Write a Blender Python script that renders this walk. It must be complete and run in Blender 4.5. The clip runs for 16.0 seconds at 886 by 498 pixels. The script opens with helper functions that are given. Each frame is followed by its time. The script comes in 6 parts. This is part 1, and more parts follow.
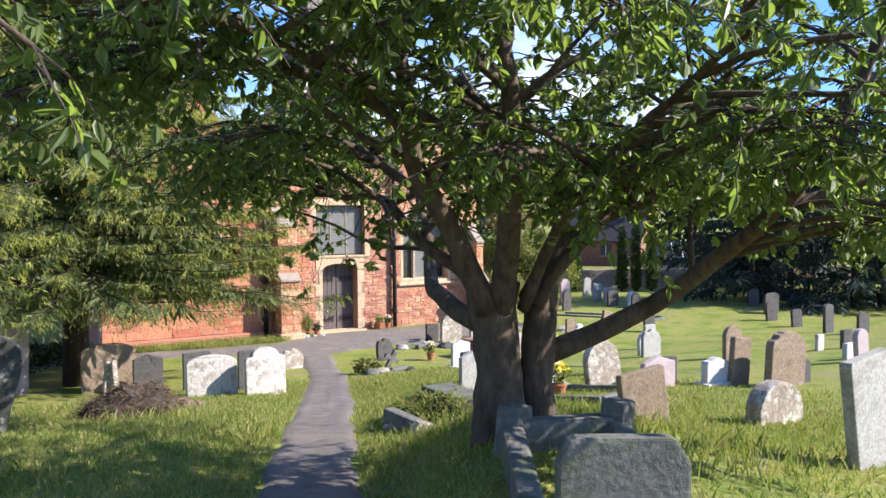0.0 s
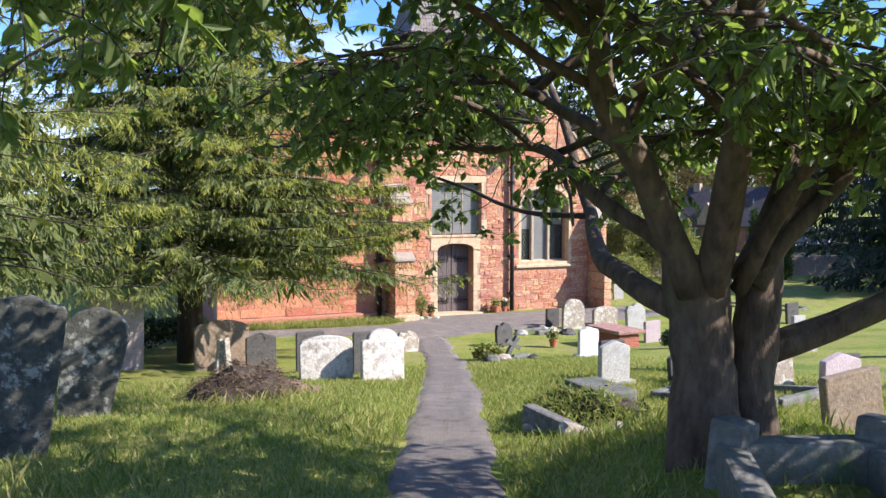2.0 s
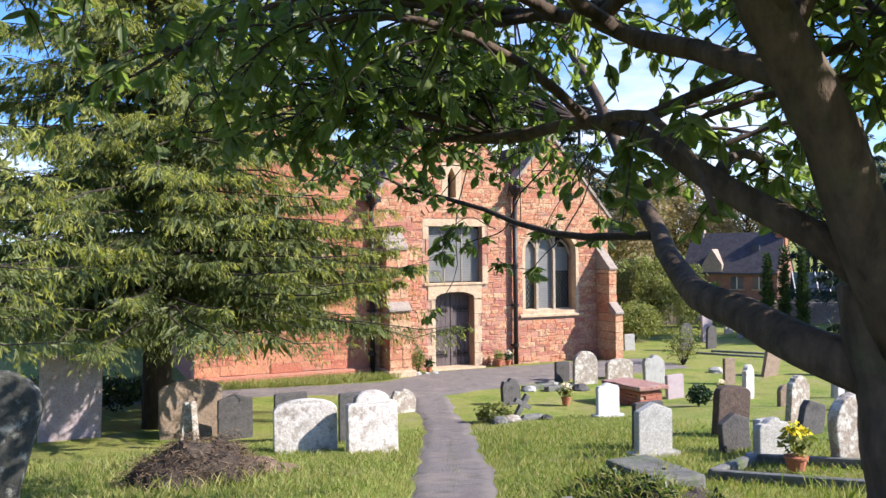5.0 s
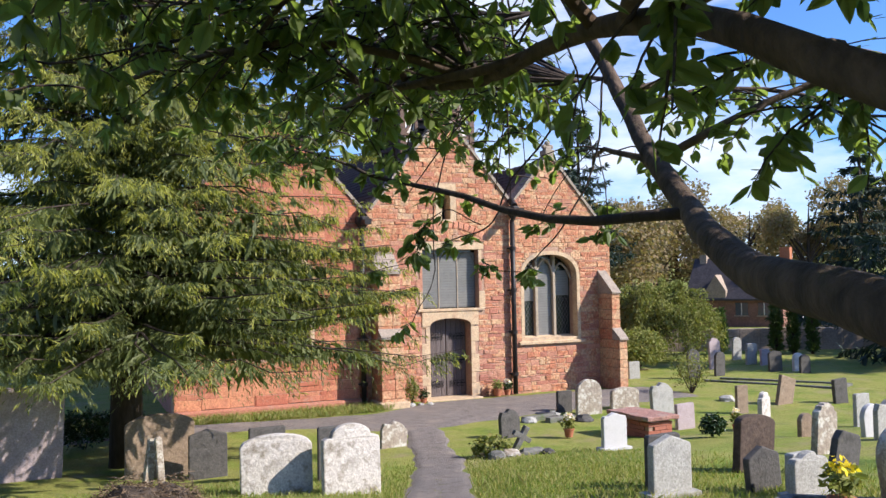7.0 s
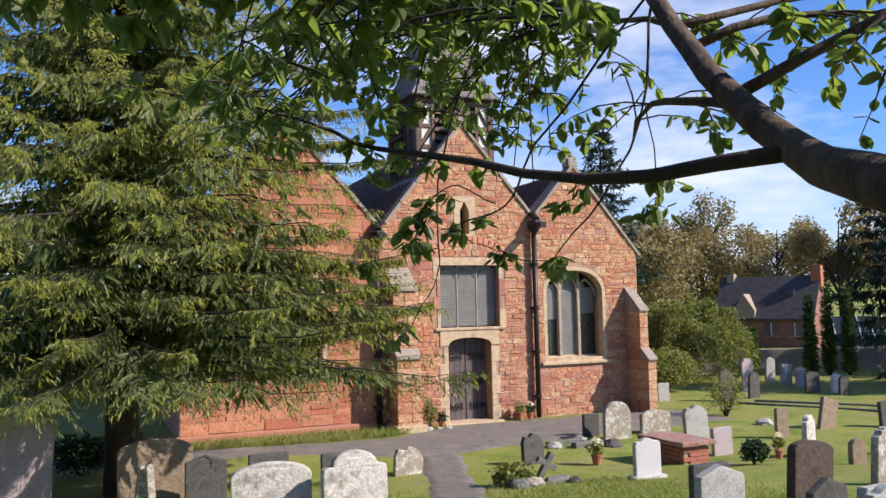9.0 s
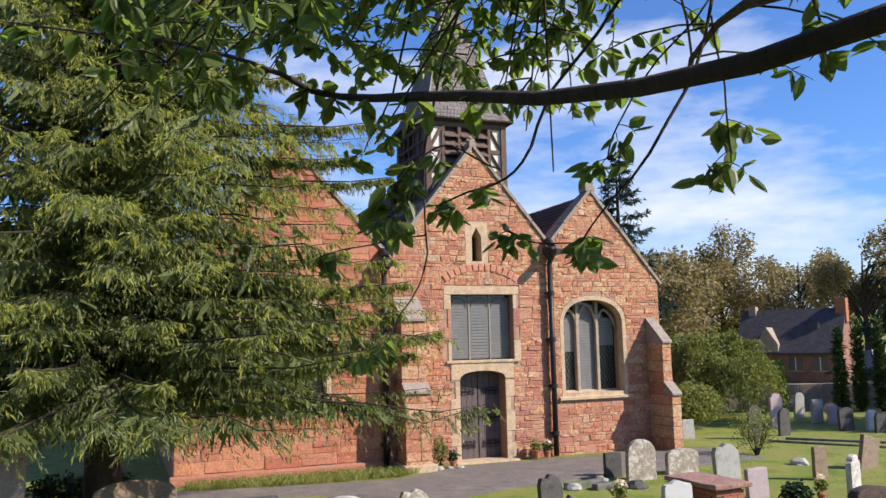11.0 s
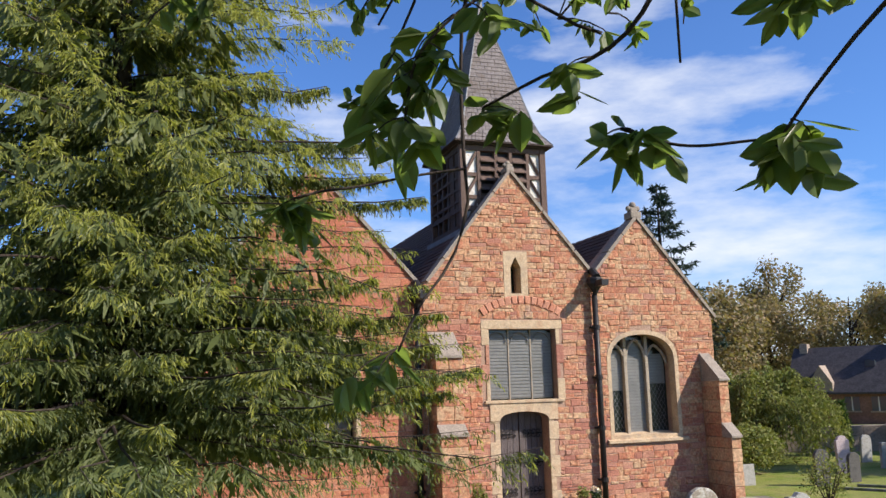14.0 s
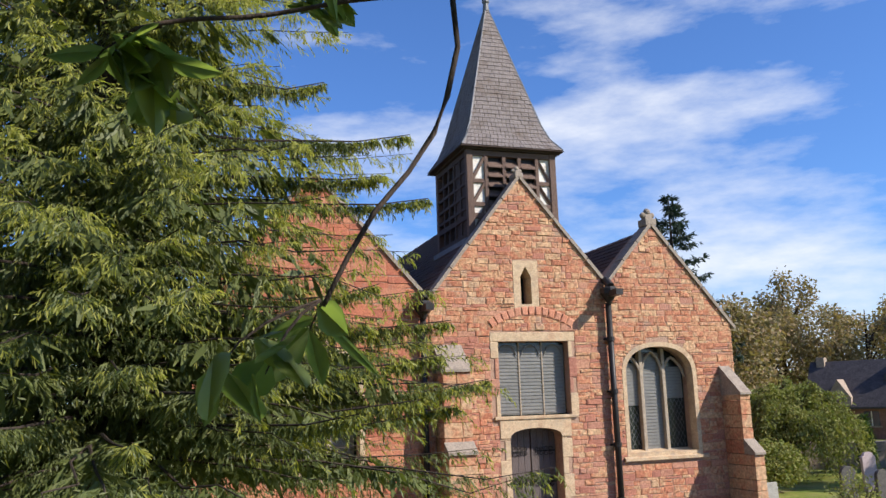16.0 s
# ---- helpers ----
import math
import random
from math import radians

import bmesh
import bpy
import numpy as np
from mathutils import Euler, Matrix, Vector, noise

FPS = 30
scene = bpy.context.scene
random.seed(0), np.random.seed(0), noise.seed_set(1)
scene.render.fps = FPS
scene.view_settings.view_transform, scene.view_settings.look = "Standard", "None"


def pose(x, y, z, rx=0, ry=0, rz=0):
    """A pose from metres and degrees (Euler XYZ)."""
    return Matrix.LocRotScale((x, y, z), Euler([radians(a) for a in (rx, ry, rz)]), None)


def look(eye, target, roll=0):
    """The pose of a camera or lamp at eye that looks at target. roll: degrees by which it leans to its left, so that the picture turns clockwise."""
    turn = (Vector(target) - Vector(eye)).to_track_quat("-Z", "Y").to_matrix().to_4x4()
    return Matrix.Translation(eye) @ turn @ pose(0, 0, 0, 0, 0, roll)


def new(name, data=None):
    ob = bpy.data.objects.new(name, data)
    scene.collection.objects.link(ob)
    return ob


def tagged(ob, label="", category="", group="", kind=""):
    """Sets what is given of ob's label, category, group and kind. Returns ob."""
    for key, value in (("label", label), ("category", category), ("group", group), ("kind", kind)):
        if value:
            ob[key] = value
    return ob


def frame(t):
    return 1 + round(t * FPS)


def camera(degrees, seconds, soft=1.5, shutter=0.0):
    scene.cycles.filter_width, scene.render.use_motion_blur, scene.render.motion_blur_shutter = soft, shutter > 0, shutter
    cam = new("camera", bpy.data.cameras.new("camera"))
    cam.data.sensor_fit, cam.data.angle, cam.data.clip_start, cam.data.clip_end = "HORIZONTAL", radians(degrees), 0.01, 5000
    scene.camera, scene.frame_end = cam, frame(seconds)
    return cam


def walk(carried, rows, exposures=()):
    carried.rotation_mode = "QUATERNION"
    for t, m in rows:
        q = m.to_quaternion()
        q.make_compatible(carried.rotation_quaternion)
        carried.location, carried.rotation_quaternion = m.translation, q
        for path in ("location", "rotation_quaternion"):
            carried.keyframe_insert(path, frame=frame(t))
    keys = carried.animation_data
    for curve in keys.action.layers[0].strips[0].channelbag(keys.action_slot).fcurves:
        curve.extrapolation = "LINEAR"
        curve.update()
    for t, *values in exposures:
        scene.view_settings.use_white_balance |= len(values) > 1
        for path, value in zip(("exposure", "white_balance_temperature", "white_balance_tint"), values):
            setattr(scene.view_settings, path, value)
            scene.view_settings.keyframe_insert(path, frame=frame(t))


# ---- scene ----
cam = camera(56.2, 16.0, 1.5)
PATH = [
    (0, (-11.109, -25.26, 3.748), (-10.085, -23.545, 3.668), -0.5),
    (0.5, (-11.024, -24.952, 3.712), (-10.092, -23.185, 3.607), -0.3),
    (1, (-10.92, -24.639, 3.639), (-10.053, -22.841, 3.515), -0.2),
    (1.5, (-10.831, -24.277, 3.567), (-10.009, -22.458, 3.438), -0.1),
    (2, (-10.81, -23.944, 3.563), (-10.016, -22.112, 3.446), -0.0),
    (2.5, (-10.7, -23.628, 3.547), (-9.92, -21.788, 3.456), -0.1),
    (3, (-10.601, -23.277, 3.492), (-9.825, -21.435, 3.432), -0.1),
    (3.5, (-10.466, -22.966, 3.427), (-9.686, -21.125, 3.394), -0.1),
    (4, (-10.374, -22.693, 3.416), (-9.586, -20.855, 3.398), -0.2),
    (6.5, (-9.601, -21.465, 3.23), (-8.789, -19.638, 3.29), -1.1),
    (7, (-9.5, -21.235, 3.188), (-8.697, -19.405, 3.27), -1.1),
    (7.5, (-9.388, -21.026, 3.16), (-8.595, -19.193, 3.256), -1.2),
    (8, (-9.244, -20.81, 3.138), (-8.466, -18.971, 3.244), -1.2),
    (8.5, (-9.152, -20.595, 3.117), (-8.388, -18.751, 3.235), -1.1),
    (9, (-9.028, -20.339, 3.052), (-8.273, -18.493, 3.189), -1.3),
    (11.5, (-8.438, -19.117, 2.939), (-7.73, -17.261, 3.178), -1.3),
    (12, (-8.354, -18.846, 2.941), (-7.662, -16.987, 3.193), -1.3),
    (12.5, (-8.256, -18.603, 2.914), (-7.579, -16.741, 3.183), -1.3),
    (13, (-8.2, -18.413, 2.897), (-7.538, -16.549, 3.187), -1.4),
    (13.5, (-8.148, -18.267, 2.886), (-7.501, -16.399, 3.194), -1.4),
    (14, (-8.087, -18.115, 2.875), (-7.448, -16.248, 3.197), -1.6),
    (14.5, (-8.012, -17.916, 2.864), (-7.381, -16.047, 3.195), -1.6),
    (15, (-7.921, -17.702, 2.855), (-7.296, -15.834, 3.198), -1.7),
    (15.5, (-7.838, -17.502, 2.844), (-7.215, -15.636, 3.199), -1.7),
    (16, (-7.781, -17.35, 2.839), (-7.163, -15.483, 3.201), -1.9),
]
walk(cam, [(t, look(eye, target, roll)) for t, eye, target, roll in PATH],
     exposures=[(0, 1.2, 6200, 13), (4, 1.22, 6100, 14), (6.5, 0.95, 6250, 13), (9, 0.64, 6450, 13), (11.5, 0.6, 6450, 12), (16, 0.57, 6450, 11)])

# ---- world, sun ----
SUN_AZ, SUN_EL = 50.0, 35.0          # degrees: from the facade's normal towards +x, and up
to_sun = Vector((math.sin(radians(SUN_AZ)) * math.cos(radians(SUN_EL)), -math.cos(radians(SUN_AZ)) * math.cos(radians(SUN_EL)), math.sin(radians(SUN_EL))))
world = bpy.data.worlds.new("sky")
scene.world = world
world.use_nodes = True
wt = world.node_tree
wt.nodes.clear()
sky = wt.nodes.new("ShaderNodeTexSky")
sky.sky_type = "NISHITA"
sky.sun_disc = False
sky.sun_elevation = radians(SUN_EL)
sky.sun_rotation = math.atan2(to_sun.x, to_sun.y)
sky.dust_density = 0.6
sky.ozone_density = 1.6
tc = wt.nodes.new("ShaderNodeTexCoord")
mp = wt.nodes.new("ShaderNodeMapping")
mp.inputs["Scale"].default_value = (2.2, 2.2, 7.0)
mp.inputs["Location"].default_value = (0.35, 0.1, 0.42)
cn = wt.nodes.new("ShaderNodeTexNoise")
cn.inputs["Scale"].default_value = 1.3
cn.inputs["Detail"].default_value = 9.0
cn.inputs["Roughness"].default_value = 0.58
cr = wt.nodes.new("ShaderNodeValToRGB")
cr.color_ramp.elements[0].position = 0.55
cr.color_ramp.elements[1].position = 0.82
sep = wt.nodes.new("ShaderNodeSeparateXYZ")
low = wt.nodes.new("ShaderNodeMapRange")
low.inputs["From Min"].default_value = 0.02
low.inputs["From Max"].default_value = 0.38
low.inputs["To Min"].default_value = 0.16
low.inputs["To Max"].default_value = 0.0
addc = wt.nodes.new("ShaderNodeMath")
cmix = wt.nodes.new("ShaderNodeMixRGB")
cmix.inputs["Color2"].default_value = (6.6, 6.8, 7.1, 1)
cool = wt.nodes.new("ShaderNodeMixRGB")
cool.blend_type = "MULTIPLY"
cool.inputs["Fac"].default_value = 1.0
cool.inputs["Color2"].default_value = (0.52, 0.80, 1.26, 1)
bg = wt.nodes.new("ShaderNodeBackground")
bg.inputs["Strength"].default_value = 0.102
wo = wt.nodes.new("ShaderNodeOutputWorld")
wl = wt.links
wl.new(tc.outputs["Generated"], mp.inputs["Vector"])
wl.new(mp.outputs["Vector"], cn.inputs["Vector"])
wl.new(tc.outputs["Generated"], sep.inputs["Vector"])
wl.new(sep.outputs["Z"], low.inputs["Value"])
wl.new(cn.outputs["Fac"], addc.inputs[0])
wl.new(low.outputs["Result"], addc.inputs[1])
wl.new(addc.outputs["Value"], cr.inputs["Fac"])
wl.new(cr.outputs["Color"], cmix.inputs["Fac"])
wl.new(sky.outputs["Color"], cool.inputs["Color1"])
wl.new(cool.outputs["Color"], cmix.inputs["Color1"])
wl.new(cmix.outputs["Color"], bg.inputs["Color"])
wl.new(bg.outputs["Background"], wo.inputs["Surface"])
sun_data = bpy.data.lights.new("sun", "SUN")
sun_data.energy = 5.0
sun_data.angle = radians(0.55)
sun_data.color = (1.0, 0.915, 0.80)
sun = new("sun", sun_data)
sun.matrix_world = look((0, 0, 40), Vector((0, 0, 40)) - to_sun)


# ---- materials ----
def mat(name, stops, scale=6.0, detail=6.0, rough=0.85, bump=0.3, bump_scale=40.0, fine=0.35, island="", metal=0.0,
        stain=None, stain_scale=1.2, stain_lo=0.52, stain_hi=0.68, trans=0.0, stretch=(1, 1, 1), spec=0.3):
    """Procedural surface: stops is a list of colours spread over a ramp. island: 'object' or 'island' varies each piece."""
    m = bpy.data.materials.new(name)
    m.use_nodes = True
    nt = m.node_tree
    nt.nodes.clear()
    N, L = nt.nodes.new, nt.links.new
    co = N("ShaderNodeTexCoord")
    mpn = N("ShaderNodeMapping")
    mpn.inputs["Scale"].default_value = stretch
    L(co.outputs["Object"], mpn.inputs["Vector"])
    n1 = N("ShaderNodeTexNoise")
    n1.inputs["Scale"].default_value = scale
    n1.inputs["Detail"].default_value = detail
    n1.inputs["Roughness"].default_value = 0.6
    L(mpn.outputs["Vector"], n1.inputs["Vector"])
    ramp = N("ShaderNodeValToRGB")
    el = ramp.color_ramp.elements
    lo, hi = (0.28, 0.72) if not island else (0.05, 0.95)
    for k, c in enumerate(stops):
        pos = lo + (hi - lo) * k / max(1, len(stops) - 1)
        e = el[k] if k < 2 else el.new(pos)
        e.position = pos
        e.color = (*c, 1)
    fac = n1.outputs["Fac"]
    if island:
        if island == "object":
            rnd = N("ShaderNodeObjectInfo").outputs["Random"]
        else:
            rnd = N("ShaderNodeNewGeometry").outputs["Random Per Island"]
        mx = N("ShaderNodeMath")
        mx.operation = "MULTIPLY_ADD"
        mx.inputs[1].default_value = 0.55
        sub = N("ShaderNodeMath")
        sub.operation = "MULTIPLY"
        sub.inputs[1].default_value = 0.45
        L(n1.outputs["Fac"], sub.inputs[0])
        L(rnd, mx.inputs[0])
        L(sub.outputs["Value"], mx.inputs[2])
        fac = mx.outputs["Value"]
    L(fac, ramp.inputs["Fac"])
    col = ramp.outputs["Color"]
    n2 = N("ShaderNodeTexNoise")
    n2.inputs["Scale"].default_value = bump_scale
    n2.inputs["Detail"].default_value = 5.0
    n2.inputs["Roughness"].default_value = 0.65
    L(mpn.outputs["Vector"], n2.inputs["Vector"])
    if fine > 0:
        mr = N("ShaderNodeMapRange")
        mr.inputs["From Min"].default_value = 0.3
        mr.inputs["From Max"].default_value = 0.7
        mr.inputs["To Min"].default_value = 1 - fine
        mr.inputs["To Max"].default_value = 1 + fine * 0.6
        L(n2.outputs["Fac"], mr.inputs["Value"])
        mul = N("ShaderNodeMixRGB")
        mul.blend_type = "MULTIPLY"
        mul.inputs["Fac"].default_value = 1.0
        L(col, mul.inputs["Color1"])
        L(mr.outputs["Result"], mul.inputs["Color2"])
        col = mul.outputs["Color"]
    if stain:
        n3 = N("ShaderNodeTexNoise")
        n3.inputs["Scale"].default_value = stain_scale
        n3.inputs["Detail"].default_value = 8.0
        n3.inputs["Roughness"].default_value = 0.7
        L(co.outputs["Object"], n3.inputs["Vector"])
        sr = N("ShaderNodeMapRange")
        sr.inputs["From Min"].default_value = stain_lo
        sr.inputs["From Max"].default_value = stain_hi
        L(n3.outputs["Fac"], sr.inputs["Value"])
        ms = N("ShaderNodeMixRGB")
        ms.inputs["Color2"].default_value = (*stain, 1)
        L(sr.outputs["Result"], ms.inputs["Fac"])
        L(col, ms.inputs["Color1"])
        col = ms.outputs["Color"]
    b = N("ShaderNodeBsdfPrincipled")
    b.inputs["Roughness"].default_value = rough
    b.inputs["Metallic"].default_value = metal
    b.inputs["Specular IOR Level"].default_value = spec
    L(col, b.inputs["Base Color"])
    if bump > 0:
        bp = N("ShaderNodeBump")
        bp.inputs["Strength"].default_value = bump
        bp.inputs["Distance"].default_value = 0.02
        L(n2.outputs["Fac"], bp.inputs["Height"])
        L(bp.outputs["Normal"], b.inputs["Normal"])
    out = N("ShaderNodeOutputMaterial")
    if trans > 0:
        tr = N("ShaderNodeBsdfTranslucent")
        boost = N("ShaderNodeMixRGB")
        boost.blend_type = "MULTIPLY"
        boost.inputs["Fac"].default_value = 1.0
        boost.inputs["Color2"].default_value = (1.5, 1.6, 0.7, 1)
        L(col, boost.inputs["Color1"])
        L(boost.outputs["Color"], tr.inputs["Color"])
        mix = N("ShaderNodeMixShader")
        mix.inputs["Fac"].default_value = trans
        L(b.outputs["BSDF"], mix.inputs[1])
        L(tr.outputs["BSDF"], mix.inputs[2])
        L(mix.outputs["Shader"], out.inputs["Surface"])
    else:
        L(b.outputs["BSDF"], out.inputs["Surface"])
    return m


RED = [(0.28, 0.108, 0.075), (0.42, 0.178, 0.116), (0.34, 0.14, 0.099), (0.47, 0.243, 0.154), (0.38, 0.178, 0.127), (0.46, 0.302, 0.198)]
MIX = [(0.245, 0.128, 0.09), (0.337, 0.107, 0.061), (0.459, 0.187, 0.104), (0.51, 0.305, 0.169), (0.398, 0.143, 0.08), (0.479, 0.246, 0.137), (0.53, 0.354, 0.208), (0.418, 0.158, 0.09), (0.5, 0.276, 0.155), (0.388, 0.158, 0.099), (0.592, 0.424, 0.263)]
M_mortar = mat("lime_mortar", [(0.31, 0.185, 0.13), (0.40, 0.26, 0.185), (0.26, 0.145, 0.10)], 5, bump=0.6, bump_scale=60)
M_red_o = mat("red_sandstone_piece", RED, 7, island="object", bump=0.55, bump_scale=28, fine=0.4, stain=(0.30, 0.22, 0.18), stain_scale=2.3, stain_lo=0.58, stain_hi=0.75)
M_red_i = mat("red_sandstone_rows", RED, 7, island="island", bump=0.55, bump_scale=28, fine=0.4, stain=(0.30, 0.22, 0.18), stain_scale=2.3, stain_lo=0.58, stain_hi=0.75)
ASHLAR = [(0.33, 0.10, 0.058), (0.47, 0.165, 0.09), (0.39, 0.13, 0.08), (0.52, 0.235, 0.13), (0.42, 0.16, 0.10), (0.49, 0.28, 0.16)]
M_ash_o = mat("red_ashlar_piece", ASHLAR, 7, island="object", bump=0.55, bump_scale=28, fine=0.4, stain=(0.30, 0.22, 0.18), stain_scale=2.3, stain_lo=0.58, stain_hi=0.75)
M_ash_i = mat("red_ashlar_rows", ASHLAR, 7, island="island", bump=0.55, bump_scale=28, fine=0.4, stain=(0.30, 0.22, 0.18), stain_scale=2.3, stain_lo=0.58, stain_hi=0.75)
M_mix_i = mat("mixed_sandstone_rows", MIX, 5, island="island", bump=0.9, bump_scale=16, fine=0.55, stain=(0.28, 0.21, 0.17), stain_scale=1.9, stain_lo=0.56, stain_hi=0.75)
M_mix_o = mat("mixed_sandstone_piece", MIX, 5, island="object", bump=0.9, bump_scale=16, fine=0.55, stain=(0.28, 0.21, 0.17), stain_scale=1.9, stain_lo=0.56, stain_hi=0.75)
M_buff = mat("buff_dressed_stone", [(0.40, 0.26, 0.16), (0.53, 0.40, 0.26), (0.46, 0.30, 0.185)], 3, bump=0.35, bump_scale=35, stain=(0.30, 0.24, 0.18), stain_scale=2.2)
M_arch = mat("red_arch_stone", [(0.44, 0.17, 0.10), (0.52, 0.24, 0.15), (0.42, 0.20, 0.13)], 5, island="island", bump=0.4, bump_scale=30)
M_slate = mat("roof_tile_dark", [(0.07, 0.045, 0.04), (0.135, 0.085, 0.07), (0.095, 0.065, 0.055)], 9, island="island", bump=0.3, rough=0.9, stain=(0.11, 0.085, 0.06), stain_scale=1.4, spec=0.1)
M_shingle = mat("weathered_shingle", [(0.14, 0.12, 0.115), (0.22, 0.19, 0.18), (0.175, 0.15, 0.14)], 9, island="island", bump=0.5, bump_scale=50, stain=(0.12, 0.09, 0.07), stain_scale=1.5)
# One timber in two tones: sunlit front and shaded sides are in the colour.
M_timber = mat("old_timber_shaded", [(0.035, 0.024, 0.02), (0.075, 0.052, 0.042), (0.05, 0.035, 0.03)], 8, bump=0.5, bump_scale=45, stretch=(6, 6, 1))
M_timber_lit = mat("old_timber_lit", [(0.075, 0.045, 0.035), (0.15, 0.10, 0.08), (0.10, 0.065, 0.05)], 8, bump=0.5, bump_scale=45, stretch=(6, 6, 1))
M_plaster = mat("white_infill_plaster", [(0.62, 0.59, 0.53), (0.74, 0.71, 0.66)], 5, bump=0.2, stain=(0.4, 0.36, 0.3), stain_scale=4)
M_door = mat("weathered_oak_door", [(0.065, 0.05, 0.048), (0.13, 0.105, 0.10), (0.09, 0.07, 0.068)], 7, bump=0.45, bump_scale=60, stretch=(7, 7, 0.7), rough=0.75)
M_iron = mat("black_iron", [(0.012, 0.012, 0.013), (0.03, 0.028, 0.027)], 20, rough=0.55, metal=0.6, bump=0.2)
M_lead = mat("grey_lead", [(0.10, 0.105, 0.115), (0.17, 0.175, 0.185)], 8, rough=0.6, metal=0.3, bump=0.2)
M_guard = mat("grey_window_guard", [(0.15, 0.148, 0.14), (0.22, 0.215, 0.20)], 8, rough=0.6, metal=0.2, bump=0.1)
M_pipe = mat("black_pipe_paint", [(0.012, 0.011, 0.012), (0.03, 0.026, 0.024)], 12, rough=0.45, bump=0.15)
M_asphalt = mat("path_asphalt", [(0.115, 0.10, 0.09), (0.20, 0.175, 0.158), (0.15, 0.13, 0.118)], 3.5, bump=0.9, bump_scale=70, fine=0.5, stain=(0.26, 0.22, 0.18), stain_scale=1.6, stain_lo=0.5, stain_hi=0.72)
M_grassland = mat("short_grass", [(0.10, 0.15, 0.028), (0.18, 0.225, 0.043), (0.25, 0.25, 0.07), (0.135, 0.185, 0.036)], 0.8, bump=0.9, bump_scale=30, fine=0.55, stain=(0.25, 0.205, 0.115), stain_scale=0.9, stain_lo=0.53, stain_hi=0.72, spec=0.1)
M_blade = mat("grass_blades", [(0.084, 0.134, 0.029), (0.168, 0.224, 0.047), (0.347, 0.308, 0.14), (0.129, 0.185, 0.038)], 1.0, island="island", bump=0, fine=0, trans=0.35, spec=0.15)
M_leaf = mat("cherry_leaf", [(0.095, 0.135, 0.055), (0.16, 0.205, 0.072), (0.12, 0.165, 0.06), (0.23, 0.275, 0.075)], 9, island="island", bump=0, fine=0, rough=0.4, trans=0.62, spec=0.5)
# Paler young tips; sunlit top and shaded inside are also put in the colour.
M_yew_shaded = mat("old_shaded_needles", [(0.052, 0.071, 0.025), (0.115, 0.136, 0.039), (0.076, 0.098, 0.031), (0.172, 0.184, 0.053)], 3, island="island", bump=0, fine=0, rough=0.55, trans=0.25, spec=0.35)
M_yew = mat("lit_conifer_needles", [(0.17, 0.185, 0.042), (0.34, 0.335, 0.072), (0.24, 0.25, 0.056), (0.47, 0.42, 0.12)], 3, island="island", bump=0, fine=0, rough=0.5, trans=0.5, spec=0.35)
M_fir = mat("blue_fir_needles", [(0.012, 0.026, 0.018), (0.03, 0.05, 0.035)], 3, island="island", bump=0, fine=0, rough=0.7, trans=0.15)
M_cypress = mat("cypress_sprays", [(0.03, 0.06, 0.02), (0.07, 0.11, 0.032)], 3, island="island", bump=0, fine=0, rough=0.7, trans=0.25)
M_autumn = mat("autumn_leaves", [(0.17, 0.145, 0.09), (0.27, 0.20, 0.115), (0.20, 0.18, 0.10), (0.30, 0.205, 0.125), (0.19, 0.19, 0.095)], 3, island="island", bump=0, fine=0, trans=0.3)
M_shrub = mat("shrub_leaves", [(0.081, 0.115, 0.032), (0.155, 0.182, 0.049), (0.23, 0.223, 0.074), (0.101, 0.149, 0.038)], 3, island="island", bump=0, fine=0, trans=0.3)
M_ivy = mat("ivy_leaves", [(0.014, 0.034, 0.012), (0.04, 0.07, 0.02)], 5, island="island", bump=0, fine=0, rough=0.4, trans=0.15)
M_bark = mat("cherry_bark", [(0.044, 0.03, 0.021), (0.112, 0.077, 0.053), (0.07, 0.048, 0.033)], 5, bump=1.0, bump_scale=18, fine=0.55, stretch=(1, 1, 0.35), stain=(0.12, 0.115, 0.06), stain_scale=2.5, stain_lo=0.56, stain_hi=0.74)
M_bark_dark = mat("conifer_bark", [(0.03, 0.022, 0.018), (0.07, 0.05, 0.04)], 6, bump=0.8, bump_scale=20, stretch=(1, 1, 0.3))
M_dead = mat("dead_cuttings", [(0.045, 0.03, 0.021), (0.11, 0.072, 0.043), (0.155, 0.11, 0.068), (0.065, 0.043, 0.029)], 4, island="island", bump=0, fine=0)
M_soil = mat("dark_soil", [(0.035, 0.026, 0.02), (0.08, 0.06, 0.045)], 6, bump=0.8, bump_scale=20)
ST_GREY = mat("grey_headstone", [(0.26, 0.255, 0.235), (0.38, 0.37, 0.34), (0.31, 0.30, 0.275)], 3, bump=0.3, bump_scale=50, stain=(0.20, 0.19, 0.15), stain_scale=3)
ST_PALE = mat("pale_headstone", [(0.44, 0.43, 0.43), (0.54, 0.53, 0.52)], 2, bump=0.15, bump_scale=60, fine=0.15, stain=(0.34, 0.33, 0.30), stain_scale=2)
ST_WHITE = mat("white_lichened_headstone", [(0.34, 0.31, 0.275), (0.53, 0.49, 0.45), (0.45, 0.41, 0.37)], 4, bump=0.5, bump_scale=30, stain=(0.19, 0.16, 0.12), stain_scale=6, stain_lo=0.52, stain_hi=0.66)
ST_BROWN = mat("brown_sandstone_headstone", [(0.15, 0.105, 0.075), (0.25, 0.185, 0.13), (0.19, 0.14, 0.095)], 4, bump=0.5, bump_scale=28, stain=(0.33, 0.31, 0.24), stain_scale=5, stain_lo=0.58, stain_hi=0.72)
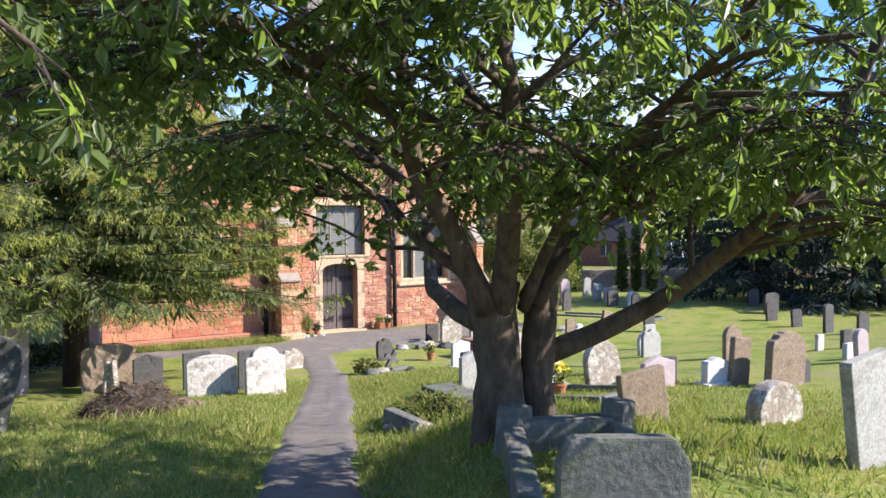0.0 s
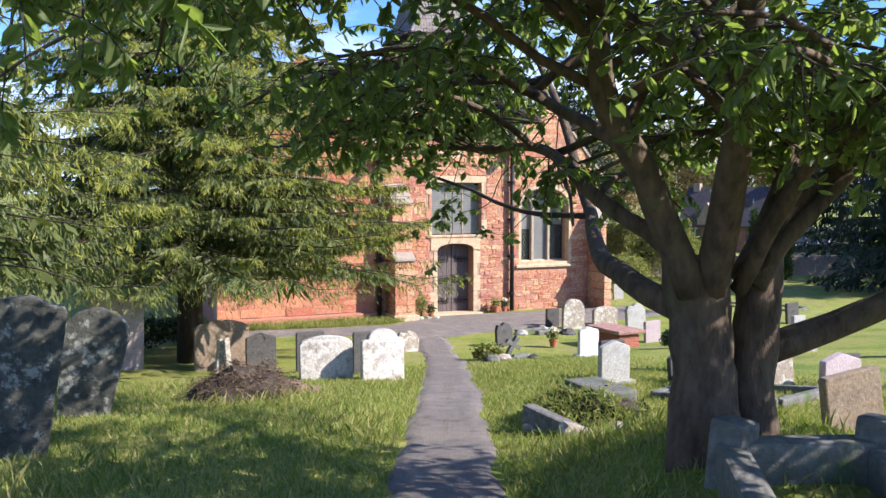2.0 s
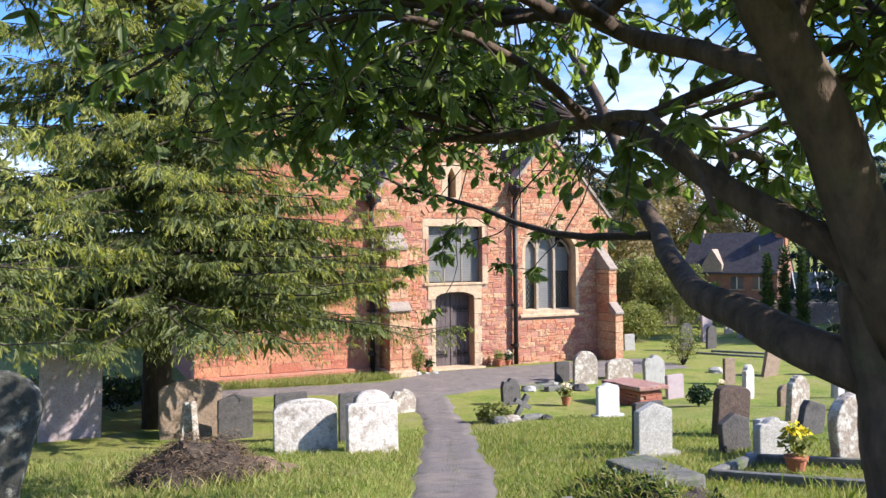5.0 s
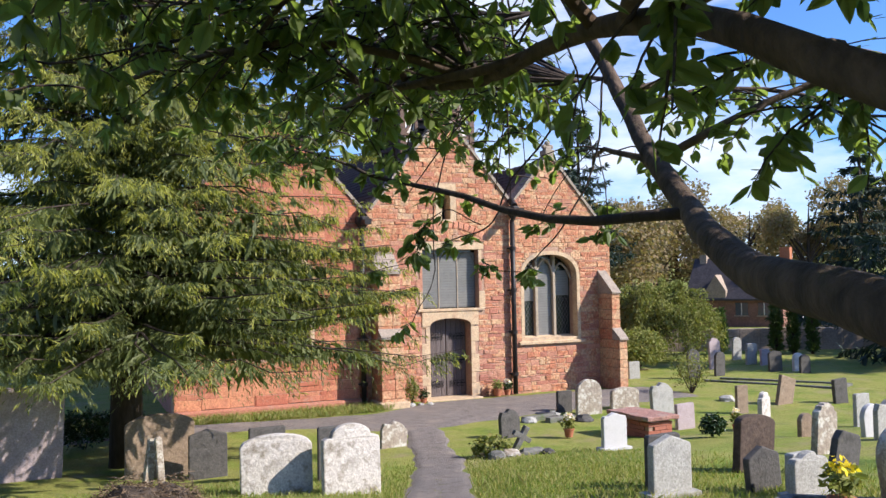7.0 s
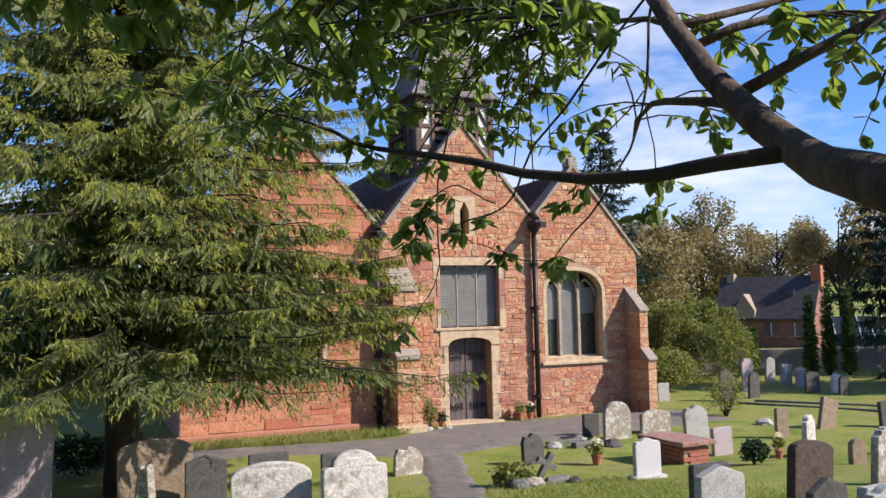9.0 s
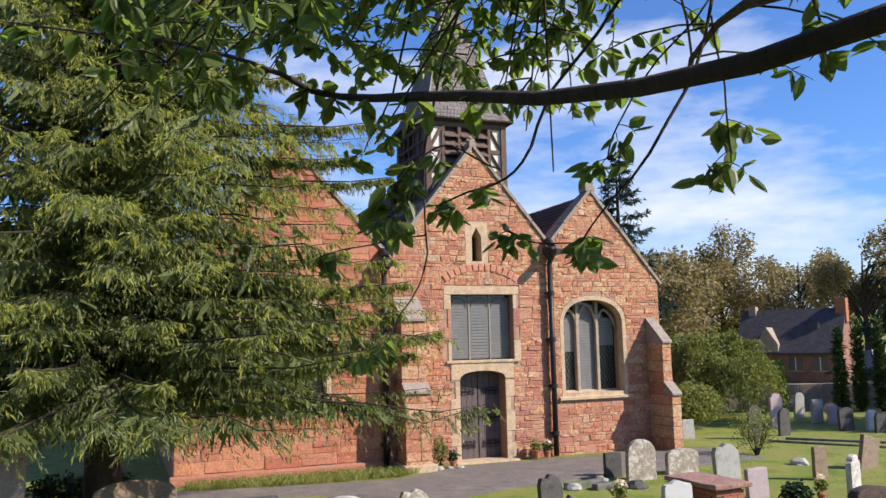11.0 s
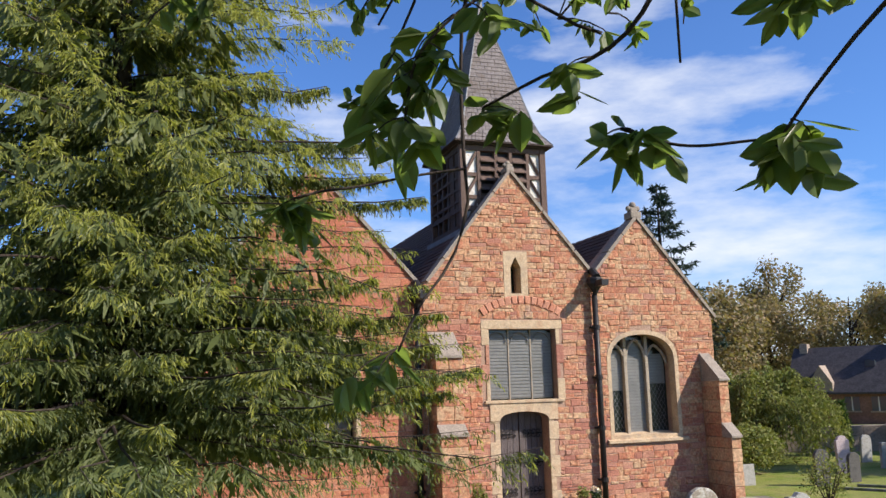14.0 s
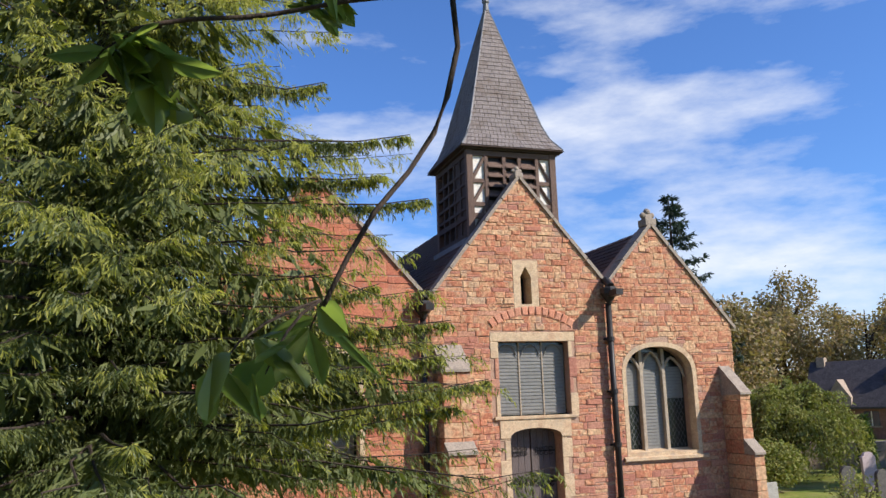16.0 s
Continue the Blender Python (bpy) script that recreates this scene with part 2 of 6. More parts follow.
ST_DARK = mat("dark_headstone", [(0.045, 0.042, 0.04), (0.09, 0.084, 0.078), (0.065, 0.06, 0.055)], 4, bump=0.4, bump_scale=30, stain=(0.15, 0.14, 0.11), stain_scale=5, stain_lo=0.6, stain_hi=0.74)
ST_UMBER = mat("umber_headstone", [(0.042, 0.028, 0.022), (0.085, 0.058, 0.045), (0.06, 0.04, 0.032)], 4, bump=0.7, bump_scale=22, stain=(0.12, 0.09, 0.07), stain_scale=4, stain_lo=0.58, stain_hi=0.7)
ST_MOSS = mat("dark_mottled_headstone", [(0.035, 0.036, 0.03), (0.075, 0.074, 0.062), (0.05, 0.052, 0.04)], 6, bump=0.6, bump_scale=25, stain=(0.27, 0.27, 0.23), stain_scale=8, stain_lo=0.53, stain_hi=0.62)
ST_PINK = mat("pinkish_slab", [(0.33, 0.26, 0.265), (0.42, 0.345, 0.35), (0.37, 0.30, 0.305)], 2, bump=0.3, bump_scale=40, stain=(0.26, 0.21, 0.205), stain_scale=2)
ST_LICHEN = mat("lichened_headstone", [(0.21, 0.165, 0.125), (0.32, 0.27, 0.215), (0.26, 0.21, 0.165)], 4, bump=0.5, bump_scale=28, stain=(0.50, 0.48, 0.42), stain_scale=7, stain_lo=0.5, stain_hi=0.62)
ST_KERB = mat("mossy_kerb", [(0.085, 0.082, 0.072), (0.16, 0.155, 0.14), (0.12, 0.115, 0.10)], 5, bump=0.6, bump_scale=25, stain=(0.075, 0.10, 0.04), stain_scale=3)
M_brick = mat("red_tomb_brick", [(0.26, 0.085, 0.055), (0.38, 0.14, 0.09), (0.31, 0.12, 0.085)], 6, island="object", bump=0.4)
M_slab = mat("red_tomb_slab", [(0.24, 0.125, 0.10), (0.34, 0.185, 0.15), (0.29, 0.155, 0.125)], 4, bump=0.6, bump_scale=25, fine=0.5, stain=(0.30, 0.26, 0.22), stain_scale=3)
M_terracotta = mat("terracotta", [(0.32, 0.11, 0.055), (0.42, 0.17, 0.09)], 8, bump=0.2)
M_flower_y = mat("yellow_petals", [(0.75, 0.55, 0.02), (0.85, 0.68, 0.06)], 8, island="island", bump=0, fine=0, trans=0.3)
M_flower_w = mat("pale_petals", [(0.65, 0.55, 0.55), (0.8, 0.75, 0.7), (0.7, 0.35, 0.35)], 8, island="island", bump=0, fine=0, trans=0.3)
M_housebrick = mat("house_brick", [(0.20, 0.10, 0.075), (0.28, 0.15, 0.11)], 3, bump=0.3, bump_scale=8)
M_houseroof = mat("house_tiles", [(0.05, 0.045, 0.05), (0.09, 0.08, 0.085)], 3, bump=0.4, bump_scale=10)
M_gardenwall = mat("garden_wall_stone", [(0.28, 0.21, 0.16), (0.38, 0.31, 0.25)], 2, bump=0.4, bump_scale=12)


def glass_mat(name, tint, rough):
    m = bpy.data.materials.new(name)
    m.use_nodes = True
    b = m.node_tree.nodes["Principled BSDF"]
    b.inputs["Base Color"].default_value = (*tint, 1)
    b.inputs["Roughness"].default_value = rough
    b.inputs["Specular IOR Level"].default_value = 0.6
    return m


M_glass = glass_mat("old_leaded_glass", (0.016, 0.022, 0.020), 0.12)
M_houseglass = glass_mat("house_glass", (0.05, 0.07, 0.09), 0.1)


# ---- building helpers ----
rng = random.Random(7)
nrng = np.random.default_rng(11)


def mesh_ob(name, verts, faces, material, parent=None, smooth=False):
    me = bpy.data.meshes.new(name)
    me.from_pydata([tuple(v) for v in verts], [], faces)
    me.materials.append(material)
    if smooth:
        me.polygons.foreach_set("use_smooth", [True] * len(me.polygons))
    me.update()
    ob = new(name, me)
    ob.parent = parent
    return ob


def part(name, bm, material, parent=None, label="", smooth=False):
    """Link a bmesh as ONE mesh object, under a thing or a part."""
    me = bpy.data.meshes.new(name)
    bm.normal_update()
    bm.to_mesh(me)
    bm.free()
    me.materials.append(material)
    if smooth:
        me.polygons.foreach_set("use_smooth", [True] * len(me.polygons))
    ob = new(name, me)
    ob.parent = parent
    if label:
        ob["label"] = label
    return ob


def thing(name, label, category, m=None, group="", kind=""):
    ob = new(name)
    ob.empty_display_size = 0.2
    if m is not None:
        ob.matrix_basis = m
    return tagged(ob, label, category, group, kind)


def add_box(bm, x0, y0, z0, x1, y1, z1, bev=0.0):
    v = [bm.verts.new(p) for p in ((x0, y0, z0), (x1, y0, z0), (x1, y1, z0), (x0, y1, z0), (x0, y0, z1), (x1, y0, z1), (x1, y1, z1), (x0, y1, z1))]
    f = [bm.faces.new([v[i] for i in q]) for q in ((0, 3, 2, 1), (4, 5, 6, 7), (0, 1, 5, 4), (1, 2, 6, 5), (2, 3, 7, 6), (3, 0, 4, 7))]
    if bev > 0:
        edges = {e for q in f for e in q.edges}
        bmesh.ops.bevel(bm, geom=list(edges), offset=bev, segments=2, affect="EDGES", profile=0.6)


def box(name, x0, y0, z0, x1, y1, z1, material, parent=None, bev=0.0, label=""):
    bm = bmesh.new()
    add_box(bm, x0, y0, z0, x1, y1, z1, bev)
    return part(name, bm, material, parent, label)


def prism(bm, outline, y0, y1, holes=()):
    """A slab in the x-z plane from y0 (front) to y1, with holes that go through it."""
    loops = [list(outline)] + [list(h) for h in holes]
    from_tess = tess([[Vector((x, z, 0)) for x, z in lp] for lp in loops])
    flat = [p for lp in loops for p in lp]
    fr = [bm.verts.new((x, y0, z)) for x, z in flat]
    bk = [bm.verts.new((x, y1, z)) for x, z in flat]
    for a, b, c in from_tess:
        for vs, flip in ((fr, False), (bk, True)):
            q = [vs[a], vs[b], vs[c]]
            try:
                bm.faces.new(q[::-1] if flip else q)
            except ValueError:
                pass
    k = 0
    for lp in loops:
        n = len(lp)
        for i in range(n):
            j = (i + 1) % n
            bm.faces.new((fr[k + i], fr[k + j], bk[k + j], bk[k + i]))
        k += n
    bmesh.ops.recalc_face_normals(bm, faces=bm.faces)


from mathutils.geometry import tessellate_polygon as tess


def tube(bm, pts, radii, sides=8):
    """A tapered tube along points, closed at its ends."""
    pts = [Vector(p) for p in pts]
    rings = []
    up = Vector((0.31, 0.17, 0.93)).normalized()
    for i, p in enumerate(pts):
        d = (pts[min(i + 1, len(pts) - 1)] - pts[max(i - 1, 0)]).normalized()
        a = d.cross(up)
        if a.length < 1e-3:
            a = d.cross(Vector((1, 0, 0)))
        a.normalize()
        b = d.cross(a)
        rings.append([bm.verts.new(p + float(radii[i]) * (math.cos(t) * a + math.sin(t) * b)) for t in (2 * math.pi * k / sides for k in range(sides))])
    for r0, r1 in zip(rings, rings[1:]):
        for k in range(sides):
            bm.faces.new((r0[k], r0[(k + 1) % sides], r1[(k + 1) % sides], r1[k]))
    bm.faces.new(rings[0][::-1])
    bm.faces.new(rings[-1])


def spline(pts, n):
    """Points on a smooth curve through pts."""
    P = [np.array(p, float) for p in pts]
    P = [2 * P[0] - P[1]] + P + [2 * P[-1] - P[-2]]
    out = []
    segs = len(P) - 3
    for k in range(n + 1):
        u = k / n * segs
        i = min(int(u), segs - 1)
        t = u - i
        a, b, c, d = P[i:i + 4]
        out.append(0.5 * (2 * b + (c - a) * t + (2 * a - 5 * b + 4 * c - d) * t * t + (3 * b - a - 3 * c + d) * t ** 3))
    return out


# ---- the lie of the land ----
GY = [-300.0, -60.0, -32.0, -25.3, -20.8, -16.5, -15.0, -12.0, -9.0, -7.4, -4.0, 0.0, 40.0, 400.0]
GZ = [6.0, 4.5, 2.75, 2.2, 1.78, 1.33, 1.13, 0.75, 0.30, 0.14, 0.0, -0.05, -0.3, -0.3]
CL_Y = [-60.0, -25.3, -20.2, -17.4, -14.5, -8.4, -4.6, -3.0]
CL_X = [-28.0, -11.2, -9.15, -7.95, -6.62, -4.0, -2.75, -2.3]


def ground_z(x, y):
    x, y = np.asarray(x, float), np.asarray(y, float)
    z = sum(np.interp(y + d, GY, GZ) for d in (-0.9, -0.6, -0.3, 0, 0.3, 0.6, 0.9)) / 7
    w = np.clip((-y - 3) / 10, 0, 1)
    z = z - 0.03 * (np.clip(x, -25, 25) + 6) * w
    off = x - np.interp(y, CL_Y, CL_X)
    up = np.clip((off - 0.5) / 0.9, 0, 1)
    z = z + 0.50 * np.exp(-((x + 7.3) ** 2 + (y + 20.4) ** 2) / 1.5 ** 2) * up * up * (3 - 2 * up) - 0.06 * np.clip((-y - 14) / 4, 0, 1)
    bank = np.clip((np.abs(off) - 0.45) / 0.7, 0, 1)
    z = z + 0.07 * bank * bank * (3 - 2 * bank) * np.clip((-y - 7) / 4, 0, 1)
    z = z + 0.02 * bank * (np.sin(1.9 * x + 0.7 * y) + np.sin(1.3 * y - 0.8 * x + 2)) * np.clip((-y - 4) / 4, 0, 1)
    return z


def gz(x, y):
    return float(ground_z(x, y))


def axis(spans):
    out = []
    for a, b, n in spans:
        out += list(np.linspace(a, b, n, endpoint=False))
    return np.array(out + [spans[-1][1]])


def build_ground():
    xs = axis([(-600, -60, 14), (-60, -18, 28), (-18, 12, 150), (12, 60, 32), (60, 700, 16)])
    ys = axis([(-400, -40, 12), (-40, -28, 20), (-28, 2, 150), (2, 60, 34), (60, 900, 16)])
    X, Y = np.meshgrid(xs, ys)
    Z = ground_z(X, Y)
    far = np.clip((Y - 60) / 200, 0, 1) + np.clip((X - 60) / 200, 0, 1)
    Z = Z + 6 * far
    V = np.stack([X.ravel(), Y.ravel(), Z.ravel()], 1)
    nx, ny = len(xs), len(ys)
    idx = np.arange(nx * ny).reshape(ny, nx)
    F = np.stack([idx[:-1, :-1].ravel(), idx[:-1, 1:].ravel(), idx[1:, 1:].ravel(), idx[1:, :-1].ravel()], 1)
    ob = mesh_ob("ground", V.tolist(), F.tolist(), M_grassland, smooth=True)
    tagged(ob, "sloping churchyard lawn of short green grass", "ground", kind="structure")


build_ground()


def strip(name, left, right, lift, material, label, category, nacross=6):
    """A thin paved sheet between two lines on the ground, with worn edges that dip into it."""
    V, F = [], []
    n = len(left)
    for i in range(n):
        for k in range(nacross + 1):
            u = k / nacross
            x = left[i][0] * (1 - u) + right[i][0] * u
            y = left[i][1] * (1 - u) + right[i][1] * u
            edge = min(u, 1 - u) * nacross
            V.append((x, y, gz(x, y) + lift * min(1, edge) - (0.03 if edge == 0 else 0)))
    w = nacross + 1
    for i in range(n - 1):
        for k in range(nacross):
            F.append((i * w + k, i * w + k + 1, (i + 1) * w + k + 1, (i + 1) * w + k))
    return tagged(mesh_ob(name, V, F, material, smooth=True), label, category, kind="structure")


pl, pr = [], []
for y in np.arange(-34, -3.9, 0.25):
    x = float(np.interp(y, CL_Y, CL_X))
    wob = 0.05 * math.sin(2.1 * y) + 0.04 * math.sin(5.3 * y + 1)
    pl.append((x - 0.42 - 0.04 * math.sin(3.1 * y + 2) - 0.03 * math.sin(7.7 * y), y + 0.17))
    pr.append((x + 0.42 + wob, y - 0.17))
strip("path", pl, pr, 0.028, M_asphalt, "narrow grey asphalt footpath with crumbling edges", "path", 8)
pl, pr = [], []
for x in np.arange(-16, 6.01, 0.3):
    near = float(np.interp(x, [-16, -9, -7.5, -4.8, -3.4, -2.4, -0.6, 1.4, 6], [-2.6, -2.2, -2.1, -2.9, -4.3, -4.5, -4.1, -3.7, -3.3]))
    far = float(np.interp(x, [-16, -8, -7.2, -4.5, -2.6, -2.0, -1.4, -0.7, 6], [-0.5, -0.7, -0.9, -1.35, -1.35, -0.9, -0.55, -0.12, -0.5]))
    pl.append((x, near + 0.06 * math.sin(4 * x)))
    pr.append((x, far + 0.05 * math.sin(5 * x + 1)))
strip("pavement", pl, pr, 0.03, M_asphalt, "grey asphalt apron before the church door", "pavement", 10)


# ---- the church ----
NAVE = [(-2.44, -0.4), (2.0, -0.4), (2.0, 5.5), (-0.12, 7.92), (-2.44, 5.1)]
SOUTH = [(2.0, -0.4), (5.38, -0.4), (5.38, 4.48), (3.33, 6.9), (2.0, 5.5)]
NORTH = [(-7.4, -0.4), (-2.44, -0.4), (-2.44, 5.1), (-4.92, 7.75), (-7.4, 4.9)]


def arch(xc, half, sill, spring, top, n=9):
    """A flattened pointed arch opening as an outline."""
    pts = [(xc - half, sill), (xc + half, sill)]
    for k in range(n + 1):
        a = k / n
        pts.append((xc + half * math.cos(a * math.pi / 2) ** 0.9, spring + (top - spring) * math.sin(a * math.pi / 2) ** 0.85))
    for k in range(n - 1, -1, -1):
        a = k / n
        pts.append((xc - half * math.cos(a * math.pi / 2) ** 0.9, spring + (top - spring) * math.sin(a * math.pi / 2) ** 0.85))
    return pts


DOOR = arch(0.0, 0.62, -0.02, 2.0, 2.2)
WIN = [(-0.82, 2.45), (0.9, 2.45), (0.9, 4.12), (-0.82, 4.12)]
SLIT = [(-0.21, 4.96), (0.07, 4.96), (0.07, 5.6), (-0.07, 5.86), (-0.21, 5.6)]
WIN2 = arch(3.27, 0.92, 1.5, 3.3, 3.98)
WIN3 = arch(-4.9, 0.92, 1.6, 3.3, 3.98)


def wall_piece(name, outline, holes, label):
    bm = bmesh.new()
    prism(bm, outline, 0.0, 0.7, holes)
    return tagged(part(name, bm, M_mortar), label, "wall", kind="structure")


wall_nave = wall_piece("wall_west_nave", NAVE, [DOOR, WIN, SLIT], "gabled nave wall of coursed red and buff sandstone")
wall_south = wall_piece("wall_west_aisle_south", SOUTH, [WIN2], "gabled aisle wall of weathered mixed sandstone")
wall_north = wall_piece("wall_west_aisle_north", NORTH, [WIN3], "gabled aisle wall of smooth red sandstone ashlar")
for nm, xw in (("wall_south", 5.38), ("wall_north", -7.4)):
    s = -1 if xw > 0 else 1
    o = box(nm, min(xw, xw + s * 0.7), 0.704, -0.4, max(xw, xw + s * 0.7), 16.0, 4.4, M_red_i)
    tagged(o, "long red sandstone side wall of the church", "wall", kind="structure")
tagged(box("wall_east", -7.4, 16.0, -0.4, 5.38, 16.6, 4.6, M_red_i), "red sandstone end wall of the church", "wall", kind="structure")
tagged(box("floor", -6.69, 0.71, -0.12, 4.67, 15.99, -0.03, M_buff), "stone floor inside the church", "floor", kind="structure")


def tiled_slope(name, xa, za, xb, zb, y0, y1, material, label, rows=20, over=0.0):
    """One pitched roof slope: a backing sheet and rows of overlapping tiles."""
    V, F = [], []
    d = Vector((xb - xa, 0, zb - za))
    ln = d.length
    d.normalize()
    nrm = Vector((-d.z, 0, d.x))
    if nrm.z < 0:
        nrm = -nrm
    rows = max(4, int(ln / 0.16))
    cols = int((y1 - y0) / 0.22)

    def quad(s0, s1, ya, yb, h0, h1):
        k = len(V)
        for s, y, h in ((s0, ya, h0), (s0, yb, h0), (s1, yb, h1), (s1, ya, h1)):
            p = Vector((xa, 0, za)) + d * s + nrm * h
            V.append((p.x, y, p.z))
        for s, y, h in ((s0, ya, h0 - 0.02), (s0, yb, h0 - 0.02)):
            p = Vector((xa, 0, za)) + d * s + nrm * h
            V.append((p.x, y, p.z))
        F.append((k, k + 1, k + 2, k + 3))
        F.append((k, k + 1, k + 5, k + 4))
    p0 = len(V)
    for s, y in ((0, y0), (0, y1), (ln, y1), (ln, y0)):
        p = Vector((xa, 0, za)) + d * s + nrm * 0.01
        V.append((p.x, y, p.z))
    F.append((p0, p0 + 1, p0 + 2, p0 + 3))
    for r in range(rows):
        s0, s1 = r * ln / rows, min(ln, (r + 1.25) * ln / rows)
        sh = 0.11 if r % 2 else 0.0
        for c in range(cols + 1):
            ya, yb = y0 + c * 0.22 - sh, y0 + c * 0.22 + 0.212 - sh
            ya, yb = max(ya, y0), min(yb, y1)
            if yb - ya < 0.03:
                continue
            j = rng.uniform(0, 0.008)
            quad(s0, s1, ya, yb, 0.045 + j, 0.022 + j)
    return tagged(mesh_ob(name, V, F, material), label, "roof", kind="structure")


RL = "steep roof slope of dark clay tiles"
tiled_slope("roof_nave_north", -2.5, 4.98, -0.12, 7.86, 0.28, 16, M_slate, RL)
tiled_slope("roof_nave_south", 2.02, 5.4, -0.12, 7.86, 0.28, 16, M_slate, RL)
tiled_slope("roof_aisle_south_inner", 2.0, 5.4, 3.33, 6.84, 0.28, 16, M_slate, RL)
tiled_slope("roof_aisle_south_outer", 5.6, 4.2, 3.33, 6.84, 0.28, 16, M_slate, RL)
tiled_slope("roof_aisle_north_inner", -2.42, 5.0, -4.92, 7.68, 0.28, 16, M_slate, RL)
tiled_slope("roof_aisle_north_outer", -7.6, 4.65, -4.92, 7.68, 0.28, 16, M_slate, RL)


def coping(name, a, b, finial=False):
    """Sloping coping stones along a gable edge."""
    (xa, za), (xb, zb) = a, b
    d = Vector((xb - xa, 0, zb - za))
    n = max(3, int(d.length / 0.62))
    holder = thing(name, "weathered stone coping along the gable edge", "coping", kind="structure")
    nrm = Vector((-d.z, 0, d.x)).normalized()
    if nrm.z < 0:
        nrm = -nrm
    for k in range(n):
        p, q = Vector((xa, 0, za)) + d * (k / n + 0.004), Vector((xa, 0, za)) + d * ((k + 1) / n - 0.004)
        lift = rng.uniform(0.06, 0.075)
        bm = bmesh.new()
        vs = []
        for y in (-0.06, 0.34):
            for c in (p - nrm * 0.01, q - nrm * 0.01, q + nrm * lift, p + nrm * lift):
                vs.append(bm.verts.new((c.x, y, c.z)))
        for q4 in ((0, 1, 2, 3), (7, 6, 5, 4), (0, 4, 5, 1), (1, 5, 6, 2), (2, 6, 7, 3), (3, 7, 4, 0)):
            bm.faces.new([vs[i] for i in q4])
        bmesh.ops.recalc_face_normals(bm, faces=bm.faces)
        part("coping_stone", bm, M_coping, holder)
    return holder


M_coping = mat("coping_stone_grey", [(0.20, 0.165, 0.135), (0.31, 0.26, 0.21), (0.25, 0.20, 0.165)], 4, bump=0.5, bump_scale=30)
coping("coping", (-2.3, 5.2), (-0.12, 7.95))
coping("coping", (1.9, 5.55), (-0.12, 7.95))
coping("coping", (2.1, 5.55), (3.33, 6.93))
coping("coping", (5.48, 4.38), (3.33, 6.93))
coping("coping", (-2.58, 5.2), (-4.92, 7.78))
coping("coping", (-7.5, 4.82), (-4.92, 7.78))


def finial(x, z, s, label):
    bm = bmesh.new()
    add_box(bm, -0.12 * s, -0.06, -0.02, 0.12 * s, 0.3, 0.12 * s, 0.02)
    add_box(bm, -0.08 * s, 0.02, 0.10 * s, 0.08 * s, 0.22, 0.22 * s, 0.03)
    for dx, dz, r in ((0, 0.27, 0.075), (-0.1, 0.2, 0.06), (0.1, 0.2, 0.06)):
        bmesh.ops.create_icosphere(bm, subdivisions=2, radius=r * s, matrix=Matrix.Translation((dx * s, 0.1, dz * s)))
    o = part("finial", bm, M_coping, smooth=False)
    o.location = (x, 0, z)
    tagged(o, label, "finial", kind="structure")


finial(-0.12, 7.97, 0.85, "small worn carved stone finial on the gable top")
finial(3.33, 6.95, 1.25, "knobbly worn stone finial on the aisle gable")


# openings cut out of the courses: x range at a height
def span_at(outline, z):
    xs = []
    n = len(outline)
    for i in range(n):
        (x0, z0), (x1, z1) = outline[i], outline[(i + 1) % n]
        if (z0 <= z < z1) or (z1 <= z < z0):
            xs.append(x0 + (x1 - x0) * (z - z0) / (z1 - z0))
    return (min(xs), max(xs)) if len(xs) >= 2 else None


def clip_poly(poly, outline):
    """Clip a convex polygon to a convex outline (both anticlockwise)."""
    out = poly
    n = len(outline)
    for i in range(n):
        (ax, az), (bx, bz) = outline[i], outline[(i + 1) % n]
        res = []
        for j in range(len(out)):
            p, q = out[j], out[(j + 1) % len(out)]
            sp = (bx - ax) * (p[1] - az) - (bz - az) * (p[0] - ax)
            sq = (bx - ax) * (q[1] - az) - (bz - az) * (q[0] - ax)
            if sp >= 0:
                res.append(p)
            if (sp >= 0) != (sq >= 0):
                t = sp / (sp - sq)
                res.append((p[0] + (q[0] - p[0]) * t, p[1] + (q[1] - p[1]) * t))
        out = res
        if len(out) < 3:
            return []
    return out


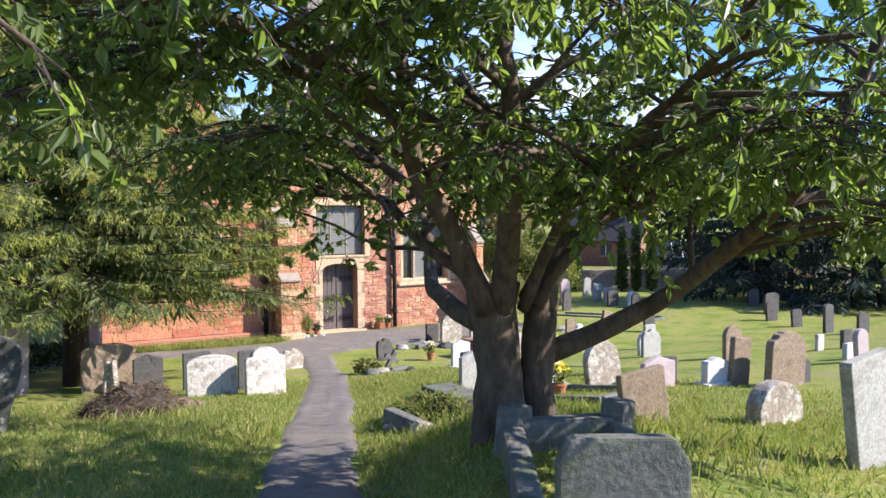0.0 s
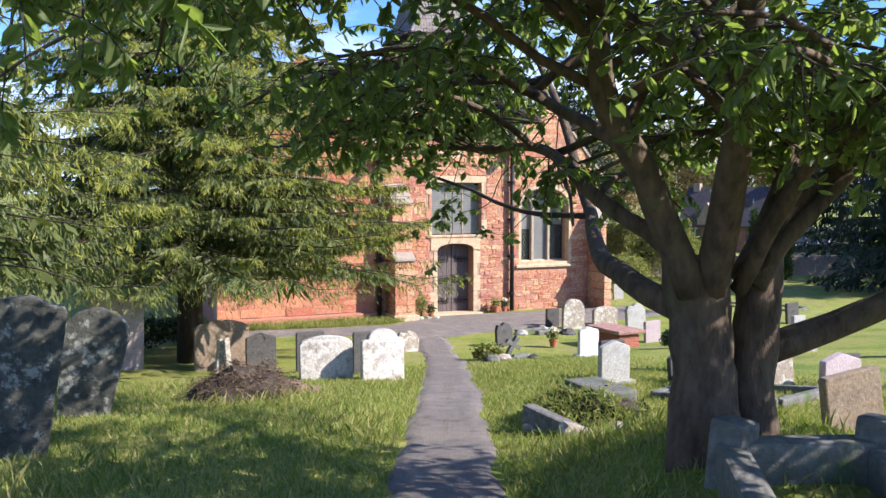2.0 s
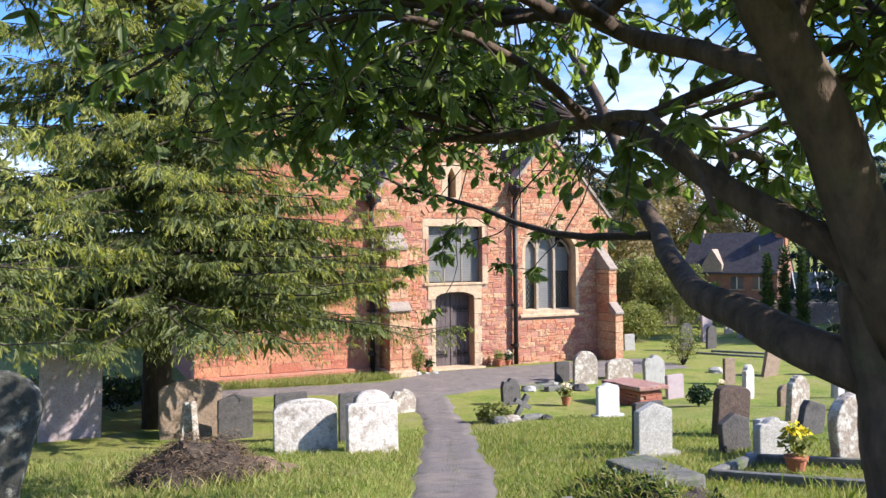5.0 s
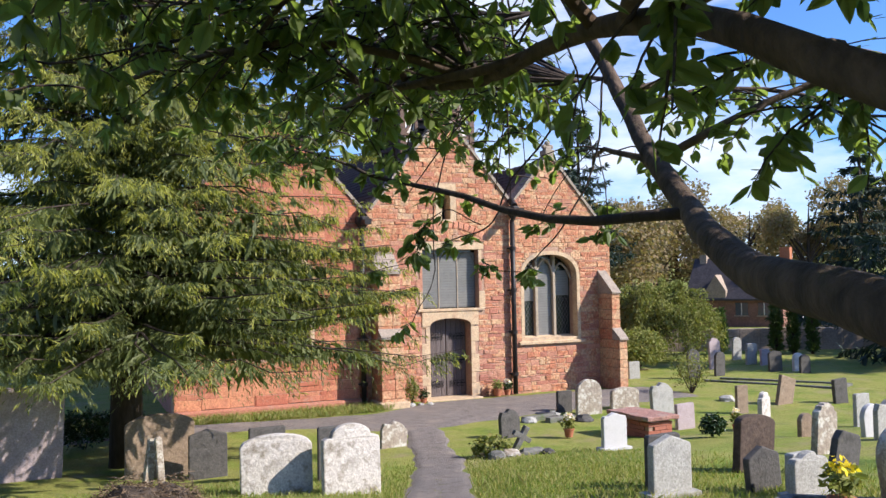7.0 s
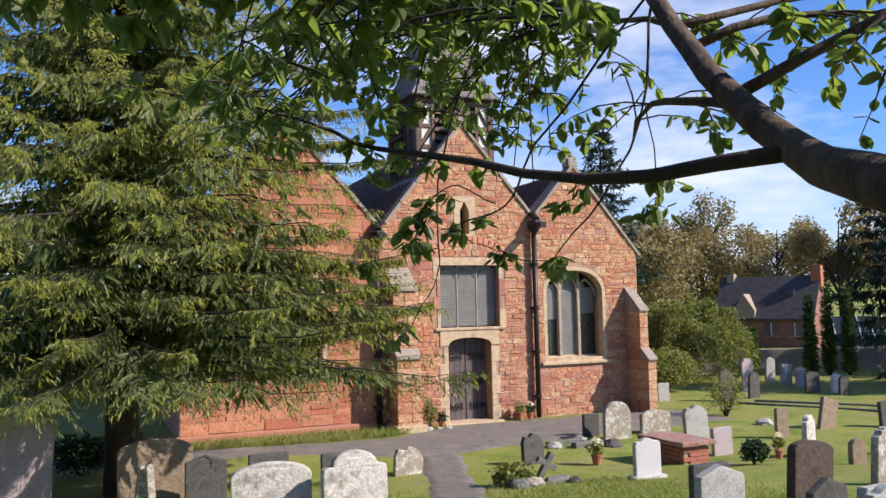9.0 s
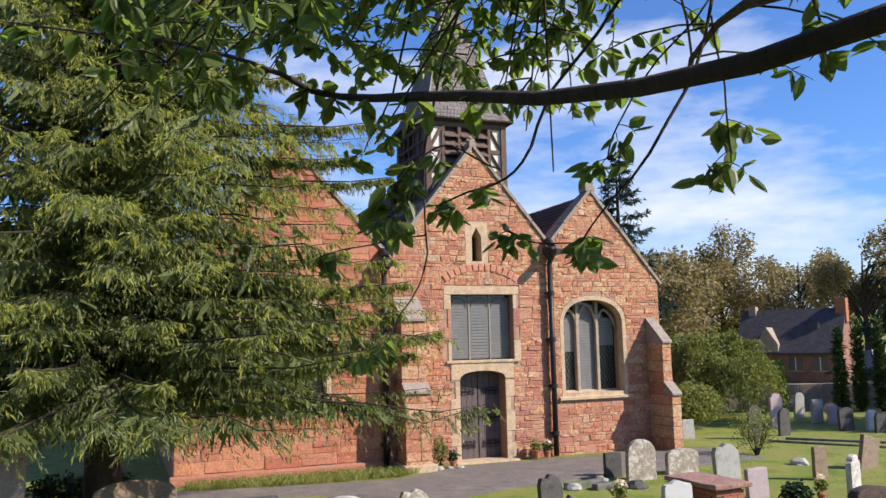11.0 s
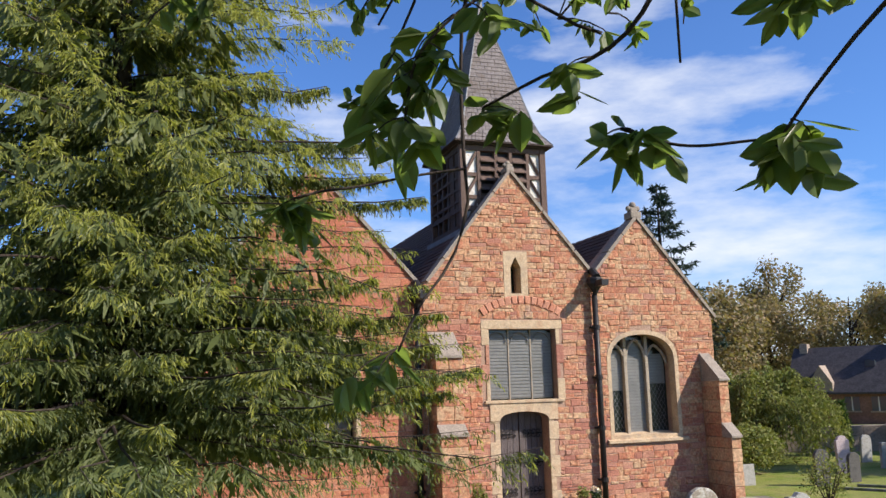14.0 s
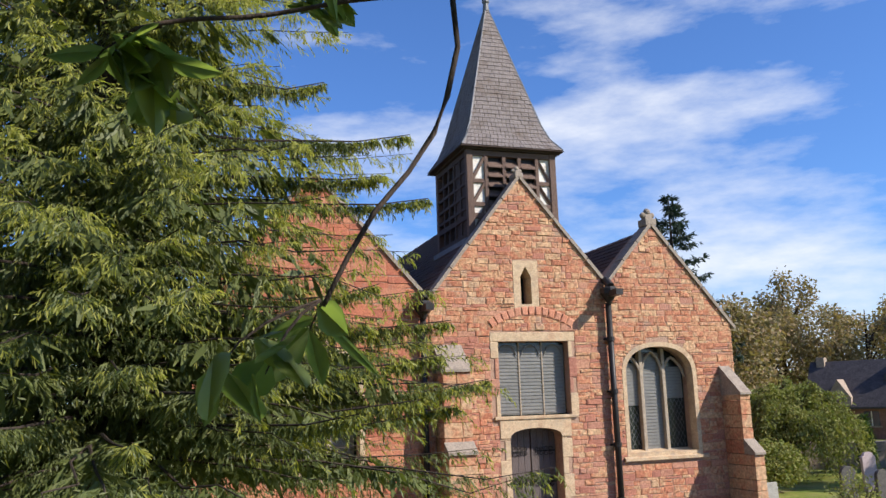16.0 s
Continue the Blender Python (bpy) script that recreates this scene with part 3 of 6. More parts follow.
def stone_rows(outline, blocked, zmin, zmax, course, length, seed):
    """Coursed stones as convex outlines that fill a wall between its openings."""
    r = random.Random(seed)
    z = zmin
    stones = []
    x0w, x1w = min(p[0] for p in outline), max(p[0] for p in outline)
    while z < zmax:
        h = r.uniform(*course)
        sp = span_at(outline, z + h * 0.3)
        if sp:
            a, b = x0w, x1w
            free = [(a, b)]
            for o in blocked:
                s = None
                for zz in (z + 0.02, z + h / 2, z + h - 0.02):
                    q = span_at(o, zz)
                    if q:
                        s = q if s is None else (min(s[0], q[0]), max(s[1], q[1]))
                if s:
                    nf = []
                    for u, v in free:
                        if s[1] <= u or s[0] >= v:
                            nf.append((u, v))
                        else:
                            if s[0] - u > 0.05:
                                nf.append((u, s[0]))
                            if v - s[1] > 0.05:
                                nf.append((s[1], v))
                    free = nf
            for u, v in free:
                x = u
                while x < v - 0.02:
                    w = r.uniform(*length)
                    if v - (x + w) < length[0] * 0.6:
                        w = v - x
                    g = r.uniform(0.002, 0.006)
                    sub = [(z, z + h)]
                    if r.random() < 0.4 and h > 0.15:
                        m = z + h * r.uniform(0.35, 0.65)
                        sub = [(z, m), (m, z + h)]
                    for za, zb in sub:
                        jj = [r.uniform(-0.017, 0.017) for _ in range(4)]
                        jx = [r.uniform(-0.012, 0.012) for _ in range(4)]
                        poly = [(x + g + jx[0], za + g + jj[0]), (x + w - g + jx[1], za + g + jj[1]), (x + w - g + jx[2], zb - g + jj[2]), (x + g + jx[3], zb - g + jj[3])]
                        poly = clip_poly(poly, outline)
                        if len(poly) >= 3 and max(p[0] for p in poly) - min(p[0] for p in poly) > 0.04:
                            stones.append((poly, r.uniform(0.006, 0.022) if r.random() < 0.85 else r.uniform(0.022, 0.032)))
                    x += w
        z += h
    return stones


def stone_geo(poly, proud, y=0.0):
    """A stone with a slightly pillowed face."""
    n = len(poly)
    cx, cz = sum(p[0] for p in poly) / n, sum(p[1] for p in poly) / n
    V = [(x, y + 0.02, z) for x, z in poly]
    V += [(x, y - proud * 0.62, z) for x, z in poly]
    ins = []
    for x, z in poly:
        dx, dz = cx - x, cz - z
        L = math.hypot(dx, dz) or 1
        k = min(0.02 / L * rng.uniform(0.8, 2.6), 0.4)
        ins.append((x + dx * k, y - proud * rng.uniform(0.75, 1.25), z + dz * k))
    V += ins
    F = []
    for i in range(n):
        j = (i + 1) % n
        F.append((i, j, n + j, n + i))
        F.append((n + i, n + j, 2 * n + j, 2 * n + i))
    F.append(tuple(range(2 * n, 3 * n)))
    return V, F


def lay_stones(stones, parent, m_obj, m_isl, near, low_red=None):
    """Stones near the way in are single pieces; the others are one joined mesh. low_red: how red the courses are at a height."""
    bins, count = {}, 0
    pick = random.Random(len(stones))
    for poly, proud in stones:
        n = len(poly)
        cx, cz = sum(p[0] for p in poly) / n, sum(p[1] for p in poly) / n
        v, f = stone_geo(poly, proud)
        red = low_red is not None and pick.random() < low_red(cx, cz)
        if near(cx, cz) and count < 300:
            mesh_ob("stone", v, f, M_red_o if red else m_obj, parent)
            count += 1
        else:
            V, F = bins.setdefault(red, ([], []))
            k = len(V)
            V += v
            F += [tuple(i + k for i in q) for q in f]
    for red, (V, F) in bins.items():
        o = mesh_ob("stonework", V, F, M_red_i if red else m_isl, parent)
        tagged(o, kind="stuff")


BUT_L = [(-2.35, -0.4), (-1.72, -0.4), (-1.72, 4.0), (-2.35, 4.0)]
BUT_R = [(4.94, -0.4), (5.36, -0.4), (5.36, 3.2), (4.94, 3.2)]
D_SUR = [(-0.86, -0.1), (0.86, -0.1), (0.86, 2.44), (-0.86, 2.44)]
W_SUR = [(-1.02, 2.4), (1.08, 2.4), (1.08, 4.34), (-1.02, 4.34)]
S_SUR = [(-0.38, 4.84), (0.24, 4.84), (0.24, 5.98), (-0.38, 5.98)]
W2_SUR = arch(3.27, 1.01, 1.36, 3.33, 4.08)
W3_SUR = arch(-4.9, 1.01, 1.46, 3.33, 4.08)


# ---- dressed stone round the openings ----
def block_row(parent, rects, material, y=-0.02, depth=0.28, name="block"):
    for x0, z0, x1, z1 in rects:
        box(name, x0 + 0.004, y + rng.uniform(-0.004, 0.004), z0 + 0.004, x1 - 0.004, y + depth, z1 - 0.004, material, parent, 0.012)


sur = thing("door_surround", "buff stone jambs and shallow arched head round the door", "door surround", kind="structure")
zz = -0.05
k = 0
while zz < 1.96:
    h = (0.42, 0.3, 0.5, 0.36)[k % 4]
    h = min(h, 2.0 - zz) if 2.0 - zz > 0.5 * h else 2.0 - zz
    e = 0.12 if k % 2 else 0.0
    block_row(sur, [(-0.76 - e, zz, -0.62, zz + h), (0.62, zz, 0.76 + 0.12 - e, zz + h)], M_buff, name="jamb_block")
    zz += h
    k += 1
bm = bmesh.new()
head = [(-0.86, 2.0), (-0.62, 2.0)] + [p for p in DOOR[2:][::-1] if p[1] > 2.001] + [(0.62, 2.0), (0.86, 2.0), (0.86, 2.44), (-0.86, 2.44)]
prism(bm, head, -0.04, 0.24)
part("lintel", bm, M_buff, sur)
sur2 = thing("window_surround", "plain buff stone lintel, sill and jambs", "window surround", kind="structure")
block_row(sur2, [(-1.02, 4.12, 1.08, 4.33)], M_buff, name="lintel")
for k, (a, b) in enumerate(((2.45, 2.95), (2.95, 3.3), (3.3, 3.75), (3.75, 4.12))):
    e = 0.1 if k % 2 else 0
    block_row(sur2, [(-0.92 - e, a, -0.82, b), (0.9, a, 1.0 + 0.1 - e, b)], M_buff if k in (0, 3) else M_red_o, name="jamb_block")
sur3 = thing("slit_surround", "buff stone frame round the narrow lancet", "window surround", kind="structure")
bm = bmesh.new()
prism(bm, S_SUR, -0.018, 0.3, [[(-0.07 + (x + 0.07) * 0.95, 5.4 + (z - 5.4) * 0.98) for x, z in SLIT]])
part("frame", bm, M_buff, sur3)
bm = bmesh.new()
prism(bm, [(-0.25, 4.9), (0.1, 4.9), (0.1, 5.95), (-0.25, 5.95)], 0.45, 0.5)
part("pane", bm, M_glass, sur3)


def voussoirs(name, outer_c, half, spring, rise, thick, n, label):
    """A low arch of wedge-shaped stones flush with the wall."""
    ho = thing(name, label, "arch", kind="structure")
    R = (half * half + rise * rise) / (2 * rise)
    zc = spring + rise - R
    a0 = math.asin(half / R)
    for k in range(n):
        t0, t1 = -a0 + 2 * a0 * k / n + 0.006, -a0 + 2 * a0 * (k + 1) / n - 0.006
        poly = []
        for rr, ts in ((R, (t0, t1)), (R + thick, (t1, t0))):
            for t in ts:
                poly.append((outer_c + rr * math.sin(t), zc + rr * math.cos(t)))
        v, f = stone_geo(poly, 0.035)
        mesh_ob("voussoir", v, f, M_arch_o, ho)


M_arch_o = mat("red_voussoir", [(0.44, 0.17, 0.10), (0.52, 0.24, 0.15), (0.42, 0.20, 0.13)], 5, island="object", bump=0.4, bump_scale=30)
voussoirs("relieving_arch", 0.03, 0.98, 4.42, 0.30, 0.2, 13, "flat red sandstone relieving arch in the wall")


def ring_frame(name, inner, outer, label, y0=-0.016, y1=0.25):
    bm = bmesh.new()
    cx, cz = sum(p[0] for p in inner) / len(inner), sum(p[1] for p in inner) / len(inner)
    prism(bm, outer, y0, y1, [[(cx + (x - cx) * 0.985, cz + (z - cz) * 0.985) for x, z in inner]])
    return tagged(part(name, bm, M_buff), label, "window surround", kind="structure")


ring_frame("window_surround", WIN2, W2_SUR, "buff stone surround of the pointed aisle window")
ring_frame("window_surround", WIN3, W3_SUR, "buff stone surround of the pointed aisle window")


# ---- windows ----
def slats(parent, x0, x1, z0, z1, y, n):
    for k in range(n):
        z = z0 + (z1 - z0) * (k + 0.5) / n
        box("guard_bar", x0, y - 0.012, z - 0.012, x1, y, z + 0.012, M_guard, parent)


def window_three(name, x0, x1, z0, z1, label, slat_spec, y=0.42, outline=None, mull=0.045):
    w = thing(name, label, "window", kind="structure")
    bm = bmesh.new()
    prism(bm, outline or [(x0 - 0.02, z0 - 0.02), (x1 + 0.02, z0 - 0.02), (x1 + 0.02, z1 + 0.02), (x0 - 0.02, z1 + 0.02)], y + 0.05, y + 0.08)
    part("pane", bm, M_glass, w, "dark leaded glass")
    lw = (x1 - x0) / 3
    for k in (1, 2):
        box("mullion", x0 + k * lw - mull, y - (0.1 if mull > 0.03 else 0.004), z0, x0 + k * lw + mull, y + 0.049, z1, M_mullion, w, mull * 0.4)
    for k in range(3):
        a, b = x0 + k * lw + mull + 0.005, x0 + (k + 1) * lw - mull - 0.005
        lo, hi = slat_spec[k]
        if hi > lo:
            box("guard_sheet", a, y + 0.02, lo, b, y + 0.028, hi, M_guard_sheet, w, label="grey translucent guard")
            slats(w, a, b, lo, hi, y + 0.018, max(3, int((hi - lo) / 0.075)))
        if lo > z0 + 0.1:
            V, F = [], []
            for s in (1, -1):
                for c in np.arange(-3, 4, 0.11):
                    p0 = (a + (b - a) / 2 + c - s * 1.5, z0 - 1.5)
                    seg = []
                    for t in np.linspace(0, 4, 120):
                        px, pz = p0[0] + s * t * 0.62, p0[1] + t
                        if a < px < b and z0 < pz < lo:
                            seg.append((px, pz))
                    if len(seg) > 1:
                        (xa, za), (xb, zb) = seg[0], seg[-1]
                        i = len(V)
                        V += [(xa - 0.006, y + 0.04, za), (xa + 0.006, y + 0.04, za), (xb + 0.006, y + 0.04, zb), (xb - 0.006, y + 0.04, zb)]
                        F.append((i, i + 1, i + 2, i + 3))
            if V:
                mesh_ob("leading", V, F, M_lead, w)
    return w


# Mullion stone darker than the jambs: its shade is put into the colour.
M_mullion = mat("shaded_mullion_stone", [(0.26, 0.21, 0.155), (0.36, 0.30, 0.23), (0.30, 0.25, 0.19)], 5, bump=0.4, bump_scale=35)
M_guard_sheet = mat("grey_guard_sheet", [(0.16, 0.16, 0.15), (0.23, 0.225, 0.21)], 3, bump=0.15, rough=0.5, fine=0.2, stain=(0.18, 0.19, 0.19), stain_scale=2.5)
w1 = window_three("window_1", -0.82, 0.9, 2.47, 4.12, "square three-light window behind grey ribbed guards", [(2.5, 4.05)] * 3, y=0.2, mull=0.016)
for k in range(3):
    a, b = -0.82 + k * 1.72 / 3 + 0.045, -0.82 + (k + 1) * 1.72 / 3 - 0.045
    m = (a + b) / 2
    bm = bmesh.new()
    tube(bm, spline([(a, 0.19, 3.8), (a + 0.09, 0.19, 3.98), (m, 0.19, 4.06), (b - 0.09, 0.19, 3.98), (b, 0.19, 3.8)], 12), [0.012] * 13, 6)
    part("tracery", bm, M_guard, w1)
w2 = window_three("window_2", 2.35, 4.19, 1.52, 3.95, "pointed three-light leaded window with guards", [(2.6, 3.6), (1.55, 3.85), (2.75, 3.5)], y=0.40, outline=WIN2)
w3 = window_three("window_3", -5.82, -3.98, 1.62, 3.95, "pointed three-light leaded aisle window", [(1.65, 3.5)] * 3, y=0.40, outline=WIN3)
for w, xc in ((w2, 3.27), (w3, -4.9)):
    for s in (-1, 1):
        bm = bmesh.new()
        tube(bm, spline([(xc + s * 0.31, 0.34, 3.2), (xc + s * 0.36, 0.34, 3.5), (xc + s * 0.55, 0.34, 3.72), (xc + s * 0.8, 0.34, 3.5), (xc + s * 0.9, 0.34, 3.25)], 12), [0.035] * 13, 6)
        part("tracery", bm, M_mullion, w)
    bm = bmesh.new()
    tube(bm, spline([(xc - 0.3, 0.34, 3.3), (xc - 0.2, 0.34, 3.65), (xc, 0.34, 3.85), (xc + 0.2, 0.34, 3.65), (xc + 0.3, 0.34, 3.3)], 12), [0.035] * 13, 6)
    part("tracery", bm, M_mullion, w)
for xa, xb, z, nm in ((2.16, 4.4, 1.36, "sill"), (-6.0, -3.8, 1.46, "sill")):
    bm = bmesh.new()
    vs = [bm.verts.new(p) for p in ((xa, -0.10, z), (xb, -0.10, z), (xb, 0.40, z), (xa, 0.40, z), (xa, -0.10, z + 0.06), (xb, -0.10, z + 0.06), (xb, 0.40, z + 0.22), (xa, 0.40, z + 0.22))]
    for q in ((0, 3, 2, 1), (4, 5, 6, 7), (0, 1, 5, 4), (1, 2, 6, 5), (2, 3, 7, 6), (3, 0, 4, 7)):
        bm.faces.new([vs[i] for i in q])
    tagged(part("window_sill", bm, M_buff), "sloping pale stone window sill", "sill", kind="structure")
tagged(box("window_sill", -0.98, -0.07, 2.40, 1.05, 0.3, 2.47, M_buff, None, 0.015), "pale stone window sill above the door", "sill", kind="structure")


# ---- door ----
def scroll(cx, cz, s, flip, y):
    """Wrought scrollwork of one strap hinge."""
    bm = bmesh.new()
    f = -1 if flip else 1
    tube(bm, [(cx, y, cz), (cx + f * 0.40 * s, y, cz)], [0.016, 0.009], 6)
    for k, (u, r) in enumerate(((0.1, 0.055), (0.2, 0.06), (0.3, 0.05), (0.4, 0.045))):
        for sgn in (1, -1):
            pts = []
            for q in range(12):
                a = q / 11 * math.pi * 1.7
                rr = r * s * (1 - 0.55 * q / 11)
                pts.append((cx + f * (u * s - rr * math.cos(a) * 0.8), y, cz + sgn * (0.055 * s + rr * math.sin(a) * 0.9 - 0.02)))
            tube(bm, pts, [0.009] * 12, 5)
    return bm


door = thing("door_1", "weathered double oak door with scrolled iron hinges", "door", kind="structure")
for s, nm in ((-1, "door_leaf"), (1, "door_leaf")):
    leaf = thing(nm, "", "")
    leaf.parent = door
    xa = -0.61 if s < 0 else 0.012
    for k in range(4):
        w = 0.598 / 4
        a = xa + k * w
        top = min(2.19, 2.0 + 0.19 * (1 - abs((a + w / 2) / 0.62) ** 2.2) ** 0.5)
        box("plank", a + 0.003, 0.34 + rng.uniform(0, 0.006), 0.0, a + w - 0.003, 0.39, top, M_door, leaf, 0.006)
    for z in (0.35, 1.0, 1.68):
        b2 = scroll(-0.59 if s < 0 else 0.59, z, 1.15, s > 0, 0.325)
        part("hinge", b2, M_iron, leaf, "scrolled black iron strap hinge")
bm = bmesh.new()
bmesh.ops.create_uvsphere(bm, u_segments=12, v_segments=8, radius=0.03, matrix=Matrix.Translation((0.07, 0.315, 1.02)))
part("door_handle", bm, M_iron, door)
tagged(box("doorstep", -0.85, -0.28, -0.2, 0.85, 0.7, 0.0, M_buff, None, 0.02), "worn pale stone threshold slab", "step", kind="structure")


# ---- buttresses ----
def buttress(name, x0, x1, stages, label, material):
    """stages: (z0, z1, projection) with sloping weatherings between them."""
    b = thing(name, label, "buttress", kind="structure")
    for k, (z0, z1, pr_) in enumerate(stages):
        nxt = stages[k + 1][2] if k + 1 < len(stages) else 0.0
        rows = []
        z = z0
        i = 0
        while z < z1 - 0.02:
            h = min(rng.uniform(0.22, 0.34), z1 - z)
            if z1 - z - h < 0.12:
                h = z1 - z
            rows.append((z, z + h))
            z += h
        for za, zb in rows:
            e = rng.uniform(0, 0.012)
            if (x1 - x0) > 0.5 and rng.random() < 0.6:
                xm = x0 + (x1 - x0) * rng.uniform(0.35, 0.65)
                box("stone", x0 - e, -pr_ - e, za + 0.005, xm - 0.005, -0.002, zb - 0.005, material, b, 0.012)
                box("stone", xm + 0.005, -pr_ - rng.uniform(0, 0.012), za + 0.005, x1 + e, -0.002, zb - 0.005, material, b, 0.012)
            else:
                box("stone", x0 - e, -pr_ - e, za + 0.005, x1 + e, -0.002, zb - 0.005, material, b, 0.012)
        bm = bmesh.new()
        zt = z1 + (pr_ - nxt) * 0.95
        vs = []
        for x in (x0 - 0.02, x1 + 0.02):
            for y, z in ((-pr_ - 0.06, z1), (-pr_ - 0.06, z1 + 0.05), (-nxt, zt + 0.05), (-nxt, z1)):
                vs.append(bm.verts.new((x, y, z)))
        for q in ((0, 1, 2, 3), (7, 6, 5, 4), (0, 4, 5, 1), (1, 5, 6, 2), (2, 6, 7, 3), (3, 7, 4, 0)):
            bm.faces.new([vs[i] for i in q])
        bmesh.ops.recalc_face_normals(bm, faces=bm.faces)
        part("weathering", bm, M_coping, b, "sloping grey weathering stone")
    return b


buttress("buttress", -2.33, -1.72, [(-0.35, 1.75, 0.82), (1.75, 3.45, 0.6)], "stepped red sandstone buttress with sloping grey cap stones", M_mix_o)
buttress("buttress", 4.94, 5.2, [(-0.35, 1.42, 1.02), (1.42, 2.78, 0.70)], "slim stepped sandstone buttress at the church corner", M_mix_o)
tagged(box("plinth", -2.42, -0.98, -0.4, -1.62, -0.002, 0.13, M_buff, None, 0.03), "pale worn plinth stone under the buttress", "plinth", kind="structure")
tagged(box("plinth", -7.5, -0.16, -0.4, -2.60, -0.002, 0.17, M_red_o, None, 0.05), "low weathered stone plinth along the aisle wall", "plinth", kind="structure")


# ---- rainwater pipes ----
def downpipe(x, top, label):
    p = thing("downpipe", label, "downpipe")
    y = -0.14
    bm = bmesh.new()
    tube(bm, [(x, y, -0.02), (x, y, top)], [0.07, 0.07], 10)
    part("pipe", bm, M_pipe, p, smooth=True)
    for z in np.arange(0.5, top - 0.3, 1.2):
        bm = bmesh.new()
        tube(bm, [(x, y, z), (x, y, z + 0.1)], [0.092, 0.092], 10)
        add_box(bm, x - 0.12, y + 0.02, z + 0.03, x + 0.12, 0.0, z + 0.07)
        part("bracket", bm, M_pipe, p)
    bm = bmesh.new()
    r = [0.06, 0.09, 0.16, 0.2, 0.2, 0.17]
    tube(bm, [(x, y - 0.06, top - 0.02 + d) for d in (0, 0.08, 0.18, 0.24, 0.36, 0.40)], r, 8)
    add_box(bm, x - 0.09, y - 0.56, top + 0.14, x + 0.09, y, top + 0.28)
    part("hopper", bm, M_pipe, p, "black rainwater hopper head")
    bm = bmesh.new()
    tube(bm, [(x, -0.28, top + 0.38), (x, -0.12, top + 0.55), (x, 0.3, top + 0.6)], [0.11, 0.09, 0.08], 8)
    part("spout", bm, M_pipe, p)


downpipe(-2.6, 4.62, "black cast-iron downpipe with hopper in the roof valley")
downpipe(1.95, 4.98, "black cast-iron downpipe with hopper between the gables")


# ---- belfry and spire ----
def belfry():
    b = thing("belfry", "timber-framed belfry with a grey shingled spire", "belfry")
    x0, x1, y0, y1, zb, zt = -1.24, 1.08, 0.42, 2.86, 5.9, 8.72
    post = 0.16
    box("core", x0 + 0.14, y0 + 0.14, zb, x1 - 0.14, y1 - 0.14, zt - 0.02, M_pipe, b, label="dark boarded inside")
    for x in (x0, x1 - post):
        for y in (y0, y1 - post):
            box("post", x, y, zb, x + post, y + post, zt, M_timber_lit, b, 0.012)
    for z in (zt - 0.14, 7.05, 6.6):
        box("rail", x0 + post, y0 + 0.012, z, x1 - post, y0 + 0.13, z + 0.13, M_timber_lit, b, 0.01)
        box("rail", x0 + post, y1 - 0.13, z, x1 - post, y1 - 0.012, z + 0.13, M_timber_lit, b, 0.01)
        # side rails take the darker tone, with shade in its colour
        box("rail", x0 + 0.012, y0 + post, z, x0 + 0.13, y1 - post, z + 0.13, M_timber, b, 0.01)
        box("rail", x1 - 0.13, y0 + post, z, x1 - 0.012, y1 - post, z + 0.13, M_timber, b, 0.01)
    # front: braced white panels at the ends, three louvred openings between
    W = x1 - x0
    cols = [x0 + post + 0.34, x0 + post + 0.34 + 0.46, x1 - post - 0.34 - 0.46, x1 - post - 0.34]
    for x in cols:
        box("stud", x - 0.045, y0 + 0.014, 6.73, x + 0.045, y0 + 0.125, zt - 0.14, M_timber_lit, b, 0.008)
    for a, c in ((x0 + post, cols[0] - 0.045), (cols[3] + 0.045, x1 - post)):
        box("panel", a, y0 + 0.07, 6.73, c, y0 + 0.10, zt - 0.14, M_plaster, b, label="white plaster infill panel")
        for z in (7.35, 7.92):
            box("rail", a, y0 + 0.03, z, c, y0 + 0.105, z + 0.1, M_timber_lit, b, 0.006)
        for za, zc in ((6.75, 7.35), (7.45, 7.92), (8.02, 8.55)):
            bm = bmesh.new()
            left = a < 0
            tube(bm, [((a if left else c), y0 + 0.06, za), ((c if left else a), y0 + 0.06, zc)], [0.05, 0.05], 4)
            part("brace", bm, M_timber_lit, b)
    for k in range(3):
        a, c = cols[k] + 0.045, cols[k + 1] - 0.045
        for z in np.arange(7.1, 8.5, 0.24):
            bm = bmesh.new()
            vs = [bm.verts.new(p) for p in ((a, y0 - 0.02, z), (c, y0 - 0.02, z), (c, y0 + 0.13, z + 0.16), (a, y0 + 0.13, z + 0.16), (a, y0 - 0.02, z + 0.03), (c, y0 - 0.02, z + 0.03), (c, y0 + 0.13, z + 0.19), (a, y0 + 0.13, z + 0.19))]
            for q in ((0, 3, 2, 1), (4, 5, 6, 7), (0, 1, 5, 4), (1, 2, 6, 5), (2, 3, 7, 6), (3, 0, 4, 7)):
                bm.faces.new([vs[i] for i in q])
            part("louvre", bm, M_timber_lit, b)
    # north side: grid of small openings, in the shaded tone of the timber
    n = 5
    for k in range(1, n):
        y = y0 + post + (y1 - y0 - 2 * post) * k / n
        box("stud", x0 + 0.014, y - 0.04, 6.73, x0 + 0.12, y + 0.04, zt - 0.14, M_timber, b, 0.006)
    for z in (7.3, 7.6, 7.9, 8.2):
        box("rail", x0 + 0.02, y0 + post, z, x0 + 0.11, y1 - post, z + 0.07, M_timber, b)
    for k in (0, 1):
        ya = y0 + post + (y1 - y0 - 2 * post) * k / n
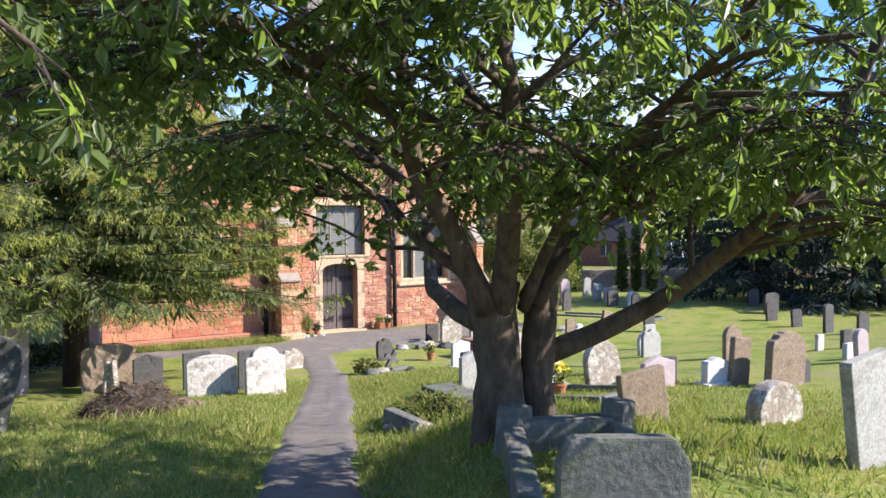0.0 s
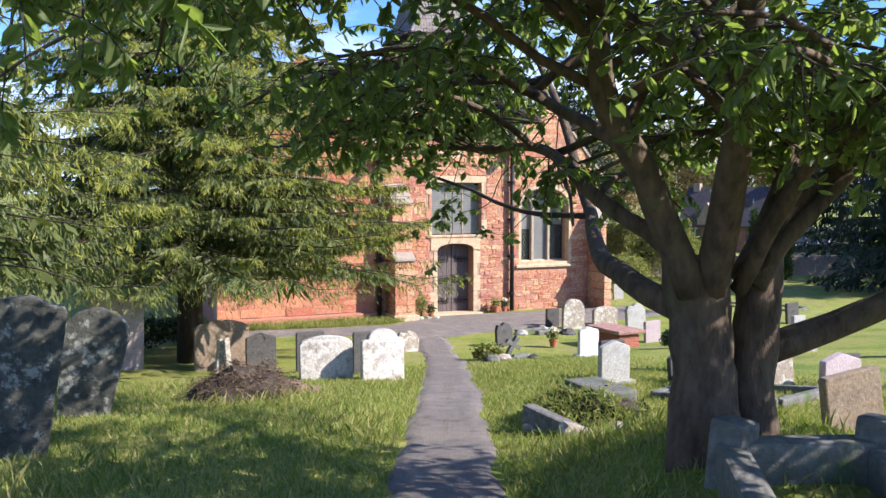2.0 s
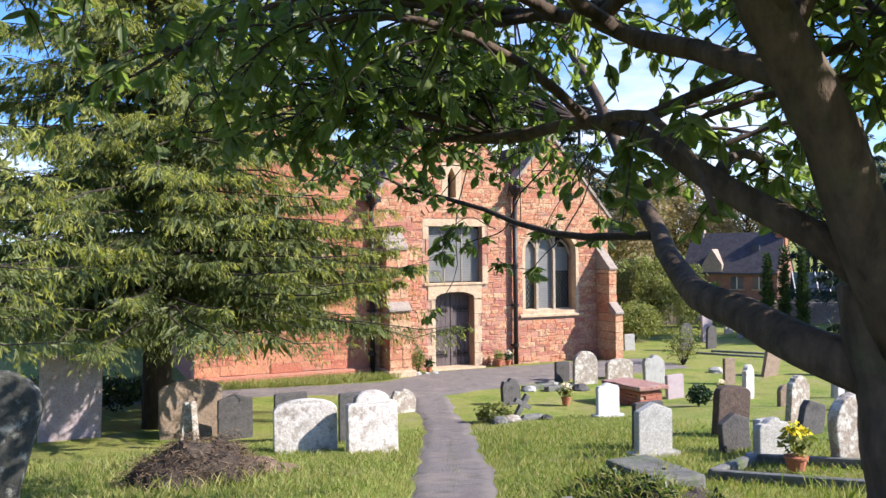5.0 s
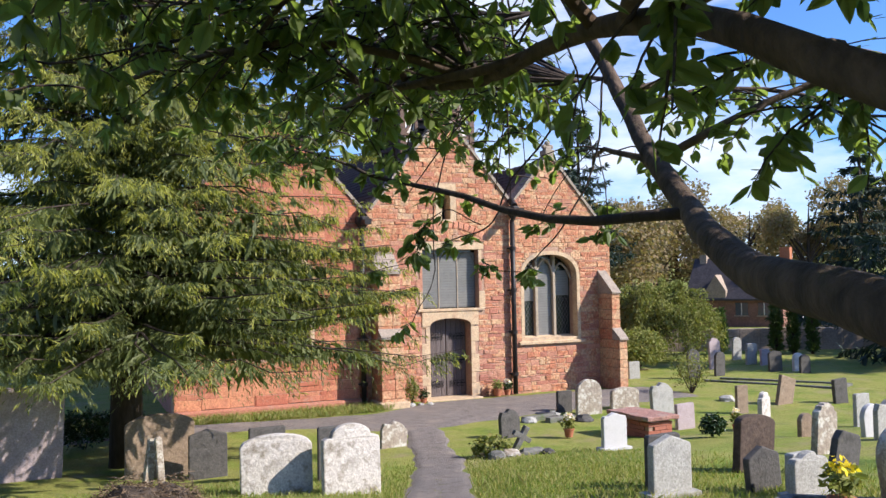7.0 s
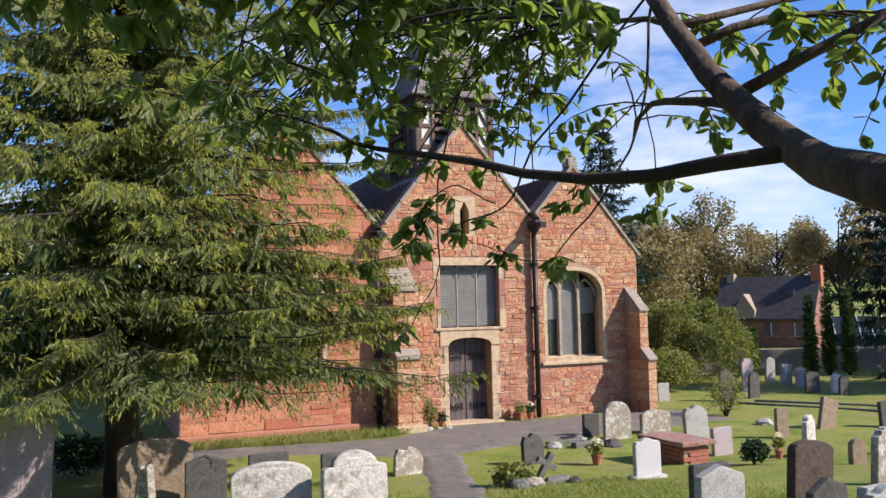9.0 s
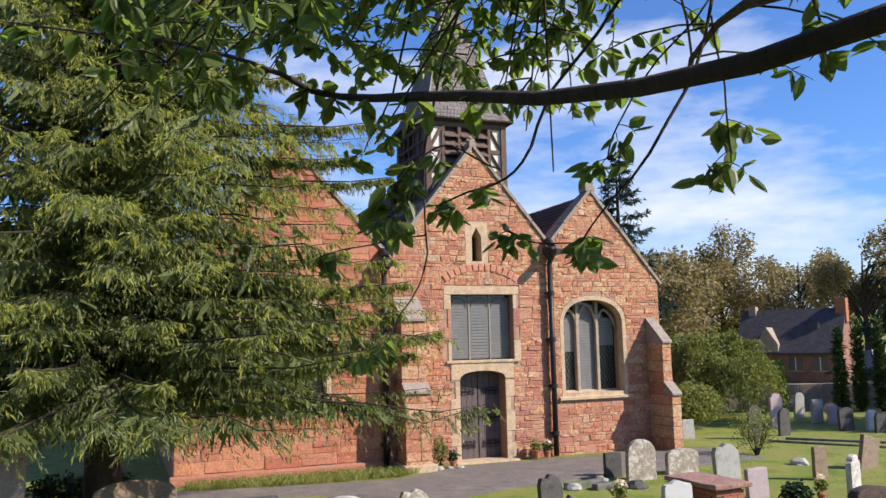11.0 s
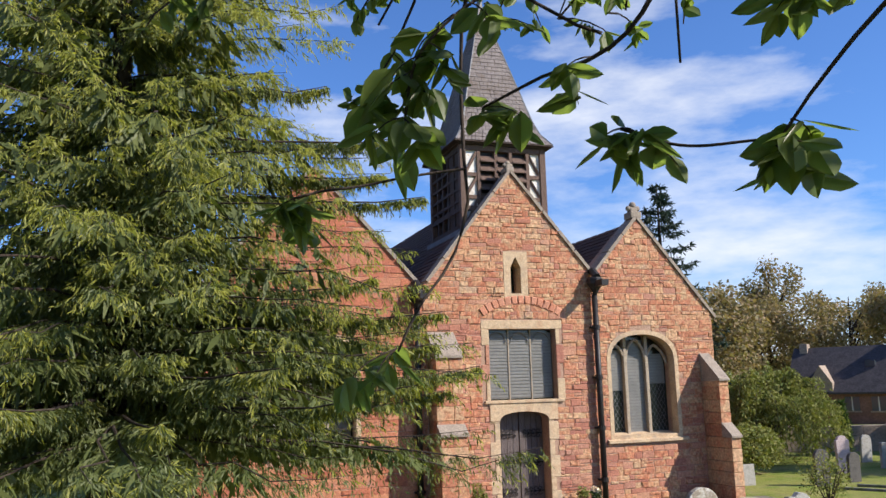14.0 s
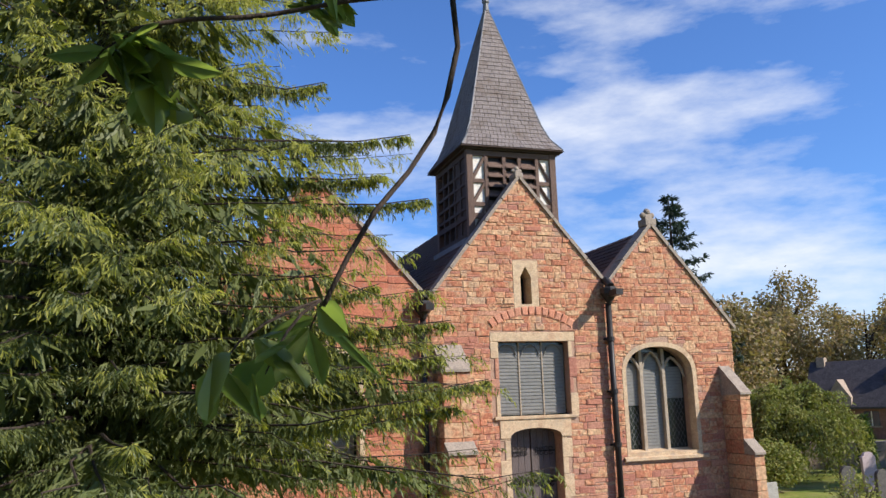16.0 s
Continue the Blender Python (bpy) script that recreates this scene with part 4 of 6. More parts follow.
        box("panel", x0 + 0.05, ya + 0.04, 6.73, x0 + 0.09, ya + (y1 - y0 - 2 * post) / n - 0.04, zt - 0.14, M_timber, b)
    # lead flashing at the foot
    for xa, xb, sgn in ((x0 - 0.1, x0, -1), (x1, x1 + 0.1, 1)):
        bm = bmesh.new()
        za = 7.9 - abs((xa + xb) / 2 + 0.12) * 1.24
        add_box(bm, xa, y0 - 0.05, za - 0.25, xb, y1 + 0.05, za + 0.12, 0.02)
        part("flashing", bm, M_lead, b)
    bm = bmesh.new()
    add_box(bm, x0 - 0.05, y0 - 0.05, zt, x1 + 0.05, y1 + 0.05, zt + 0.1, 0.01)
    part("wall_plate", bm, M_timber, b)
    # spire: flared foot, rows of shingles
    cx, cy = (x0 + x1) / 2, (y0 + y1) / 2
    prof = [(1.34, 8.76), (1.30, 8.80), (1.08, 9.12), (0.94, 9.5), (0.0, 13.1)]
    zs = [p[1] for p in prof]
    rs = [p[0] for p in prof]
    bm = bmesh.new()
    rings = []
    for r, z in prof[:-1] + [(0.03, 13.05)]:
        rings.append([bm.verts.new((cx + sx * r, cy + sy * r * 1.03, z)) for sx, sy in ((-1, -1), (1, -1), (1, 1), (-1, 1))])
    for r0, r1 in zip(rings, rings[1:]):
        for k in range(4):
            bm.faces.new((r0[k], r0[(k + 1) % 4], r1[(k + 1) % 4], r1[k]))
    bm.faces.new(rings[0][::-1])
    bm.faces.new(rings[-1])
    part("spire_core", bm, M_timber, b)
    V, F = [], []
    z = 8.80
    row = 0
    dirs = [((0, -1), (1, 0)), ((1, 0), (0, 1)), ((0, 1), (-1, 0)), ((-1, 0), (0, -1))]
    while z < 12.95:
        dz = 0.12
        ra, rb = float(np.interp(z, zs, rs)), float(np.interp(z + dz * 1.25, zs, rs))
        for (nx, ny), (tx, ty) in dirs:
            m = max(1, int(2 * ra / 0.10))
            for k in range(m):
                hb = (0.5 / m) if row % 2 else 0.0
                u0 = max(-1, -1 + 2 * k / m - 2 * hb * (k > 0))
                u1 = -1 + 2 * (k + 1) / m - 2 * hb * (k < m - 1)
                sh = rng.uniform(-0.008, 0.008) / max(ra, 0.1) if 0 < k < m - 1 else 0
                j = rng.uniform(0.006, 0.014)
                dl = rng.uniform(-0.006, 0.006)
                i = len(V)
                for u, r, h, zz_ in ((u0 + sh + 0.006, ra, 0.02 + j, z + dl), (u1 + sh - 0.006, ra, 0.02 + j, z + dl), (u1 + sh - 0.006, rb, 0.004 + j, z + dz * 1.25), (u0 + sh + 0.006, rb, 0.004 + j, z + dz * 1.25)):
                    V.append((cx + nx * (r + h) + tx * u * r, cy + (ny * (r + h) + ty * u * r) * 1.03, zz_))
                for u in (u0 + sh + 0.006, u1 + sh - 0.006):
                    V.append((cx + nx * (ra - 0.01) + tx * u * ra, cy + (ny * (ra - 0.01) + ty * u * ra) * 1.03, z + dl))
                F.append((i, i + 1, i + 2, i + 3))
                F.append((i + 4, i + 5, i + 1, i))
        z += dz
        row += 1
    o = mesh_ob("shingles", V, F, M_shingle, b)
    tagged(o, "rows of weathered grey wooden shingles", kind="stuff")
    for sx, sy in ((-1, -1), (1, -1), (1, 1), (-1, 1)):
        bm = bmesh.new()
        tube(bm, [(cx + sx * (r + 0.01), cy + sy * (r + 0.01) * 1.03, z) for r, z in prof[1:-1]] + [(cx, cy, 13.12)], [0.03] * 4, 5)
        part("hip_roll", bm, M_lead, b)
    bm = bmesh.new()
    tube(bm, [(cx, cy, 12.95), (cx, cy, 13.15), (cx, cy, 13.2), (cx, cy, 13.34), (cx, cy, 13.4), (cx, cy, 13.8)], [0.09, 0.07, 0.1, 0.08, 0.03, 0.015], 8)
    part("spire_finial", bm, M_lead, b)
    return b


belfry()


# ---- headstones ----
def outline_top(style, w, h):
    a = w / 2
    if style == "round":
        return [(-a, h - a * 0.9)] + [(-a * math.cos(t), h - a * 0.9 + a * 0.9 * math.sin(t)) for t in np.linspace(0.15, math.pi - 0.15, 13)] + [(a, h - a * 0.9)]
    if style == "segment":
        r = 0.28 * a + 0.03
        return [(-a, h - r)] + [(-a * math.cos(t) , h - r + r * math.sin(t)) for t in np.linspace(0.2, math.pi - 0.2, 11)] + [(a, h - r)]
    if style == "shoulder":
        s = 0.68 * a
        k = h - 0.5 * s - 0.05
        return [(-a, k - 0.05), (-a * 0.97, k), (-a * 0.84, k + 0.02), (-s, k + 0.02)] + [(-s * math.cos(t), k + 0.03 + (h - k - 0.03) * math.sin(t)) for t in np.linspace(0.1, math.pi - 0.1, 11)] + [(s, k + 0.02), (a * 0.84, k + 0.02), (a * 0.97, k), (a, k - 0.05)]
    if style == "ogee":
        return [(-a, h - 0.10), (-a * 0.9, h - 0.055), (-a * 0.55, h - 0.05), (-a * 0.3, h - 0.02), (0, h), (a * 0.3, h - 0.02), (a * 0.55, h - 0.05), (a * 0.9, h - 0.055), (a, h - 0.10)]
    if style == "gable":
        return [(-a, h - 0.12), (-a * 0.97, h - 0.09), (0, h), (a * 0.97, h - 0.09), (a, h - 0.12)]
    if style == "chamfer":
        return [(-a, h - 0.11), (-a * 0.8, h - 0.012), (-a * 0.7, h), (a * 0.7, h), (a * 0.8, h - 0.012), (a, h - 0.11)]
    if style == "broken":
        return [(-a, h - 0.16), (-a * 0.8, h - 0.05), (-a * 0.3, h - 0.07), (0, h), (a * 0.4, h - 0.03), (a * 0.7, h - 0.09), (a, h - 0.2)]
    if style == "scroll":
        return [(-a, h * 0.72), (-a * 0.92, h * 0.82), (-a * 0.7, h * 0.86), (-a * 0.62, h * 0.93)] + [(-a * 0.45 * math.cos(t), h * 0.93 + h * 0.07 * math.sin(t)) for t in np.linspace(0.2, math.pi - 0.2, 7)] + [(a * 0.62, h * 0.93), (a * 0.7, h * 0.86), (a * 0.92, h * 0.82), (a, h * 0.72)]
    return [(-a, h - 0.02), (-a + 0.02, h), (a - 0.02, h), (a, h - 0.02)]


def headstone(x, y, w, h, style, material, label, thick=0.1, turn=0.0, lean=0.0, tip=0.0, base=False, name="headstone", taper=0.0):
    """lean: degrees towards +x; tip: degrees backwards."""
    top = outline_top(style, w, h)
    pts = [(-w / 2 * (1 - taper), -0.3), (w / 2 * (1 - taper), -0.3)] + top[::-1]
    bm = bmesh.new()
    prism(bm, pts, -thick / 2, thick / 2)
    sharp = [e for e in bm.edges if len(e.link_faces) == 2 and e.calc_face_angle(0) > 0.9]
    bmesh.ops.bevel(bm, geom=sharp, offset=min(0.014, thick * 0.18), segments=2, affect="EDGES", profile=0.6)
    sd = Vector((x * 3.1, y * 2.7, h))
    for v in bm.verts:
        n = noise.noise_vector(v.co * 5 + sd) * 0.008 + noise.noise_vector(v.co * 17 + sd) * 0.004
        v.co += n
    m = pose(x, y, gz(x, y), tip, lean, turn)
    if base:
        t = thing(name, label, "headstone", m, "churchyard headstones")
        part("slab", bm, material, t)
        b2 = bmesh.new()
        add_box(b2, -w / 2 - 0.06, -thick / 2 - 0.07, -0.3, w / 2 + 0.06, thick / 2 + 0.07, 0.06, 0.012)
        part("base", b2, material, t)
        return t
    o = part(name, bm, material)
    o.matrix_basis = m
    return tagged(o, label, "headstone", "churchyard headstones")


# by the path, on the north side
headstone(-8.30, -6.9, 1.08, 1.02, "segment", ST_BROWN, "broad brown sandstone headstone with curved top in shade", 0.12, 4)
headstone(-7.63, -7.5, 0.6, 0.78, "gable", ST_DARK, "dark grey gabled headstone in the shade", 0.1, 2)
headstone(-6.91, -8.6, 0.55, 0.76, "flat", ST_DARK, "square dark slate headstone behind white ones", 0.08, 3)
headstone(-7.42, -11.6, 0.82, 0.70, "segment", ST_WHITE, "squat white lichened headstone with rounded top", 0.12, -6, tip=-3)
headstone(-6.66, -12.05, 0.68, 0.80, "shoulder", ST_WHITE, "white lichened headstone with shouldered round top", 0.12, 3, tip=-3)
headstone(-6.35, -10.2, 0.42, 0.74, "flat", ST_DARK, "dark headstone half hidden behind white ones", 0.08, 3)
headstone(-4.01, -6.17, 0.55, 0.50, "broken", ST_LICHEN, "small broken lichened headstone beside the apron", 0.1, 8, lean=3)
headstone(-10.27, -6.2, 1.02, 1.48, "flat", ST_PINK, "tall flat pinkish-grey slab headstone dappled by shade", 0.12, 0, lean=2)
headstone(-10.86, -14.4, 0.66, 1.18, "round", ST_MOSS, "dark round-topped headstone leaning over, lichen spotted", 0.16, -8, lean=10, taper=0.3)
headstone(-11.42, -16.7, 0.60, 1.30, "ogee", ST_MOSS, "large dark mossy headstone leaning in tree shade", 0.13, -5, lean=9)
headstone(-8.62, -8.5, 0.13, 0.72, "flat", ST_LICHEN, "thin leaning remnant of a pale stone post", 0.1, 20, lean=8)
headstone(-8.42, -8.6, 0.1, 0.74, "flat", ST_LICHEN, "thin leaning remnant of a pale stone post", 0.08, 10, lean=-4)
# south of the path, near to far
headstone(-4.31, -14.72, 0.45, 0.60, "gable", ST_GREY, "grey granite headstone with shallow pointed top", 0.1, 0, base=True)
headstone(-4.02, -14.25, 0.40, 0.55, "flat", ST_DARK, "dark headstone standing behind a grey one", 0.08, 0)
headstone(-3.54, -15.67, 0.40, 0.42, "ogee", ST_GREY, "low grey granite headstone with curved top", 0.09, 0, base=True)
headstone(-3.40, -15.0, 0.40, 0.44, "gable", ST_DARK, "low dark headstone behind a grey one", 0.08, 0, lean=-6)
headstone(-1.10, -9.24, 0.47, 0.64, "ogee", ST_PALE, "clean pale grey headstone with scalloped top", 0.1, 0, base=True)
headstone(-2.05, -13.45, 0.58, 0.68, "segment", ST_UMBER, "dark brown weathered headstone leaning, flaking face", 0.12, 4, lean=5)
headstone(-1.42, -14.2, 0.42, 0.43, "chamfer", ST_DARK, "black headstone leaning to one side", 0.1, 5, lean=16)
headstone(0.07, -12.59, 0.42, 0.72, "scroll", ST_LICHEN, "tall lichen-patched headstone with scrolled top", 0.11, 6, lean=5)
headstone(2.30, -10.2, 0.30, 0.42, "round", ST_BROWN, "small dark round headstone in grass", 0.1, 0)
headstone(3.05, -8.47, 0.46, 0.75, "shoulder", ST_WHITE, "white stained headstone with shouldered top", 0.1, 25)
headstone(2.80, -11.17, 0.46, 0.56, "round", ST_PALE, "cream headstone with rounded top", 0.1, 0, lean=-5)
headstone(4.64, -9.41, 0.36, 0.65, "flat", ST_GREY, "slim grey square headstone", 0.1, 0)
headstone(1.64, -4.33, 0.68, 0.84, "round", ST_LICHEN, "round-topped brown headstone blotched with lichen", 0.12, 0)
headstone(1.35, -3.7, 0.40, 0.52, "flat", ST_DARK, "small square dark headstone", 0.1, 0)
headstone(2.92, -3.99, 0.80, 0.54, "segment", ST_LICHEN, "low broad lichened headstone by the church corner", 0.12, 0)
headstone(2.97, -5.40, 0.60, 0.78, "broken", ST_GREY, "worn grey headstone with chipped top", 0.12, 0, lean=-4)
headstone(2.19, -7.12, 0.45, 0.54, "flat", ST_PINK, "small square pinkish headstone", 0.1, 0, lean=-2)
headstone(6.76, -5.37, 0.60, 0.70, "flat", ST_BROWN, "tilted mossy square headstone", 0.1, 10, lean=16)
headstone(4.83, -5.96, 0.33, 0.66, "flat", ST_BROWN, "slim weathered headstone in grass", 0.1, 0)
headstone(8.21, -5.83, 0.44, 0.62, "flat", ST_DARK, "dark headstone in deep shade", 0.1, 0, lean=-4)
far_row = [(8.66, 0.22, 0.46, 0.95, "round", ST_DARK), (9.89, 0.39, 0.42, 0.80, "round", ST_DARK), (11.29, 2.16, 0.47, 1.1, "shoulder", ST_PINK), (14.35, 4.38, 0.40, 0.9, "round", ST_GREY),
           (13.46, 2.67, 0.5, 0.78, "flat", ST_GREY), (13.67, 2.2, 0.43, 0.6, "flat", ST_PINK), (12.35, 0.40, 0.53, 0.7, "segment", ST_DARK), (13.06, 0.1, 0.42, 0.62, "round", ST_PALE),
           (12.67, -0.57, 0.4, 0.62, "round", ST_DARK), (7.14, 1.30, 0.4, 0.56, "flat", ST_GREY)]
for x, y, w, h, st_, m_ in far_row:
    headstone(x, y, w, h, st_, m_, {"dark_headstone": "dark rounded headstone in the far row", "grey_headstone": "grey headstone in the far row"}.get(m_.name, "pale headstone in the far row"), 0.1, rng.uniform(-6, 6), lean=rng.uniform(-3, 3))
# east of the tree, seen at the start
headstone(-8.74, -22.72, 0.55, 0.80, "chamfer", ST_KERB, "wide grey headstone with clipped corners, seen from behind", 0.1, -30)
# branch shadows put into the colour: darker brown stone for a grey headstone
headstone(-5.18, -19.25, 0.54, 0.55, "flat", ST_BROWN, "leaning grey headstone striped with branch shadows", 0.09, -6, lean=-8)
headstone(-2.64, -16.9, 0.58, 0.44, "gable", ST_PINK, "pinkish-grey headstone with low pointed top", 0.1, 0)
headstone(-2.0, -16.5, 0.26, 0.40, "flat", ST_DARK, "small dark slate headstone", 0.08, 0)
headstone(-3.22, -16.45, 0.58, 0.68, "round", ST_LICHEN, "brown headstone mottled with lichen, leaning", 0.12, 0, lean=-9)
headstone(2.15, -11.96, 0.52, 0.62, "broken", ST_GREY, "pale worn headstone with broken top", 0.1, 0)
headstone(-1.71, -17.10, 0.44, 0.42, "ogee", ST_PALE, "pale grey headstone with dark side", 0.12, 0, base=True)
headstone(2.26, -14.08, 0.46, 0.65, "round", ST_BROWN, "brown round-topped headstone in sunlit grass", 0.1, 0)
headstone(-1.35, -17.2, 0.36, 0.70, "flat", ST_BROWN, "mossy brown headstone leaning beside a larger one", 0.1, 0, lean=6)
headstone(-0.95, -17.68, 0.74, 0.80, "scroll", ST_BROWN, "large brown carved headstone with scrolled shoulders", 0.13, 0, lean=4)
headstone(-3.85, -19.73, 0.66, 0.44, "round", ST_LICHEN, "low round boulder-like headstone with lichen", 0.2, 0)
headstone(-5.33, -21.72, 0.50, 0.84, "flat", ST_GREY, "grey headstone leaning strongly to one side", 0.1, 0, lean=-9)
headstone(5.29, -13.91, 0.22, 0.36, "flat", ST_WHITE, "small white headstone in far grass", 0.08, 0)
headstone(-0.46, -17.6, 0.32, 0.36, "segment", ST_DARK, "small dark headstone beside a carved one", 0.1, 0)
headstone(5.94, -14.12, 0.32, 0.42, "flat", ST_DARK, "small dark slate headstone", 0.1, 0)
headstone(2.87, -16.43, 0.32, 0.6, "round", ST_PINK, "slim pinkish headstone leaning a little", 0.1, 0, lean=-7)
headstone(3.15, -16.0, 0.28, 0.30, "flat", ST_PALE, "small pale headstone in far grass", 0.1, 0)
headstone(-3.34, -15.4, 0.30, 0.38, "flat", ST_GREY, "small grey headstone behind the tree", 0.1, 0)
for x, y, w, h in ((15.7, -4.66, 0.8, 0.8), (12.1, -9.5, 0.5, 0.9), (14.0, -6.0, 0.5, 0.7), (13.2, -7.6, 0.45, 0.6), (16.8, -3.0, 0.5, 0.7), (11.5, -11.0, 0.5, 0.6)):
    headstone(x, y, w, h, "segment", ST_DARK, "dark headstone in the shade under yews", 0.1, rng.uniform(-8, 8), lean=rng.uniform(-6, 6))


# ---- kerbed grave by the cherry tree ----
def kerb_stone(parent, a, b, w=0.13, h=0.17, drop=0.0):
    ax, ay = a
    bx, by = b
    L = math.hypot(bx - ax, by - ay)
    bm = bmesh.new()
    add_box(bm, 0, -w / 2, -0.25, L, w / 2, h, 0.025)
    for v in bm.verts:
        v.co += noise.noise_vector(v.co * 7 + Vector((ax, ay, 0))) * 0.008
    o = part("kerb", bm, ST_KERB, parent)
    za, zb_ = gz(ax, ay), gz(bx, by)
    o.matrix_basis = pose(ax, ay, za, 0, -math.degrees(math.atan2(zb_ - za, L)), math.degrees(math.atan2(by - ay, bx - ax)))


kg = thing("grave_kerb", "mossy grey stone kerbs with corner posts, collapsing", "grave kerb")
KA, KB, KC, KD = (-8.02, -20.93), (-7.38, -21.2), (-8.05, -22.5), (-8.75, -22.2)
kerb_stone(kg, KA, KB, 0.16, 0.2)
kerb_stone(kg, KB, KC, 0.14, 0.18)
kerb_stone(kg, KA, KD, 0.14, 0.2)
for x, y in (KA, KB):
    bm = bmesh.new()
    add_box(bm, -0.09, -0.09, -0.2, 0.09, 0.09, 0.30, 0.035)
    o = part("corner_post", bm, ST_KERB, kg)
    o.matrix_basis = pose(x, y, gz(x, y), 3, 4, 20)
kg2 = thing("grave_kerb", "low kerbed grave with reddish chippings behind the tree", "grave kerb")
for a, b in (((-4.2, -17.5), (-3.2, -17.2)), ((-3.2, -17.2), (-3.9, -15.8)), ((-4.2, -17.5), (-4.8, -16.2)), ((-4.8, -16.2), (-3.9, -15.8))):
    kerb_stone(kg2, a, b, 0.1, 0.1)
kg3 = thing("grave_kerb", "long low stone kerb of a grave in far grass", "grave kerb")
for a, b in (((8.4, -0.6), (10.2, -4.0)), ((10.2, -4.0), (11.2, -3.6)), ((9.2, -0.4), (11.2, -3.6))):
    kerb_stone(kg3, a, b, 0.12, 0.07)
kg4 = thing("grave_kerb", "low pale kerb stones beside the apron", "grave kerb")
for a, b in (((-0.3, -4.6), (0.6, -4.4)), ((0.6, -4.4), (0.9, -3.9)), ((0.1, -5.0), (0.9, -4.8))):
    kerb_stone(kg4, a, b, 0.16, 0.12)


# ---- brick table tomb ----
def table_tomb(x, y, w, l, h, turn):
    t = thing("table_tomb", "red brick chest tomb with a sagging red stone slab", "tomb", pose(x, y, gz(x, y), 0, 0, turn))
    box("core", -w / 2 + 0.03, -l / 2 + 0.03, -0.3, w / 2 - 0.03, l / 2 - 0.03, h, M_mortar, t)
    rows = int((h + 0.05) / 0.078)
    for r in range(rows):
        z0 = -0.05 + r * 0.078
        for side in range(4):
            L = w if side % 2 == 0 else l
            n = int(L / 0.225)
            bw = L / n
            for k in range(n):
                sh = bw / 2 if r % 2 else 0
                a, b = -L / 2 + k * bw + sh, -L / 2 + (k + 1) * bw + sh
                b = min(b, L / 2)
                if b - a < 0.05:
                    continue
                a0, b0 = a + 0.005, b - 0.005
                d0, d1 = -0.004 + rng.uniform(0, 0.006), 0.04
                if side == 0:
                    c = (a0, -l / 2 - d0, b0, -l / 2 + d1)
                elif side == 2:
                    c = (a0, l / 2 - d1, b0, l / 2 + d0)
                elif side == 1:
                    c = (w / 2 - d1, a0, w / 2 + d0, b0)
                else:
                    c = (-w / 2 - d0, a0, -w / 2 + d1, b0)
                box("brick", c[0], c[1], z0 + 0.005, c[2], c[3], z0 + 0.073, M_brick, t)
    bm = bmesh.new()
    add_box(bm, -w / 2 - 0.1, -l / 2 - 0.1, h, w / 2 + 0.1, l / 2 + 0.1, h + 0.085, 0.02)
    bmesh.ops.subdivide_edges(bm, edges=[e for e in bm.edges if e.calc_length() > 0.5], cuts=5, use_grid_fill=True)
    for v in bm.verts:
        v.co += noise.noise_vector(v.co * 4) * 0.015
    part("slab", bm, M_slab, t, "worn reddish ledger slab")


table_tomb(0.80, -7.5, 0.58, 1.1, 0.38, 2)


# ---- small leaves and plants ----
def leaf_cloud(name, centers, size, material, parent=None, ratio=0.55, up=0.3, n_each=1, seed=1, fine=False):
    """Many small folded leaves, one island each; fine leaves have a curved, pointed outline."""
    r = np.random.default_rng(seed)
    C = np.asarray(centers, float)
    n = len(C)
    d = r.normal(size=(n, 3))
    d[:, 2] = d[:, 2] * 0.6 - up
    d /= np.linalg.norm(d, axis=1)[:, None]
    s = np.cross(d, r.normal(size=(n, 3)) * (0.45 if fine else 1.0) + (np.array([0, 0, 1.0]) if fine else 0))
    s /= np.linalg.norm(s, axis=1)[:, None]
    nn = np.cross(d, s)
    L = (size * r.uniform(0.65, 1.25, n))[:, None]
    W = L * ratio * 0.5
    prof = ((0.12, 0.45), (0.34, 0.98), (0.62, 0.95), (0.84, 0.5)) if fine else ((0.42, 1.0), (0.8, 0.55))
    m = len(prof)
    curl = r.uniform(0.02, 0.22, n)[:, None] if fine else 0.0
    V = np.empty((n, 2 + 3 * m if fine else 2 + 2 * m, 3))

    def mid(u):
        return C + d * L * u - nn * 0 + np.array([0, 0, -1.0]) * L * curl * u * u
    V[:, 0] = C
    V[:, 1] = mid(1.0)
    for k, (u, w) in enumerate(prof):
        V[:, 2 + k] = mid(u) + s * W * w + nn * L * (0.035 if fine else 0.07) * w
        V[:, 2 + m + k] = mid(u) - s * W * w + nn * L * (0.035 if fine else 0.07) * w
        if fine:
            V[:, 2 + 2 * m + k] = mid(u)
    F = []
    w_ = V.shape[1]
    for q in range(n):
        i = w_ * q
        if fine:
            for side in (2, 2 + m):
                F.append((i, i + side, i + 2 + 2 * m))
                for k in range(m - 1):
                    F.append((i + side + k, i + side + k + 1, i + 2 + 2 * m + k + 1, i + 2 + 2 * m + k))
                F.append((i + side + m - 1, i + 1, i + 2 + 2 * m + m - 1))
        else:
            F.append((i, i + 2, i + 3, i + 1))
            F.append((i, i + 1, i + 5, i + 4))
    return mesh_ob(name, V.reshape(-1, 3).tolist(), F, material, parent, smooth=fine)


